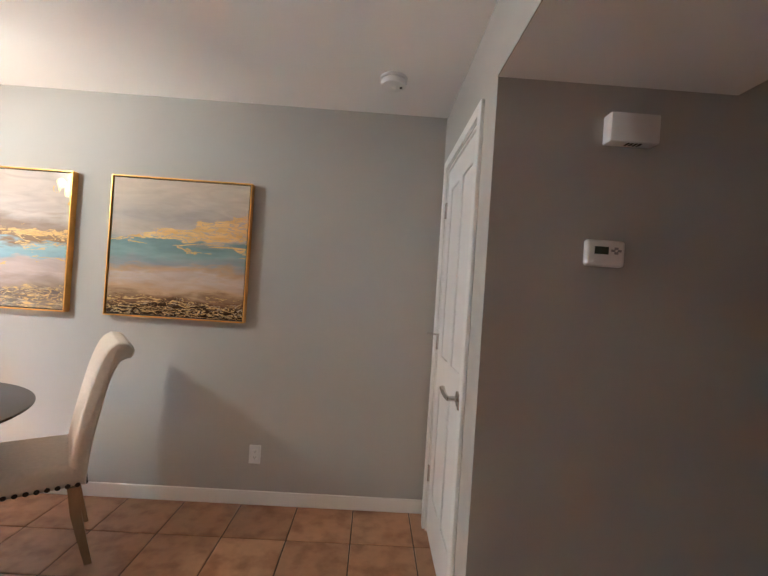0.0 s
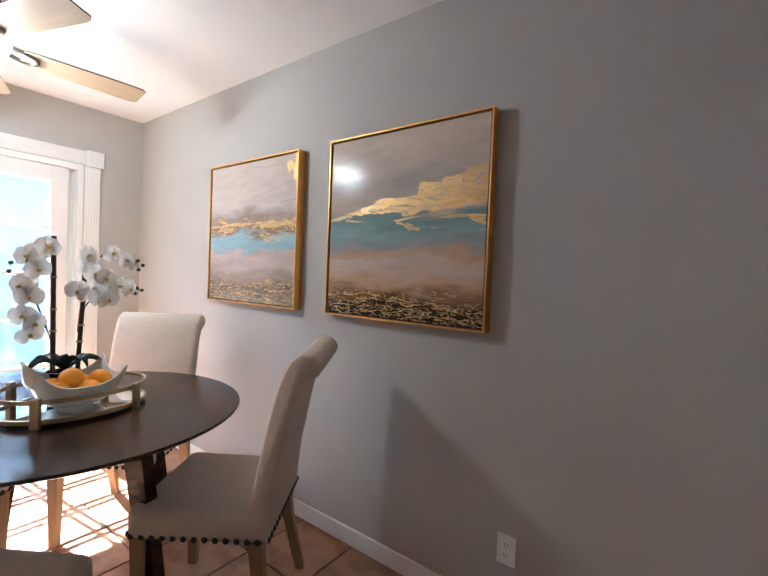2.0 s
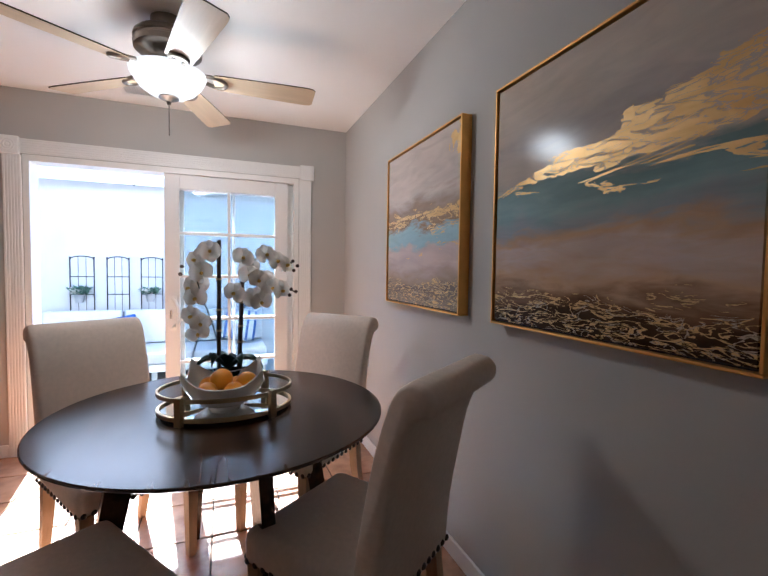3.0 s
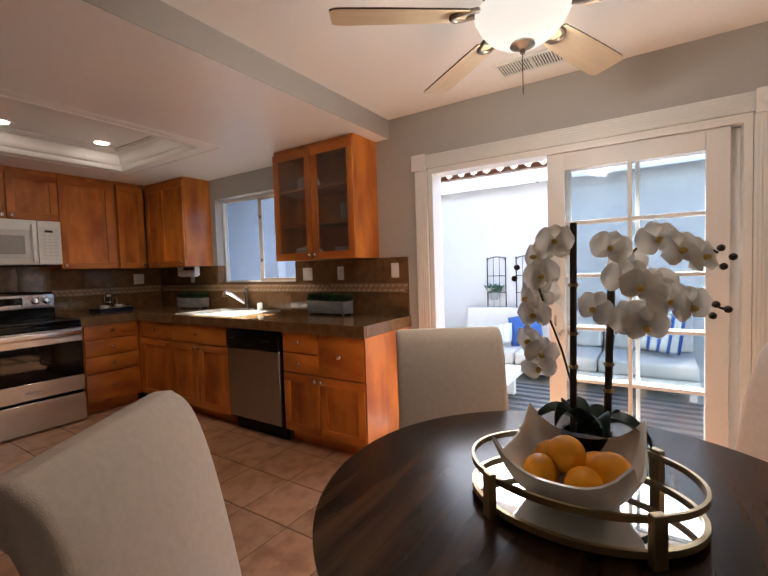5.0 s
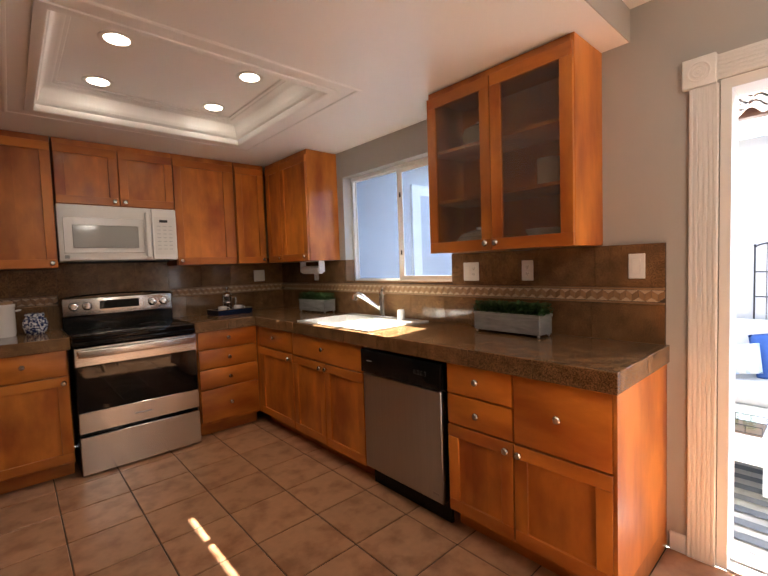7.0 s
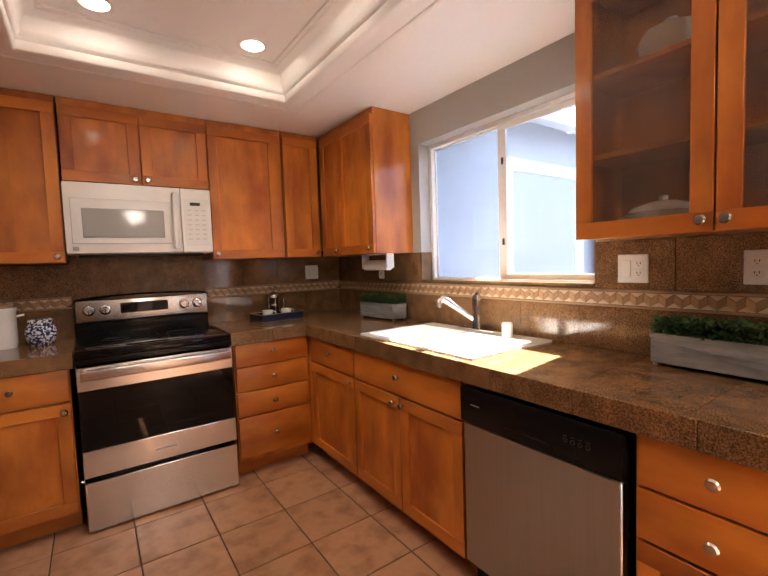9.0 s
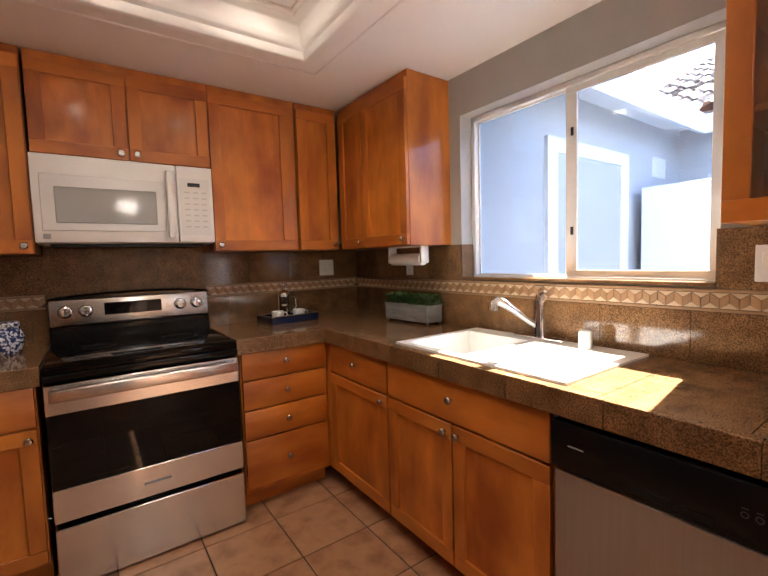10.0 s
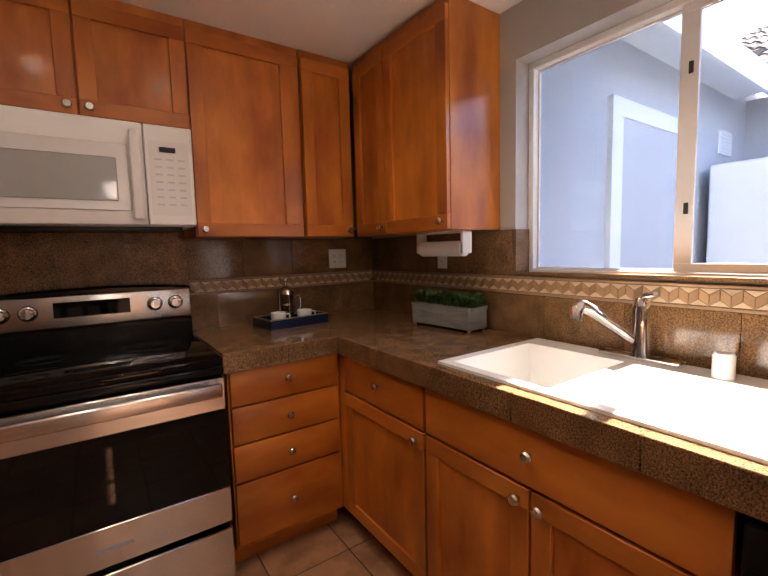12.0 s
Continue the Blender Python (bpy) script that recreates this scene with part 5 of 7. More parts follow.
spray([(-0.01, -0.032, 0.2), (-0.02, -0.06, 0.3), (-0.01, -0.1, 0.42), (0.0, -0.12, 0.52), (0.01, -0.09, 0.58)],
      [(Vector((0.03, -0.065, 0.585)), 10, 10), (Vector((0.0, -0.115, 0.55)), -50, 5), (Vector((0.04, -0.095, 0.5)), 0, 0), (Vector((0.01, -0.135, 0.44)), -60, -5),
       (Vector((0.03, -0.115, 0.4)), -20, -5), (Vector((0.02, -0.13, 0.33)), -40, -10), (Vector((0.03, -0.1, 0.3)), 20, -15), (Vector((-0.03, -0.08, 0.57)), 170, 10),
       (Vector((-0.04, -0.11, 0.45)), 190, 0), (Vector((0.02, -0.11, 0.26)), 0, -25)],
      [(0.01, -0.165, 0.52), (0.015, -0.17, 0.49)])
spray([(0.0, 0.045, 0.25), (0.01, 0.055, 0.4), (0.02, 0.07, 0.5), (0.02, 0.13, 0.57), (0.01, 0.2, 0.57), (0.0, 0.26, 0.54)],
      [(Vector((0.05, 0.06, 0.56)), 15, 15), (Vector((0.05, 0.085, 0.49)), 0, 5), (Vector((0.06, 0.12, 0.47)), 10, 5), (Vector((0.03, 0.15, 0.575)), 20, 15),
       (Vector((0.05, 0.19, 0.55)), 30, 10), (Vector((0.05, 0.03, 0.42)), -30, 0), (Vector((0.06, 0.1, 0.4)), 0, -10), (Vector((0.05, 0.17, 0.44)), 25, 0),
       (Vector((0.05, 0.21, 0.43)), 35, -5), (Vector((0.02, 0.23, 0.535)), 50, 10), (Vector((-0.04, 0.09, 0.52)), 180, 10), (Vector((-0.04, 0.15, 0.47)), 170, 0),
       (Vector((0.06, 0.13, 0.385)), 10, -15)],
      [(0.0, 0.265, 0.55), (0.0, 0.285, 0.53), (-0.005, 0.27, 0.51), (0.02, 0.255, 0.43), (0.02, 0.275, 0.42), (0.015, 0.25, 0.405)])
spray([(0.0, 0.045, 0.25), (0.01, 0.07, 0.36), (0.03, 0.14, 0.43), (0.02, 0.21, 0.44), (0.02, 0.27, 0.42)], [], [])

# ---- paintings ----
def painting_mat(name, seed, stops, gold_at, gold_w, slope, spread, foot, corner):
    m = bpy.data.materials.new(name)
    m.use_nodes = True
    nt = m.node_tree
    N, L = nt.nodes, nt.links
    b = N["Principled BSDF"]
    b.inputs["Roughness"].default_value = 0.18
    b.inputs["Specular IOR Level"].default_value = 0.12
    tc = N.new("ShaderNodeTexCoord")
    mp = N.new("ShaderNodeMapping")
    mp.inputs["Location"].default_value = (seed, seed * 0.7, 0)
    L.new(tc.outputs["Object"], mp.inputs[0])

    def noise_tex(scale, detail, sc=(1, 1, 1), dist=0.0):
        mm = N.new("ShaderNodeMapping")
        mm.inputs["Scale"].default_value = sc
        L.new(mp.outputs[0], mm.inputs[0])
        n = N.new("ShaderNodeTexNoise")
        n.inputs["Scale"].default_value, n.inputs["Detail"].default_value, n.inputs["Distortion"].default_value = scale, detail, dist
        L.new(mm.outputs[0], n.inputs["Vector"])
        return n.outputs[0]

    def math_(op, a, b2):
        n = N.new("ShaderNodeMath")
        n.operation = op
        for i, v in enumerate((a, b2)):
            if isinstance(v, (int, float)):
                n.inputs[i].default_value = v
            else:
                L.new(v, n.inputs[i])
        return n.outputs[0]

    sep = N.new("ShaderNodeSeparateXYZ")
    L.new(tc.outputs["Object"], sep.inputs[0])
    hgt = math_('ADD', math_('DIVIDE', sep.outputs["Z"], 0.82), 0.5)
    wob = math_('MULTIPLY', math_('SUBTRACT', noise_tex(3.4, 12, (0.8, 1, 2.4), 1.1), 0.5), 0.22)
    fine = math_('MULTIPLY', math_('SUBTRACT', noise_tex(17, 15, (0.5, 1, 2.0), 0.9), 0.5), 0.1)
    h2 = math_('ADD', math_('ADD', hgt, wob), fine)
    ramp = N.new("ShaderNodeValToRGB")
    cr = ramp.color_ramp
    while len(cr.elements) > 1:
        cr.elements.remove(cr.elements[0])
    cr.elements[0].position, cr.elements[0].color = stops[0][0], (*stops[0][1], 1)
    for p, c in stops[1:]:
        e = cr.elements.new(p)
        e.color = (*c, 1)
    L.new(h2, ramp.inputs[0])
    # streaks
    streak = N.new("ShaderNodeMapRange")
    streak.inputs[1].default_value, streak.inputs[2].default_value, streak.inputs[3].default_value, streak.inputs[4].default_value = 0.3, 0.7, 0.88, 1.1
    L.new(noise_tex(7, 10, (0.6, 1, 2.6), 1.0), streak.inputs[0])
    sc = N.new("ShaderNodeVectorMath")
    sc.operation = 'SCALE'
    L.new(ramp.outputs[0], sc.inputs[0])
    L.new(streak.outputs[0], sc.inputs["Scale"])
    # gold leaf along a rising line, torn and cracked, with loose threads below it
    x_ = sep.outputs["X"]
    line = math_('SUBTRACT', math_('SUBTRACT', h2, math_('MULTIPLY', x_, slope)), gold_at)
    width = math_('MAXIMUM', math_('ADD', math_('MULTIPLY', x_, spread), gold_w), 0.012)
    near = math_('SUBTRACT', 1.0, math_('DIVIDE', math_('ABSOLUTE', line, 0), width))
    torn = math_('ADD', near, math_('MULTIPLY', math_('SUBTRACT', noise_tex(8, 15, (0.5, 1, 1.5), 1.0), 0.5), 1.9))
    torn = math_('ADD', torn, math_('MULTIPLY', math_('SUBTRACT', noise_tex(40, 15, (0.6, 1, 1.5), 0.8), 0.5), 1.1))

    def vein(scale, sc, dist, w):
        return math_('LESS_THAN', math_('ABSOLUTE', math_('SUBTRACT', noise_tex(scale, 15, sc, dist), 0.5), 0), w)

    cracks = math_('MAXIMUM', vein(11, (0.4, 1, 1.7), 1.6, 0.014), vein(24, (0.4, 1, 1.5), 1.0, 0.016))
    gold1 = math_('MULTIPLY', math_('GREATER_THAN', torn, 0.3), math_('SUBTRACT', 1.0, cracks))
    loose = math_('MULTIPLY', vein(6, (0.3, 1, 2.2), 1.4, 0.011), math_('GREATER_THAN', noise_tex(5, 6, (0.7, 1, 1.2)), 0.5))
    loose = math_('MULTIPLY', loose, math_('LESS_THAN', math_('ABSOLUTE', math_('ADD', line, 0.13), 0), 0.12))
    # veins and flakes in the foot
    low = math_('LESS_THAN', math_('ADD', h2, math_('MULTIPLY', math_('SUBTRACT', noise_tex(9, 12, (0.8, 1, 1.2), 1.0), 0.5), 0.12)), foot)
    flakes = math_('GREATER_THAN', noise_tex(30, 15, (0.3, 1, 1.6), 1.5), 0.64)
    gold2 = math_('MULTIPLY', math_('MAXIMUM', vein(20, (0.4, 1, 1.8), 1.6, 0.02), flakes), low)
    edge = math_('GREATER_THAN', math_('ADD', math_('MULTIPLY', math_('SUBTRACT', x_, 0.33), corner * 6.0), math_('MULTIPLY', math_('SUBTRACT', noise_tex(9, 15, (1.2, 1, 0.7), 1.3), 0.5), 3.2)), 0.25 if corner else 9.0)
    edge = math_('MULTIPLY', edge, math_('GREATER_THAN', hgt, 0.5))
    gold = math_('MAXIMUM', math_('MAXIMUM', gold1, loose), math_('MAXIMUM', gold2, edge))
    tone = N.new("ShaderNodeMix")
    tone.data_type = 'RGBA'
    L.new(noise_tex(16, 10, (0.5, 1, 1.5), 0.8), tone.inputs["Factor"])
    tone.inputs["A"].default_value, tone.inputs["B"].default_value = (0.5, 0.27, 0.075, 1), (0.85, 0.62, 0.3, 1)
    mx = N.new("ShaderNodeMix")
    mx.data_type = 'RGBA'
    L.new(gold, mx.inputs["Factor"])
    L.new(sc.outputs[0], mx.inputs["A"])
    L.new(tone.outputs["Result"], mx.inputs["B"])
    # cream threads across the foot
    mc = N.new("ShaderNodeMix")
    mc.data_type = 'RGBA'
    L.new(math_('MULTIPLY', vein(8, (0.6, 1, 2.0), 2.0, 0.008), math_('LESS_THAN', h2, foot * 0.9)), mc.inputs["Factor"])
    L.new(mx.outputs["Result"], mc.inputs["A"])
    mc.inputs["B"].default_value = (0.5, 0.4, 0.28, 1)
    L.new(mc.outputs["Result"], b.inputs["Base Color"])
    L.new(math_('MULTIPLY', gold, 0.45), b.inputs["Metallic"])
    L.new(math_('ADD', math_('MULTIPLY', gold, 0.2), 0.16), b.inputs["Roughness"])
    return m


GREY, TAUPE, TEAL, SAND, PINK, DARK = (0.53, 0.46, 0.38), (0.47, 0.405, 0.34), (0.25, 0.345, 0.34), (0.5, 0.33, 0.2), (0.53, 0.42, 0.36), (0.03, 0.018, 0.012)
M_ART1 = painting_mat("sea_painting_one", 3.1, [(0.0, (0.3, 0.24, 0.18)), (0.1, (0.17, 0.13, 0.11)), (0.16, (0.36, 0.27, 0.2)), (0.28, (0.5, 0.4, 0.36)), (0.37, (0.52, 0.42, 0.38)), (0.4, (0.3, 0.44, 0.49)),
                                                (0.47, (0.34, 0.48, 0.52)), (0.5, (0.3, 0.2, 0.12)), (0.6, (0.34, 0.26, 0.2)), (0.7, (0.55, 0.49, 0.45)), (0.85, (0.52, 0.45, 0.4)), (1.0, (0.53, 0.46, 0.41))], 0.55, 0.045, 0.02, 0.03, 0.15, 1)
M_ART2 = painting_mat("sea_painting_two", 7.7, [(0.0, DARK), (0.08, (0.06, 0.035, 0.02)), (0.14, (0.2, 0.11, 0.06)), (0.2, SAND), (0.29, PINK), (0.35, SAND), (0.4, (0.32, 0.34, 0.34)), (0.46, TEAL), (0.54, (0.2, 0.29, 0.285)),
                                                (0.58, TAUPE), (0.66, TAUPE), (0.72, (0.43, 0.38, 0.345)), (0.85, GREY), (1.0, (0.56, 0.47, 0.38))], 0.61, 0.065, 0.16, 0.15, 0.15, 0)
for art, x0, x1, lab in ((M_ART1, -2.45, -1.615, "abstract sea painting with blue band in slim gold frame"), (M_ART2, -1.388, -0.554, "abstract sea painting with gold leaf in slim gold frame")):
    z0, z1 = 1.102, 1.942
    cx, cz = (x0 + x1) / 2, (z0 + z1) / 2
    p = thing("painting", pose(cx, YN, cz), lab, "painting", "pair of paintings")
    hx, hz = (x1 - x0) / 2, (z1 - z0) / 2
    d = 0.05
    for dims in ((-hx, hx, -d, 0, -hz, -hz + 0.008), (-hx, hx, -d, 0, hz - 0.008, hz), (-hx, -hx + 0.008, -d, 0, -hz + 0.008, hz - 0.008), (hx - 0.008, hx, -d, 0, -hz + 0.008, hz - 0.008)):
        boxpart("frame_bar", dims, M_GILT, p, bevel=0.0015)
    boxpart("backing", (-hx + 0.008, hx - 0.008, -0.03, -0.005, -hz + 0.008, hz - 0.008), M_DARK, p)
    boxpart("canvas", (-hx + 0.015, hx - 0.015, -0.042, -0.03, -hz + 0.015, hz - 0.015), art, p)

# ---- ceiling fan ----
FX, FY = -2.345, 1.418
fan = thing("ceiling_fan", pose(FX, FY, ZC), "five-blade ceiling fan with pewter motor and lit glass bowl", "ceiling fan")
bm = bmesh.new()
lathe(bm, [(0.075, 0.0), (0.075, -0.02), (0.07, -0.045), (0.085, -0.06), (0.13, -0.07), (0.145, -0.085), (0.148, -0.1), (0.14, -0.105), (0.14, -0.115), (0.148, -0.12), (0.145, -0.145), (0.125, -0.16), (0.1, -0.165), (0.075, -0.185), (0.07, -0.2), (0.0, -0.2)], 40)
part("motor_housing", bm, M_FANMETAL, fan, "brushed pewter motor housing", smooth=True)
bm = bmesh.new()
lathe(bm, [(0.07, -0.2), (0.075, -0.225), (0.12, -0.235), (0.12, -0.245), (0.06, -0.245), (0.0, -0.245)], 36)
part("fitter", bm, M_FANMETAL, fan, smooth=True)
bm = bmesh.new()
lathe(bm, [(0.16, -0.236), (0.168, -0.241), (0.166, -0.248), (0.158, -0.264), (0.144, -0.288), (0.12, -0.316), (0.08, -0.342), (0.03, -0.354), (0.0, -0.356)], 40)
bowl_glass = part("glass_bowl", bm, M_FROST, fan, "frosted glass lamp bowl, lit", smooth=True)
bowl_glass.visible_shadow = False
bm = bmesh.new()
lathe(bm, [(0.042, -0.351), (0.044, -0.358), (0.026, -0.366), (0.011, -0.372), (0.009, -0.385), (0.0, -0.388)], 24)
part("finial", bm, M_FANMETAL, fan, smooth=True)
bm = bmesh.new()
tube(bm, [(0.0, 0.0, -0.386), (0.0, 0.0, -0.53)], 0.0016, 6)
part("pull_chain", bm, M_STUD, fan)
for k in range(5):
    a = -55 + 72 * k
    tilt = Matrix.Rotation(radians(a), 4, 'Z') @ Matrix.Rotation(radians(-11), 4, 'X')
    # blade with rounded ends
    bm = bmesh.new()
    pts = []
    for x, wv in ((0.2, 0.05), (0.205, 0.056), (0.3, 0.062), (0.5, 0.07), (0.645, 0.074), (0.67, 0.07), (0.685, 0.058)):
        pts.append((x, wv))
    loop_ = [(x, -wv) for x, wv in pts] + [(x, wv) for x, wv in reversed(pts)]
    top = [bm.verts.new((x, y, 0.003)) for x, y in loop_]
    bot = [bm.verts.new((x, y, -0.003)) for x, y in loop_]
    bm.faces.new(top)
    bm.faces.new(list(reversed(bot)))
    n = len(loop_)
    for i in range(n):
        bm.faces.new((top[i], bot[i], bot[(i + 1) % n], top[(i + 1) % n]))
    b = part("blade", bm, M_BLADE, fan, "pale maple blade")
    b.data.materials.append(M_BLADE_EDGE)
    for f in b.data.polygons:
        if abs(f.normal.z) < 0.5:
            f.material_index = 1
    b.matrix_basis = Matrix.Translation((0, 0, -0.25)) @ tilt
    bm = bmesh.new()
    tube(bm, curve_pts([(0.09, 0, 0.03), (0.14, 0.02, 0.012), (0.19, 0.034, 0.002), (0.235, 0.03, -0.006), (0.255, 0, -0.008), (0.235, -0.03, -0.006), (0.19, -0.034, 0.002), (0.14, -0.02, 0.012), (0.09, 0, 0.03)], 4), 0.0095, 8)
    br = part("blade_arm", bm, M_FANMETAL, fan, "curved pewter blade arm", smooth=True)
    br.matrix_basis = b.matrix_basis.copy()

ld = bpy.data.lights.new("fan_lamp", 'POINT')
ld.energy, ld.color, ld.shadow_soft_size = 3.0, (1.0, 0.93, 0.84), 0.1
lo = new("fan_lamp", ld)
lo.location = (FX, FY, ZC - 0.3)

# ---- ceiling vent and smoke alarm ----
vt = thing("ceiling_vent", pose(-3.27, 1.235, ZC), "white slotted air vent in the ceiling", "vent")
for d in ((-0.1, -0.075, -0.2, 0.2), (0.075, 0.1, -0.2, 0.2), (-0.075, 0.075, -0.2, -0.175), (-0.075, 0.075, 0.175, 0.2), (-0.075, 0.075, -0.006, 0.006)):
    boxpart("frame", (*d, -0.01, 0.0), M_TRIM, vt, bevel=0.002)
boxpart("backing", (-0.075, 0.075, -0.175, 0.175, -0.002, 0.0), M_DARK, vt)
for k in range(24):
    y = -0.168 + k * 0.0146
    boxpart("slat", (-0.075, 0.075, y, y + 0.007, -0.009, -0.003), M_TRIM, vt)
sm = thing("smoke_alarm", pose(0.245, 2.19, ZC), "round white smoke alarm on the ceiling", "smoke alarm")
bm = bmesh.new()
lathe(bm, [(0.07, 0.0), (0.07, -0.012), (0.064, -0.016), (0.064, -0.022), (0.068, -0.024), (0.062, -0.042), (0.03, -0.048), (0.0, -0.048)], 36)
part("body", bm, M_WHITEPL, sm, smooth=True, angle=30)
boxpart("test_button", (-0.012, 0.012, -0.012, 0.012, -0.05, -0.047), M_TRIM, sm, bevel=0.003)
boxpart("slot", (0.03, 0.045, -0.01, 0.01, -0.0475, -0.046), M_DARK, sm)

# ---- closet door and hall ----
cdoor = bmesh.new()
cw = 0.055
box(cdoor, XE - 0.016, XE, CD0 - cw, CD0 - 0.004, 0, CDZ + cw, bevel=0.003)
box(cdoor, XE - 0.016, XE, CD1 + 0.004, CD1 + cw, 0, CDZ + cw, bevel=0.003)
box(cdoor, XE - 0.016, XE, CD0 - 0.004, CD1 + 0.004, CDZ + 0.004, CDZ + cw, bevel=0.003)
box(cdoor, XE, XE + 0.12, CD0 - 0.001, CD0 + 0.012, 0, CDZ)
box(cdoor, XE, XE + 0.12, CD1 - 0.012, CD1 + 0.001, 0, CDZ)
box(cdoor, XE, XE + 0.12, CD0 + 0.012, CD1 - 0.012, CDZ - 0.012, CDZ)
closet_door = struct(part("door_2", cdoor, M_TRIM, smooth=True), "white four-panel closet door, closed, in plain casing", "door")
d0, d1, dz = CD0 + 0.015, CD1 - 0.015, CDZ - 0.016
bm = bmesh.new()
xf = XE + 0.006
box(bm, xf + 0.008, xf + 0.03, d0, d1, 0.012, dz)
stl = 0.105
cols = ((d0 + stl, (d0 + d1) / 2 - 0.045), ((d0 + d1) / 2 + 0.045, d1 - stl))
rows_ = ((0.24, 0.86), (1.02, dz - 0.125))
box(bm, xf, xf + 0.008, d0, d0 + stl, 0.012, dz, bevel=0.002)
box(bm, xf, xf + 0.008, d1 - stl, d1, 0.012, dz, bevel=0.002)
box(bm, xf, xf + 0.008, cols[0][1], cols[1][0], 0.012, dz)
for z0, z1 in ((0.012, 0.24), (0.86, 1.02), (dz - 0.125, dz)):
    for a, b in ((d0 + stl, cols[0][1]), (cols[1][0], d1 - stl)):
        box(bm, xf, xf + 0.008, a, b, z0, z1)
for a, b in cols:
    for z0, z1 in rows_:
        lo_ = [bm.verts.new((xf + 0.0075, y, z)) for y, z in ((a + 0.008, z0 + 0.008), (b - 0.008, z0 + 0.008), (b - 0.008, z1 - 0.008), (a + 0.008, z1 - 0.008))]
        hi_ = [bm.verts.new((xf + 0.0015, y, z)) for y, z in ((a + 0.034, z0 + 0.034), (b - 0.034, z0 + 0.034), (b - 0.034, z1 - 0.034), (a + 0.034, z1 - 0.034))]
        bm.faces.new(hi_)
        for k in range(4):
            bm.faces.new((lo_[k], lo_[(k + 1) % 4], hi_[(k + 1) % 4], hi_[k]))
slab = part("slab", bm, M_DOOR, closet_door, smooth=True)
for z in (1.79, 1.04, 0.285):
    boxpart("hinge", (XE - 0.006, XE + 0.01, CD1 - 0.02, CD1 - 0.003, z, z + 0.09), M_NICKEL, closet_door, "satin nickel hinge", bevel=0.002)
bm = bmesh.new()
tube(bm, [(XE - 0.01, CD1 - 0.012, 1.125), (XE - 0.06, CD1 - 0.03, 1.13)], 0.005, 8)
part("hinge_stop", bm, M_NICKEL, closet_door, "hinge pin door stop")
hd = bmesh.new()
cyl(hd, (xf - 0.012, d0 + 0.06, 0.925), 0.032, 0.012, 'x', 24)
cyl(hd, (xf - 0.05, d0 + 0.06, 0.925), 0.011, 0.04, 'x', 14)
tube(hd, curve_pts([(xf - 0.05, d0 + 0.055, 0.925), (xf - 0.053, d0 + 0.1, 0.926), (xf - 0.053, d0 + 0.145, 0.93), (xf - 0.056, d0 + 0.17, 0.945)], 4), 0.0095, 10, 0.012)
part("lever_handle", hd, M_NICKEL, closet_door, "satin nickel lever handle", smooth=True)
boxpart("strike_plate", (XE - 0.018, XE - 0.012, CD0 - 0.02, CD0 + 0.008, 0.9, 0.965), M_NICKEL, closet_door, "satin nickel strike plate", bevel=0.002)

# baseboards
bbm = bmesh.new()
box(bbm, XW, XE, YN - 0.013, YN, 0, 0.085, bevel=0.004)
box(bbm, XW, XW + 0.013, 2.334, YN - 0.013, 0, 0.085, bevel=0.004)
box(bbm, XW, XW + 0.013, 0.252, 0.316, 0, 0.085, bevel=0.004)
box(bbm, XE + 0.12, RX1, YH - 0.013, YH, 0, 0.085, bevel=0.004)
struct(part("baseboard", bbm, M_TRIM, smooth=True), "white painted baseboard", "baseboard")


def outlet_plate(name, m, gang, kinds, label):
    """A wall plate; local x to the right, y out of the wall, z up."""
    e = thing(name, m, label, "wall plate", "wall plates")
    w = 0.07 + 0.046 * (gang - 1)
    boxpart("plate", (-w / 2, w / 2, -0.006, 0.0, -0.057, 0.057), M_WHITEPL, e, bevel=0.0025)
    for k, kind in enumerate(kinds):
        cx = (k - (gang - 1) / 2) * 0.046
        if kind == 'rocker':
            boxpart("rocker", (cx - 0.0165, cx + 0.0165, -0.0095, -0.005, -0.033, 0.033), M_TRIM, e, bevel=0.0015)
        else:
            for z in (0.019, -0.019):
                o = boxpart("socket", (cx - 0.0165, cx + 0.0165, -0.0075, -0.005, z - 0.0135, z + 0.0135), M_TRIM, e, bevel=0.001)
                for dx in (-0.006, 0.006):
                    boxpart("slot", (cx + dx - 0.0012, cx + dx + 0.0012, -0.0082, -0.007, z - 0.002, z + 0.007), M_DARK, o)
                boxpart("slot", (cx - 0.002, cx + 0.002, -0.0082, -0.007, z - 0.0085, z - 0.0045), M_DARK, o)
    return e


outlet_plate("outlet", pose(-0.445, YN, 0.305), 1, ['socket'], "white double power outlet on the grey wall")
WF = XW + 0.013
outlet_plate("light_switch", pose(WF, 0.124, 1.284, 0, 0, 90), 1, ['rocker'], "white rocker switch on the granite splashback")
outlet_plate("outlet", pose(WF, -0.418, 1.272, 0, 0, 90), 1, ['socket'], "white outlet on the granite splashback")
outlet_plate("switch_outlet", pose(WF, -0.798, 1.27, 0, 0, 90), 2, ['rocker', 'socket'], "white double plate with switch and outlet")
outlet_plate("outlet", pose(-3.28, YS + 0.013, 1.266, 0, 0, 180), 2, ['socket', 'socket'], "white double outlet on the splashback")
outlet_plate("outlet", pose(WF, -2.56, 1.265, 0, 0, 90), 1, ['socket'], "white outlet under the wall cabinet")

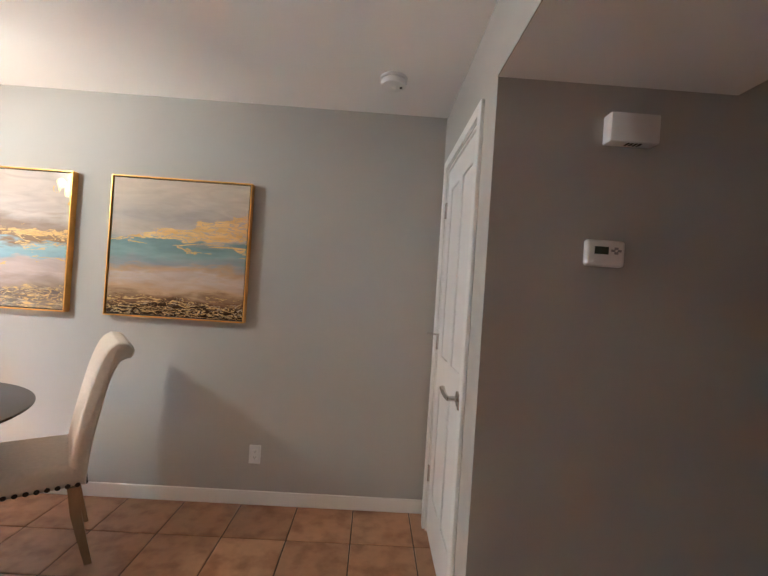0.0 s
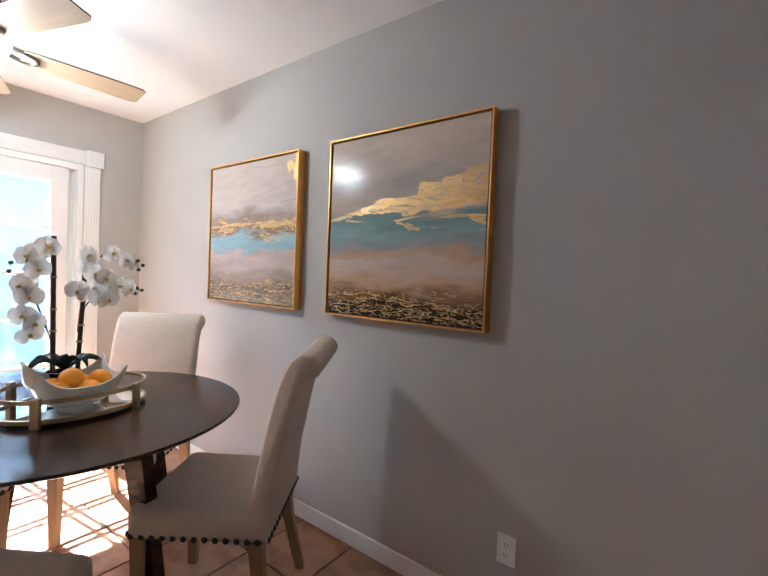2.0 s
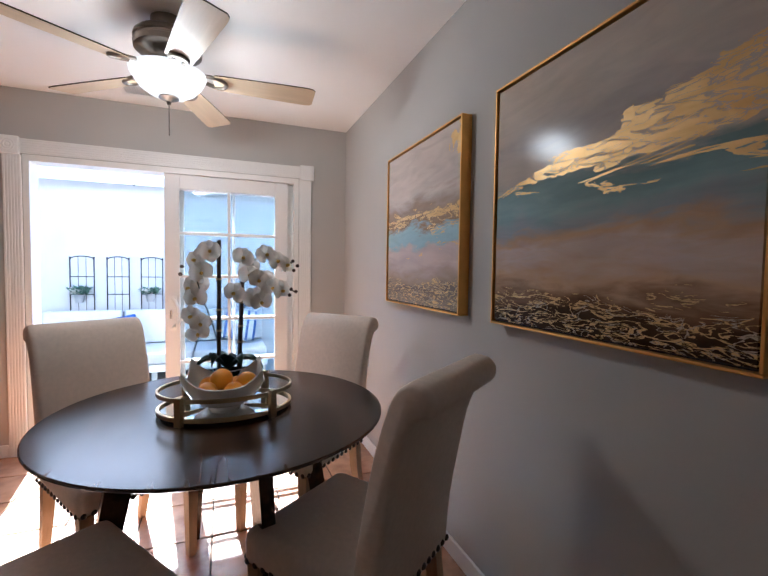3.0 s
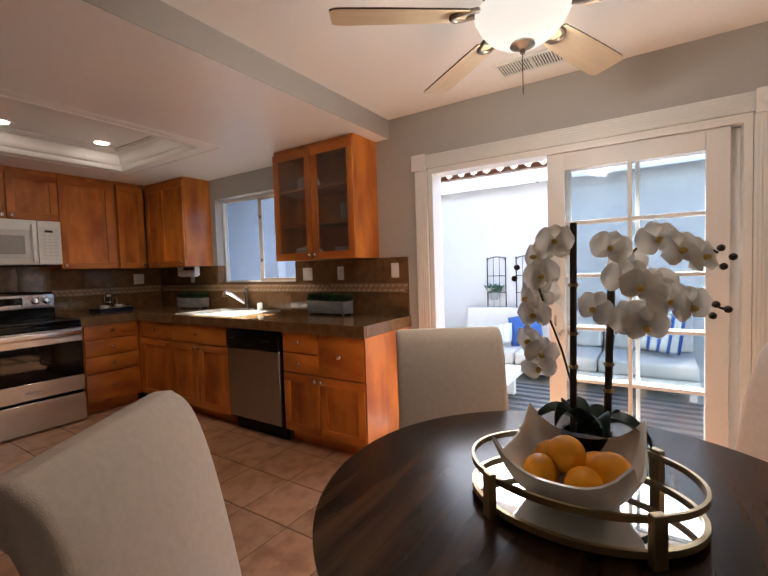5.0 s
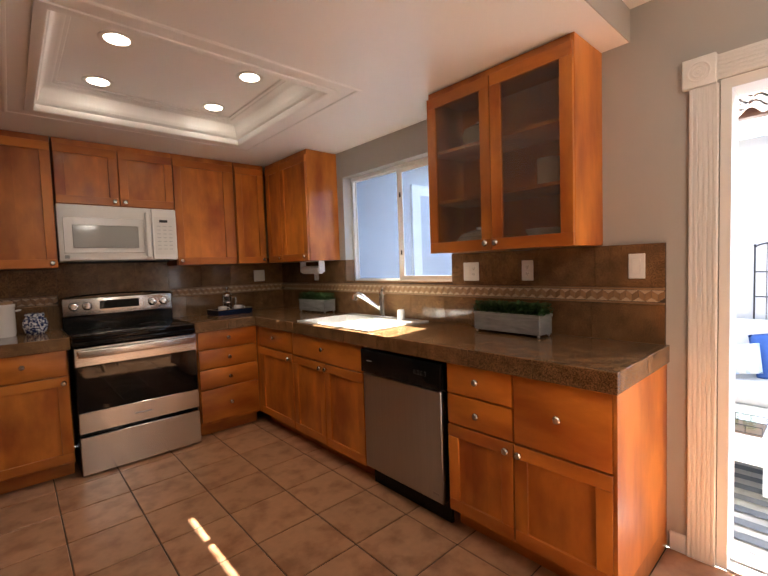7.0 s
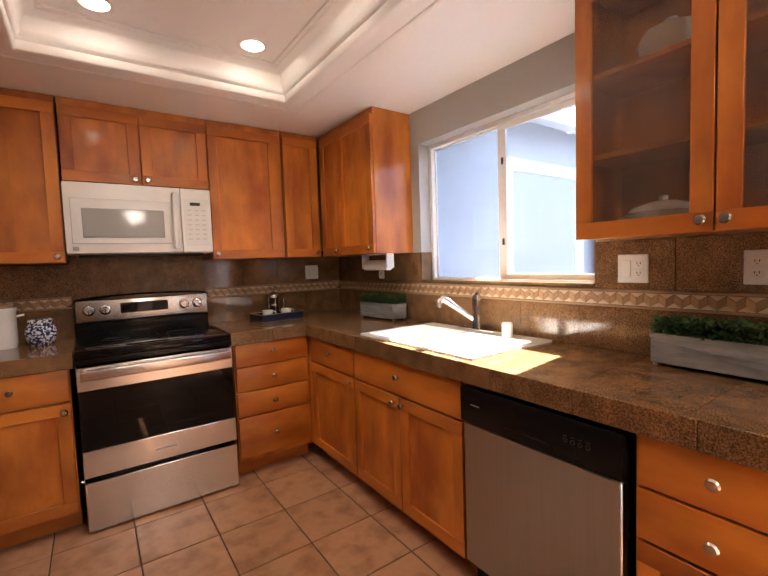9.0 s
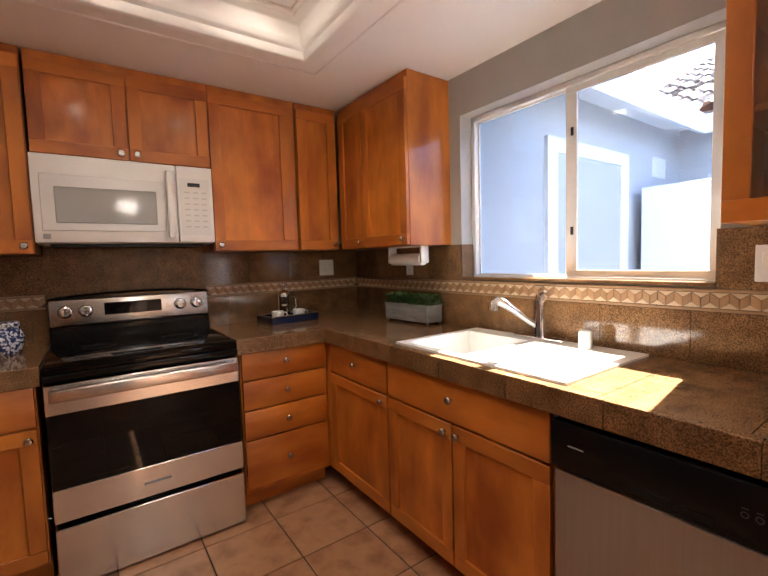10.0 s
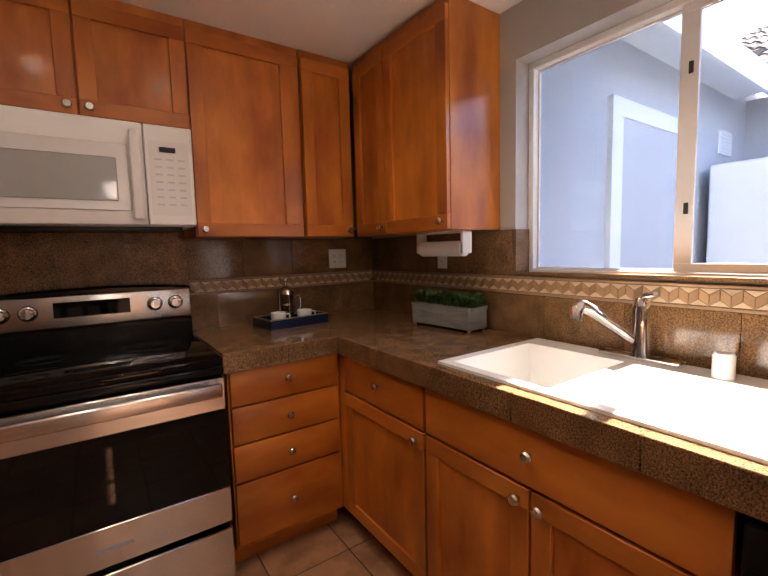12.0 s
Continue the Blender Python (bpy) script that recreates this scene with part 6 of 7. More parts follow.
th = thing("thermostat", pose(0.997, YH, 1.536), "white wall thermostat with small dark screen", "thermostat")
bm = bmesh.new()
box(bm, -0.068, 0.068, -0.03, 0.0, -0.046, 0.046, bevel=0.012, seg=3)
part("body", bm, M_WHITEPL, th, smooth=True)
boxpart("screen", (-0.04, 0.008, -0.0315, -0.029, -0.004, 0.022), mat("lcd_grey", (0.06, 0.075, 0.06), 0.2), th)
for x, z in ((-0.035, -0.028), (-0.01, -0.028), (0.035, 0.018), (0.035, 0.002), (0.024, 0.01), (0.046, 0.01)):
    boxpart("button", (x - 0.007, x + 0.007, -0.032, -0.029, z - 0.004, z + 0.004), M_GREYTXT if z > -0.02 else M_WHITEPL, th, bevel=0.001)
chm = thing("door_chime", pose(1.058, YH, 1.962), "white plastic door chime box with vent slots", "door chime")
bm = bmesh.new()
box(bm, -0.085, 0.085, -0.055, 0.0, -0.05, 0.05, bevel=0.006, seg=2)
part("cover", bm, M_WHITEPL, chm, smooth=True)
for k in range(4):
    boxpart("vent_slot", (-0.02 + k * 0.014, -0.012 + k * 0.014, -0.045, -0.02, -0.0515, -0.049), M_DARK, chm)

# ---- patio ----
GZ = -0.14
M_RUGW = mat("cream_rug", (0.6, 0.58, 0.54), 0.95, var=0.08, scale=40, bump=0.4, bump_scale=300)
M_RUGG = mat("grey_rug_stripe", (0.2, 0.21, 0.23), 0.95, var=0.12, scale=40, bump=0.4, bump_scale=300)
M_CUSH = mat("pale_grey_cushion", (0.52, 0.51, 0.5), 0.9, var=0.04, scale=15, bump=0.2, bump_scale=300)
M_BLUE = mat("cobalt_cushion", (0.03, 0.09, 0.3), 0.85, var=0.1, scale=15, bump=0.2, bump_scale=300)
M_WPAINT = mat("white_table_paint", (0.8, 0.8, 0.8), 0.4, var=0.02)
M_IRON = mat("black_iron", (0.025, 0.022, 0.025), 0.5, 0.5, var=0.1)
M_ZINC = mat("zinc_pot", (0.36, 0.36, 0.36), 0.5, 0.6, var=0.15, scale=10)
M_FOL = mat("green_leaves", (0.05, 0.11, 0.03), 0.5, var=0.4, scale=25)
M_FOLP = mat("grey_green_leaves", (0.09, 0.17, 0.12), 0.55, var=0.3, scale=25)
M_TILE_R = mat("clay_roof_tile", (0.2, 0.115, 0.08), 0.8, var=0.25, scale=6, second=(0.28, 0.2, 0.155), mix_scale=3, rand=0.25, bump=0.2, bump_scale=40)
M_PLYW = mat("brown_tray_wood", (0.16, 0.1, 0.06), 0.6, var=0.2, scale=8)
M_DKGLASS = mat("dark_door_glass", (0.03, 0.035, 0.045), 0.06, var=0.1)

gbm = bmesh.new()
gv = [gbm.verts.new(p) for p in ((-400, -400, GZ), (400, -400, GZ), (400, 400, GZ), (-400, 400, GZ))]
gbm.faces.new(gv)
struct(part("ground", gbm, M_CONC), "pale concrete patio and ground", "ground")
fb = bmesh.new()
box(fb, XW - WT, RX1 + 0.12, YS - WT, YN + WT, GZ, -0.121)
struct(part("foundation", fb, M_CONC), "concrete foundation slab", "foundation")
OX = -6.75
house = thing("neighbour_house", pose(OX, 0, GZ), "white stucco house across the patio with clay tile roof", "house")


def hpart(name, dims, m, label="", bevel=0.0, parent=None):
    return boxpart(name, (dims[0] - OX, dims[1] - OX, dims[2], dims[3], dims[4] - GZ, dims[5] - GZ), m, parent or house, label, bevel)


hpart("wall", (OX - 0.2, OX, -2.2, 6.0, GZ, 2.5), M_STUCCO)
hpart("wall", (OX - 3.0, XW - WT - 0.004, -2.4, -2.2, GZ, 2.6), M_STUCCO)
hpart("wall", (OX, XW - WT - 0.004, 5.0, 5.2, GZ, 2.6), M_STUCCO)
hpart("fascia", (-6.47, -6.44, -1.9, 5.0, 2.36, 2.535), M_FASCIA)
hpart("soffit", (OX, -6.47, -1.9, 5.0, 2.46, 2.5), M_FASCIA)
hpart("fascia", (-6.44, XW - WT - 0.36, -1.93, -1.9, 2.36, 2.535), M_FASCIA)
hpart("soffit", (-6.44, XW - WT - 0.004, -2.2, -1.93, 2.46, 2.5), M_FASCIA)
slope = radians(25)
rb = bmesh.new()
box(rb, 0, 4.2, -3.05, 5.0, -0.03, 0.0)
rb.transform(Matrix.Translation((-6.43 - OX, 0, 2.545 - GZ)) @ Matrix.Rotation(slope, 4, 'Y') @ Matrix.Rotation(radians(180), 4, 'Z') @ Matrix.Scale(-1, 4, (0, 1, 0)))
roof_n = part("roof", rb, M_TILE_R, house)
# barrel tiles in courses
TWd, TL = 0.185, 0.33
tbm = bmesh.new()
pan = []
for xx, lift in ((0.0, 0.0), (-TL - 0.05, 0.0)):
    row = []
    for k in range(11):
        f = k / 10
        prof = 0.045 * max(0.0, math.sin(math.pi * min(f / 0.62, 1.0))) ** 0.8 if f < 0.62 else -0.018 * math.sin(math.pi * (f - 0.62) / 0.38)
        row.append((xx, f * TWd, prof + (0.022 if xx == 0.0 else 0.006)))
    pan.append([tbm.verts.new(p) for p in row])
for k in range(10):
    tbm.faces.new((pan[0][k], pan[0][k + 1], pan[1][k + 1], pan[1][k]))
bmesh.ops.solidify(tbm, geom=tbm.faces[:], thickness=0.014)
RT = finish(tbm, True, 50)
RT.materials.append(M_TILE_R)
rest = bmesh.new()
for cidx in range(13):
    for j in range(41):
        d = cidx * TL
        m = Matrix.Translation((-6.4 - OX - d * math.cos(slope), -3.03 + j * TWd, 2.555 - GZ + d * math.sin(slope))) @ Matrix.Rotation(slope, 4, 'Y')
        if cidx < 7:
            part("roof_tile", RT, M_TILE_R, roof_n).matrix_basis = m
        else:
            upper_tile = RT.copy()
            upper_tile.transform(m)
            rest.from_mesh(upper_tile)
            bpy.data.meshes.remove(upper_tile)
part("roof_tile", rest, M_TILE_R, roof_n, smooth=True, angle=50)["kind"] = "stuff"
# door, vent and glass door seen through the kitchen window
hpart("door_frame", (-5.63, -5.5, -2.2, -2.17, GZ, 2.13), M_FASCIA)
hpart("door_frame", (-4.58, -4.46, -2.2, -2.17, GZ, 2.13), M_FASCIA)
hpart("door_frame", (-5.5, -4.58, -2.2, -2.17, 2.03, 2.13), M_FASCIA)
dr_ = hpart("door", (-5.5, -4.58, -2.195, -2.18, GZ, 2.03), M_STUCCO, "flat pale painted door")
bm = bmesh.new()
cyl(bm, (-4.66 - OX, -2.18, 0.95 - GZ), 0.026, 0.05, 'y', 14)
part("knob", bm, M_NICKEL, dr_, smooth=True)
vn = hpart("vent", (-6.4, -6.14, -2.2, -2.188, 2.0, 2.18), M_FASCIA)
for k in range(6):
    hpart("slat", (-6.385, -6.155, -2.189, -2.182, 2.018 + k * 0.026, 2.03 + k * 0.026), M_FASCIA, parent=vn)
wd = hpart("window", (OX, OX + 0.03, -1.95, -0.95, GZ + 0.05, 2.03), M_FASCIA, "white framed glass door")
hpart("pane", (OX + 0.03, OX + 0.034, -1.88, -1.02, GZ + 0.12, 1.93), M_DKGLASS, parent=wd)
for hy in (0.55, 1.6):
    bm = bmesh.new()
    tube(bm, curve_pts([(0.4, hy, 2.46 - GZ), (0.4, hy, 2.4 - GZ), (0.4, hy + 0.012, 2.34 - GZ), (0.4, hy + 0.03, 2.33 - GZ), (0.4, hy + 0.035, 2.36 - GZ)], 3), 0.004, 6)
    part("hook", bm, M_IRON, house)

# utility cabinet standing at the side wall
uc = thing("utility_cabinet", pose(-6.0, -1.8, GZ), "plain white metal utility cabinet by the wall", "cabinet")
boxpart("body", (-0.22, 0.235, -0.33, 0.32, 0.0, 2.0), M_WPAINT, uc, bevel=0.006)
boxpart("door", (0.235, 0.25, -0.32, 0.31, 0.03, 1.99), M_WPAINT, uc, bevel=0.004)

# rug
rug = thing("striped_rug", pose(-4.9, 0.7, GZ), "grey and cream striped outdoor rug on the patio", "rug")
bm = bmesh.new()
n = 40
ru = [[bm.verts.new((-0.93 + 1.86 * i / 30, -1.7 + 3.4 * j / n, 0.008 + 0.004 * noise.noise((i * 0.35, j * 0.22, 0)))) for j in range(n + 1)] for i in range(31)]
for i in range(30):
    for j in range(n):
        bm.faces.new((ru[i][j], ru[i + 1][j], ru[i + 1][j + 1], ru[i][j + 1]))
bmesh.ops.solidify(bm, geom=bm.faces[:], thickness=0.006)
part("backing", bm, M_RUGW, rug, smooth=True)
for k in range(12):
    x0 = 0.84 - k * 0.15
    bm = bmesh.new()
    rr_ = [[bm.verts.new((x0 - 0.072 * (q / 2), -1.68 + 3.36 * j / n, 0.0185 + 0.002 * noise.noise((x0 * 7, j * 0.3, q)))) for j in range(n + 1)] for q in range(3)]
    for a, b in zip(rr_, rr_[1:]):
        for j in range(n):
            bm.faces.new((a[j], a[j + 1], b[j + 1], b[j]))
    bmesh.ops.solidify(bm, geom=bm.faces[:], thickness=0.003)
    part("stripe", bm, M_RUGG, rug)

# coffee table
ctab = thing("coffee_table", pose(-4.98, -0.06, GZ + 0.022), "low white painted patio coffee table on the rug", "table")
boxpart("top", (-0.37, 0.5, -0.65, 0.68, 0.23, 0.3), M_WPAINT, ctab, bevel=0.006)
for sx in (-1, 1):
    for sy in (-1, 1):
        boxpart("leg", (sx * 0.32 - 0.04, sx * 0.32 + 0.04, sy * 0.56 - 0.04, sy * 0.56 + 0.04, 0.0, 0.23), M_WPAINT, ctab, bevel=0.004)
TT = GZ + 0.322
wt = thing("wire_tray", pose(-4.9, 0.2, TT), "wooden tray with wire sides on the coffee table", "tray")
boxpart("base", (-0.12, 0.12, -0.24, 0.24, 0.0, 0.012), M_PLYW, wt, bevel=0.002)
bm = bmesh.new()
for z in (0.014, 0.06):
    tube(bm, [(-0.12, -0.24, z), (0.12, -0.24, z), (0.12, 0.24, z), (-0.12, 0.24, z), (-0.12, -0.24, z)], 0.0025, 6)
for k in range(7):
    y = -0.24 + 0.08 * k
    for x in (-0.12, 0.12):
        tube(bm, [(x, y, 0.01), (x, y, 0.06)], 0.002, 6)
part("wire_rail", bm, M_IRON, wt)
GLASSG = glass_mat("green_tumbler_glass", (0.93, 0.96, 0.9))
for y in (0.08, 0.17):
    bm = bmesh.new()
    lathe(bm, [(0.0, 0), (0.033, 0), (0.04, 0.1), (0.037, 0.1), (0.031, 0.008), (0.0, 0.008)], 20)
    o = tagged(part("tumbler", bm, GLASSG, smooth=True), "pale green glass tumbler on the wire tray", "glass", "tumblers")
    o.location = (-4.88, 0.2 + y, TT + 0.012)


def foliage(bm, n, box_, size, seed, up=0.6):
    """Many small leaves, each a bent four-cornered blade."""
    rg = random.Random(seed)
    for _ in range(n):
        x, y, z = (rg.uniform(box_[i], box_[i + 1]) for i in (0, 2, 4))
        az, el = rg.uniform(0, 2 * math.pi), rg.uniform(-0.2, 1.2) * up + 0.2
        L = size * rg.uniform(0.6, 1.3)
        d = Vector((math.cos(az) * math.cos(el), math.sin(az) * math.cos(el), math.sin(el)))
        s = d.cross(Vector((0, 0, 1))).normalized() * L * 0.3
        p = Vector((x, y, z))
        mid_ = p + d * L * 0.5 + Vector((0, 0, L * 0.08))
        v = [bm.verts.new(q) for q in (p, mid_ + s, p + d * L, mid_ - s)]
        bm.faces.new(v)


pp = thing("succulent_planter", pose(-4.9, 0.06, TT + 0.012), "white planter with grey-green succulents on the wire tray", "plant")
bm = bmesh.new()
box(bm, -0.05, 0.05, -0.09, 0.09, 0.0, 0.1, bevel=0.01, seg=2)
part("pot", bm, M_CERAMIC, pp, smooth=True)
bm = bmesh.new()
foliage(bm, 260, (-0.05, 0.05, -0.1, 0.12, 0.09, 0.14), 0.06, 3)
part("foliage", bm, M_FOLP, pp)

# sofa
sofa = thing("patio_sofa", pose(-6.25, 0.85, GZ), "white framed patio sofa with pale grey cushions", "sofa")
bm = bmesh.new()
box(bm, -0.38, 0.48, -1.35, 1.35, 0.14, 0.23, bevel=0.008)
part("frame", bm, M_WPAINT, sofa, smooth=True)
for sx in (-0.33, 0.33):
    for sy in (-1.3, 0.0, 1.3):
        boxpart("leg", (sx - 0.03, sx + 0.03, sy - 0.03, sy + 0.03, 0.0, 0.14), M_WPAINT, sofa)
boxpart("arm", (-0.38, 0.38, -1.4, -1.352, 0.14, 0.52), M_WPAINT, sofa, bevel=0.008)
for a in (-1.34, -0.445, 0.455):
    bm = bmesh.new()
    box(bm, -0.24, 0.5, a, a + 0.885, 0.232, 0.39, bevel=0.035, seg=3)
    part("seat_cushion", bm, M_CUSH, sofa, smooth=True, angle=60)
    bm = bmesh.new()
    box(bm, -0.08, 0.08, a + 0.005, a + 0.88, 0.0, 0.46, bevel=0.04, seg=3)
    o = part("back_cushion", bm, M_CUSH, sofa, smooth=True, angle=60)
    o.matrix_basis = Matrix.Translation((-0.24, 0, 0.385)) @ Matrix.Rotation(radians(-12), 4, 'Y')


def pillow(name, m, w, h, t, material, label, stripes=None):
    bm = bmesh.new()
    n = 14
    for sgn in (1, -1):
        g = []
        for i in range(n + 1):
            row = []
            for j in range(n + 1):
                u, v = 2 * i / n - 1, 2 * j / n - 1
                k = (1 - u ** 4) * (1 - v ** 4)
                pin = 1 - 0.06 * (1 - abs(v)) * abs(u) ** 3
                pin2 = 1 - 0.06 * (1 - abs(u)) * abs(v) ** 3
                row.append(bm.verts.new((sgn * t * max(k, 0.0) ** 0.5, u * w / 2 * pin2, v * h / 2 * pin)))
            g.append(row)
        for i in range(n):
            for j in range(n):
                bm.faces.new((g[i][j], g[i + 1][j], g[i + 1][j + 1], g[i][j + 1]))
    bmesh.ops.remove_doubles(bm, verts=bm.verts, dist=1e-5)
    me = finish(bm, True, 80)
    me.materials.append(material)
    if stripes:
        me.materials.append(stripes)
        for f in me.polygons:
            if int((f.center.y + w / 2) / (w / 14)) % 3 == 1:
                f.material_index = 1
    o = new(name, me)
    o.matrix_basis = m
    return tagged(o, label, "pillow", "sofa pillows")


pillow("pillow", pose(-6.2, 0.43, 0.45, 12, -22, 0), 0.4, 0.4, 0.07, M_BLUE, "cobalt blue square pillow leaning on the sofa")
pillow("pillow", pose(-6.06, 0.13, 0.4, 14, -28, -12), 0.36, 0.27, 0.06, M_RUGW, "cream lumbar pillow with pale blue stripes", mat("pale_blue_stripe", (0.4, 0.47, 0.58), 0.9))
pillow("pillow", pose(-6.2, 1.86, 0.5, -8, -22, 0), 0.44, 0.42, 0.07, M_RUGW, "blue and white patterned pillow on the sofa", M_BLUE)

# trellises with hanging pots
for y0, y1 in ((-0.24, 0.03), (0.18, 0.44), (0.585, 0.85)):
    tr = thing("garden_trellis", pose(OX + 0.02, (y0 + y1) / 2, 0.62), "black iron arched trellis on the stucco wall", "trellis", "trellises")
    hwid = (y1 - y0) / 2
    for s in (-1, 1):
        bm = bmesh.new()
        tube(bm, [(0, s * hwid, 0.0), (0, s * hwid, 0.77)], 0.007, 8)
        bmesh.ops.create_icosphere(bm, subdivisions=2, radius=0.011, matrix=Matrix.Translation((0, s * hwid, 0.775)))
        part("post", bm, M_IRON, tr, smooth=True)
    bm = bmesh.new()
    tube(bm, [(0, hwid * math.cos(math.pi * k / 12), 0.745 + 0.05 * math.sin(math.pi * k / 12)) for k in range(13)], 0.006, 8)
    part("arch", bm, M_IRON, tr, smooth=True)
    for z in (0.03, 0.28, 0.52):
        bm = bmesh.new()
        tube(bm, [(0, -hwid, z), (0, hwid, z)], 0.005, 8)
        part("crossbar", bm, M_IRON, tr)
    for f in (-0.33, 0.33):
        bm = bmesh.new()
        tube(bm, [(0, f * hwid, 0.0), (0, f * hwid, 0.745 + 0.05 * math.sin(math.acos(f)))], 0.003, 6)
        part("rod", bm, M_IRON, tr)
    if y0 != 0.18:
        hp = thing("hanging_pot", pose(OX + 0.1, (y0 + y1) / 2 - 0.01, 0.8), "small zinc pot with leaves and white flowers on a trellis", "plant", "hanging pots")
        bm = bmesh.new()
        lathe(bm, [(0.0, 0), (0.045, 0), (0.06, 0.1), (0.064, 0.104), (0.058, 0.104), (0.052, 0.09), (0.0, 0.09)], 20)
        part("pot", bm, M_ZINC, hp, smooth=True)
        bm = bmesh.new()
        foliage(bm, 160, (-0.06, 0.06, -0.1, 0.1, 0.1, 0.17), 0.07, int(y0 * 100) + 60)
        part("foliage", bm, M_FOLP, hp)
        bm = bmesh.new()
        foliage(bm, 60, (0.0, 0.07, -0.08, 0.02, 0.11, 0.16), 0.05, int(y0 * 100) + 90)
        part("flowers", bm, M_PETAL, hp)

# ---- small kitchen things ----
M_NAVY = mat("navy_lacquer", (0.005, 0.012, 0.036), 0.25, var=0.1)
M_CONCP = mat("grey_wash_planter", (0.3, 0.3, 0.295), 0.6, var=0.2, scale=9, second=(0.2, 0.2, 0.2), mix_scale=6, stretch=(1, 1, 3))
M_PAPER = mat("white_paper", (0.8, 0.79, 0.77), 0.9, var=0.03, scale=20, bump=0.15, bump_scale=200)
M_PORC = mat("blue_white_porcelain", (0.7, 0.72, 0.75), 0.15, var=0.03, second=(0.02, 0.035, 0.12), mix_scale=75, mix_detail=5, mix_range=(0.46, 0.5))


def planter(m, length, label):
    e = thing("herb_planter", m, label, "plant", "herb planters")
    bm = bmesh.new()
    h, d = 0.115, 0.062
    box(bm, -d, d, -length / 2, length / 2, 0.014, h, bevel=0.003)
    part("trough", bm, M_CONCP, e, smooth=True)
    for sd in (-1, 1):
        for rise in (-1, 1):
            bm = bmesh.new()
            box(bm, sd * d - 0.002, sd * d + 0.0025, -length * 0.5 + 0.008, length * 0.5 - 0.008, -0.008, 0.008)
            o = part("brace", bm, M_CONCP, e)
            o.matrix_basis = Matrix.Translation((0, 0, (h + 0.014) / 2)) @ Matrix(((1, 0, 0, 0), (0, 1, 0, 0), (0, rise * (h - 0.03) / length, 1, 0), (0, 0, 0, 1)))
    for s in (-1, 1):
        boxpart("rim", (s * d - (0.004 if s > 0 else 0.002), s * d + (0.002 if s > 0 else 0.004), -length / 2 - 0.002, length / 2 + 0.002, h - 0.012, h + 0.003), M_ZINC, e)
    for sx in (-1, 1):
        for sy in (-1, 1):
            bm = bmesh.new()
            bmesh.ops.create_icosphere(bm, subdivisions=2, radius=0.008, matrix=Matrix.Translation((sx * (d - 0.012), sy * (length / 2 - 0.012), 0.008)))
            part("foot", bm, M_ZINC, e, smooth=True)
    bm = bmesh.new()
    foliage(bm, int(7000 * length), (-d * 1.05, d * 1.05, -length * 0.51, length * 0.51, h - 0.006, h + 0.05), 0.021, int(length * 1000))
    part("foliage", bm, M_FOL, e, "small bright green leaves")
    return e


planter(pose(XW + 0.115, -2.42, CT, 0, 0, 4), 0.37, "zinc-grey trough with green herbs in the corner")
planter(pose(XW + 0.125, -0.46, CT, 0, 0, -3), 0.41, "zinc-grey trough with green herbs beside the sink")

ty_, tx_ = -3.06, -2.9
tr = thing("serving_tray", pose(tx_, ty_, CT, 0, 0, 8), "navy lacquer serving tray with gold rim", "tray")
boxpart("base", (-0.17, 0.17, -0.1, 0.1, 0.0, 0.008), M_NAVY, tr)
for d in ((-0.17, 0.17, -0.1, -0.092), (-0.17, 0.17, 0.092, 0.1), (-0.17, -0.162, -0.092, 0.092), (0.162, 0.17, -0.092, 0.092)):
    boxpart("side", (*d, 0.008, 0.045), M_NAVY, tr)
    boxpart("gold_rim", (*d, 0.045, 0.05), M_GOLD, tr)
fp = thing("coffee_press", pose(-2.895, -3.1, CT + 0.008), "small glass and chrome coffee press on the tray", "coffee press")
bm = bmesh.new()
lathe(bm, [(0.0, 0), (0.036, 0), (0.036, 0.16), (0.034, 0.16), (0.034, 0.004), (0.0, 0.004)], 24)
part("beaker", bm, glass_mat("beaker_glass", (0.85, 0.85, 0.85)), fp, smooth=True)
bm = bmesh.new()
for z in (0.01, 0.09, 0.15):
    lathe(bm, [(0.0375, z), (0.0395, z), (0.0395, z + 0.012), (0.0375, z + 0.012)], 24)
for a in range(4):
    x, y = 0.039 * math.cos(a * math.pi / 2), 0.039 * math.sin(a * math.pi / 2)
    tube(bm, [(x, y, 0.0), (x, y, 0.16)], 0.003, 6)
part("frame", bm, M_CHROME, fp, smooth=True)
bm = bmesh.new()
lathe(bm, [(0.041, 0.16), (0.041, 0.168), (0.03, 0.182), (0.012, 0.192), (0.005, 0.195), (0.005, 0.215), (0.012, 0.222), (0.01, 0.235), (0.0, 0.238)], 24)
part("lid", bm, M_CHROME, fp, smooth=True)
bm = bmesh.new()
tube(bm, curve_pts([(-0.038, 0, 0.14), (-0.075, 0, 0.135), (-0.08, 0, 0.08), (-0.06, 0, 0.045), (-0.038, 0, 0.04)], 4), 0.006, 8)
part("handle", bm, M_CHROME, fp, smooth=True)
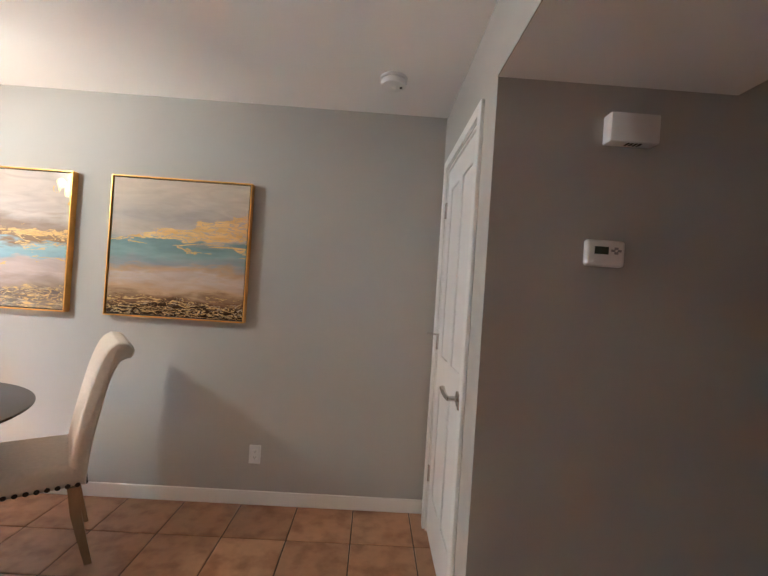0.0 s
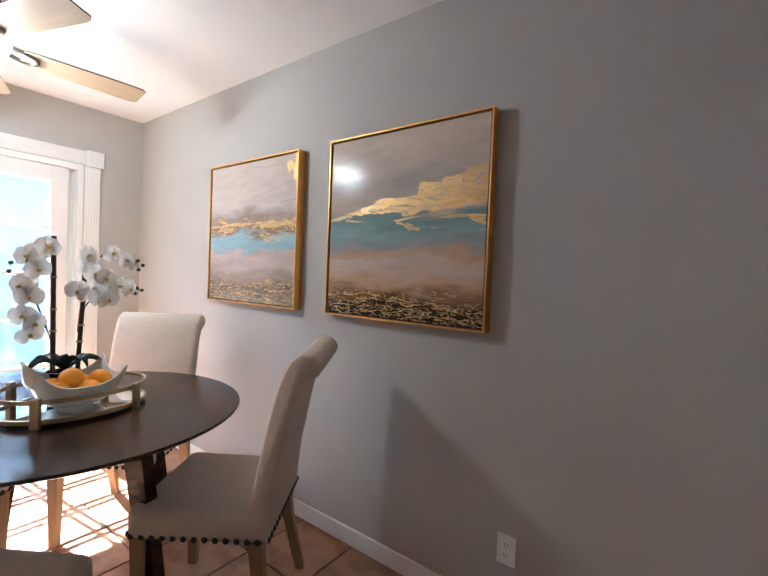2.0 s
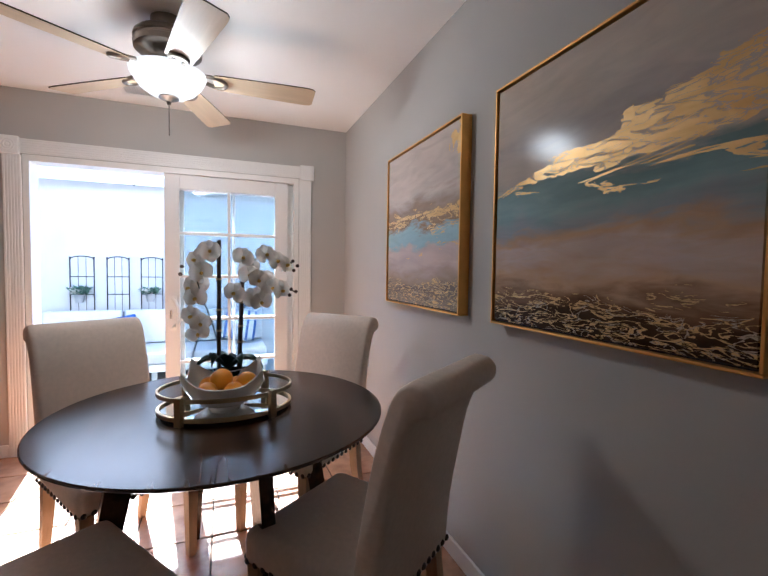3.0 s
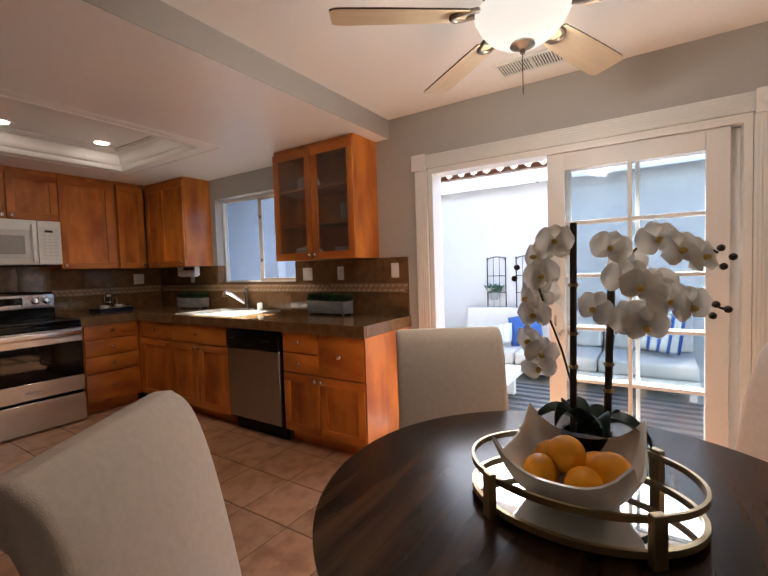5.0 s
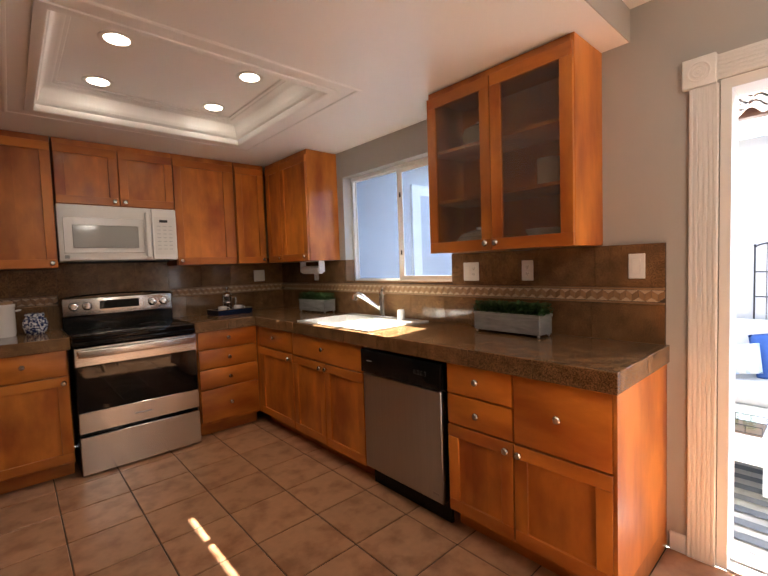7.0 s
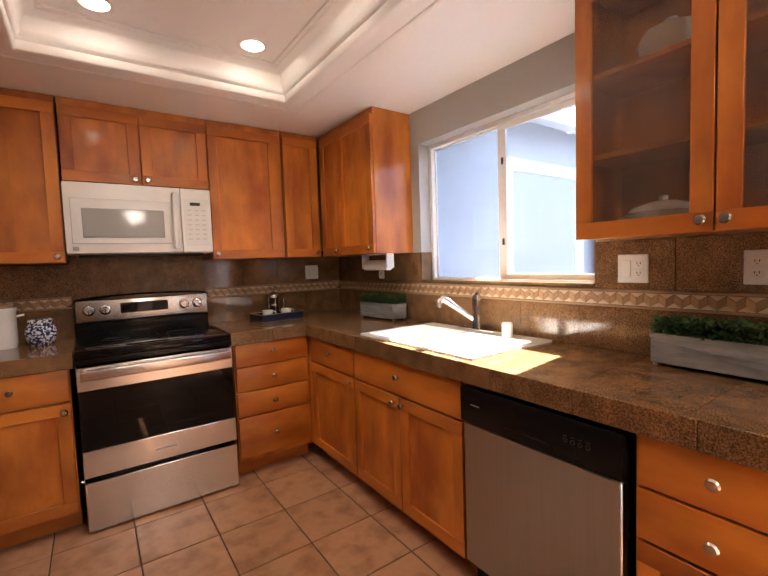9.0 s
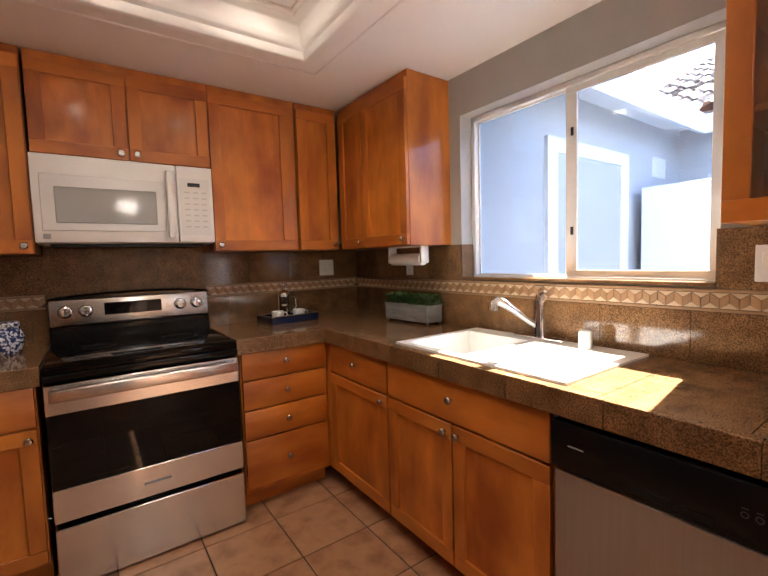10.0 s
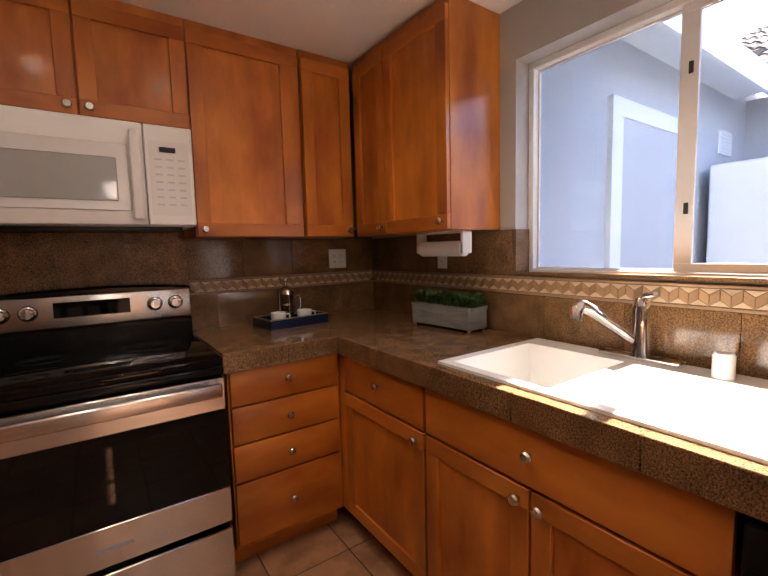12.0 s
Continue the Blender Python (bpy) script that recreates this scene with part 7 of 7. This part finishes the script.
for cx, cy in ((-2.82, -3.03), (-2.965, -3.03)):
    cp_ = thing("coffee_cup", pose(cx, cy, CT + 0.008), "small white coffee cup on the navy tray", "cup", "coffee cups")
    bm = bmesh.new()
    lathe(bm, [(0.0, 0), (0.028, 0), (0.037, 0.02), (0.04, 0.065), (0.037, 0.065), (0.033, 0.02), (0.0, 0.008)], 24)
    part("body", bm, M_CERAMIC, cp_, smooth=True)
    bm = bmesh.new()
    tube(bm, curve_pts([(-0.038, 0, 0.052), (-0.06, 0, 0.05), (-0.058, 0, 0.025), (-0.036, 0, 0.018)], 4), 0.004, 8)
    part("handle", bm, M_CERAMIC, cp_, smooth=True)

jar = thing("ginger_jar", pose(-1.51, -3.06, CT), "round blue and white porcelain jar on the worktop", "jar")
bm = bmesh.new()
lathe(bm, [(0.0, 0), (0.048, 0), (0.058, 0.01), (0.07, 0.045), (0.073, 0.078), (0.063, 0.108), (0.052, 0.118), (0.052, 0.126), (0.0, 0.126)], 32)
part("body", bm, M_PORC, jar, smooth=True)
bm = bmesh.new()
lathe(bm, [(0.056, 0.126), (0.057, 0.14), (0.05, 0.147), (0.0, 0.149)], 28)
part("lid", bm, M_PORC, jar, smooth=True)
crk = thing("canister", pose(-1.33, -3.08, CT), "white ceramic canister with small handles and wood lid", "canister")
bm = bmesh.new()
lathe(bm, [(0.0, 0), (0.075, 0), (0.08, 0.02), (0.08, 0.2), (0.084, 0.205), (0.084, 0.22), (0.0, 0.22)], 28)
part("body", bm, M_CERAMIC, crk, smooth=True)
bm = bmesh.new()
lathe(bm, [(0.07, 0.22), (0.072, 0.238), (0.0, 0.24)], 28)
part("lid", bm, M_PINE, crk, smooth=True)
for s in (-1, 1):
    bm = bmesh.new()
    tube(bm, curve_pts([(s * 0.08, -0.02, 0.17), (s * 0.105, -0.01, 0.175), (s * 0.105, 0.01, 0.175), (s * 0.08, 0.02, 0.17)], 4), 0.006, 8)
    part("handle", bm, M_CERAMIC, crk, smooth=True)

pt = thing("paper_towel_holder", pose(XW + 0.16, -2.4, UZ0), "white paper towel holder under the wall cabinet", "paper towel")
for s in (-1, 1):
    bm = bmesh.new()
    box(bm, -0.03, 0.03, s * 0.15 - 0.008, s * 0.15 + 0.008, -0.1, 0.0, bevel=0.006, seg=2)
    part("bracket", bm, M_WHITEPL, pt, smooth=True)
bm = bmesh.new()
cyl(bm, (0, -0.138, -0.078), 0.035, 0.276, 'y', 28)
part("roll", bm, M_PAPER, pt, "white paper roll", smooth=True)
boxpart("mount_plate", (-0.03, 0.03, -0.14, 0.14, -0.008, 0.0), M_WHITEPL, pt)

# base cabinet of the peninsula, end panel towards the dining area
pc = thing("base_cabinet", pose(-1.12, 0.06, 0, 0, 0, 0), "orange maple base cabinet end beside the dining area", "cabinet", "base cabinets")
boxpart("body", (0.01, 0.6, -0.75, -0.012, 0.1, BZ), M_WOOD, pc)
boxpart("end_panel", (0.0, 0.6, -0.012, 0.0, 0.0, BZ), M_WOOD, pc, bevel=0.001)
boxpart("side_panel", (0.0, 0.01, -0.75, -0.012, 0.0, BZ), M_WOOD, pc)
boxpart("counter", (-0.01, 0.62, -0.77, 0.02, BZ, CT), M_GRANITE, pc, bevel=0.006)

# ---- floor tiles ----
TS = 0.3405
_cache = {}
for i in range(-4, 13):
    for j in range(-8, 11):
        x0, y0 = -2.548 + i * TS, -0.781 + j * TS
        a0, a1, c0, c1 = max(x0, XW), min(x0 + TS, XH), max(y0, YS), min(y0 + TS, YN)
        if a1 - a0 < 0.01 or c1 - c0 < 0.01:
            continue
        if a0 > XE + 0.02 and c0 > YH:
            continue
        key = (round(a1 - a0, 4), round(c1 - c0, 4))
        if key not in _cache:
            bm = bmesh.new()
            g = 0.0031
            box(bm, g, key[0] - g, g, key[1] - g, -0.01, 0.0, bevel=0.0025)
            _cache[key] = finish(bm, True)
        o = part("tile", _cache[key], M_TILE, floor)
        o.location = (a0, c0, 0)
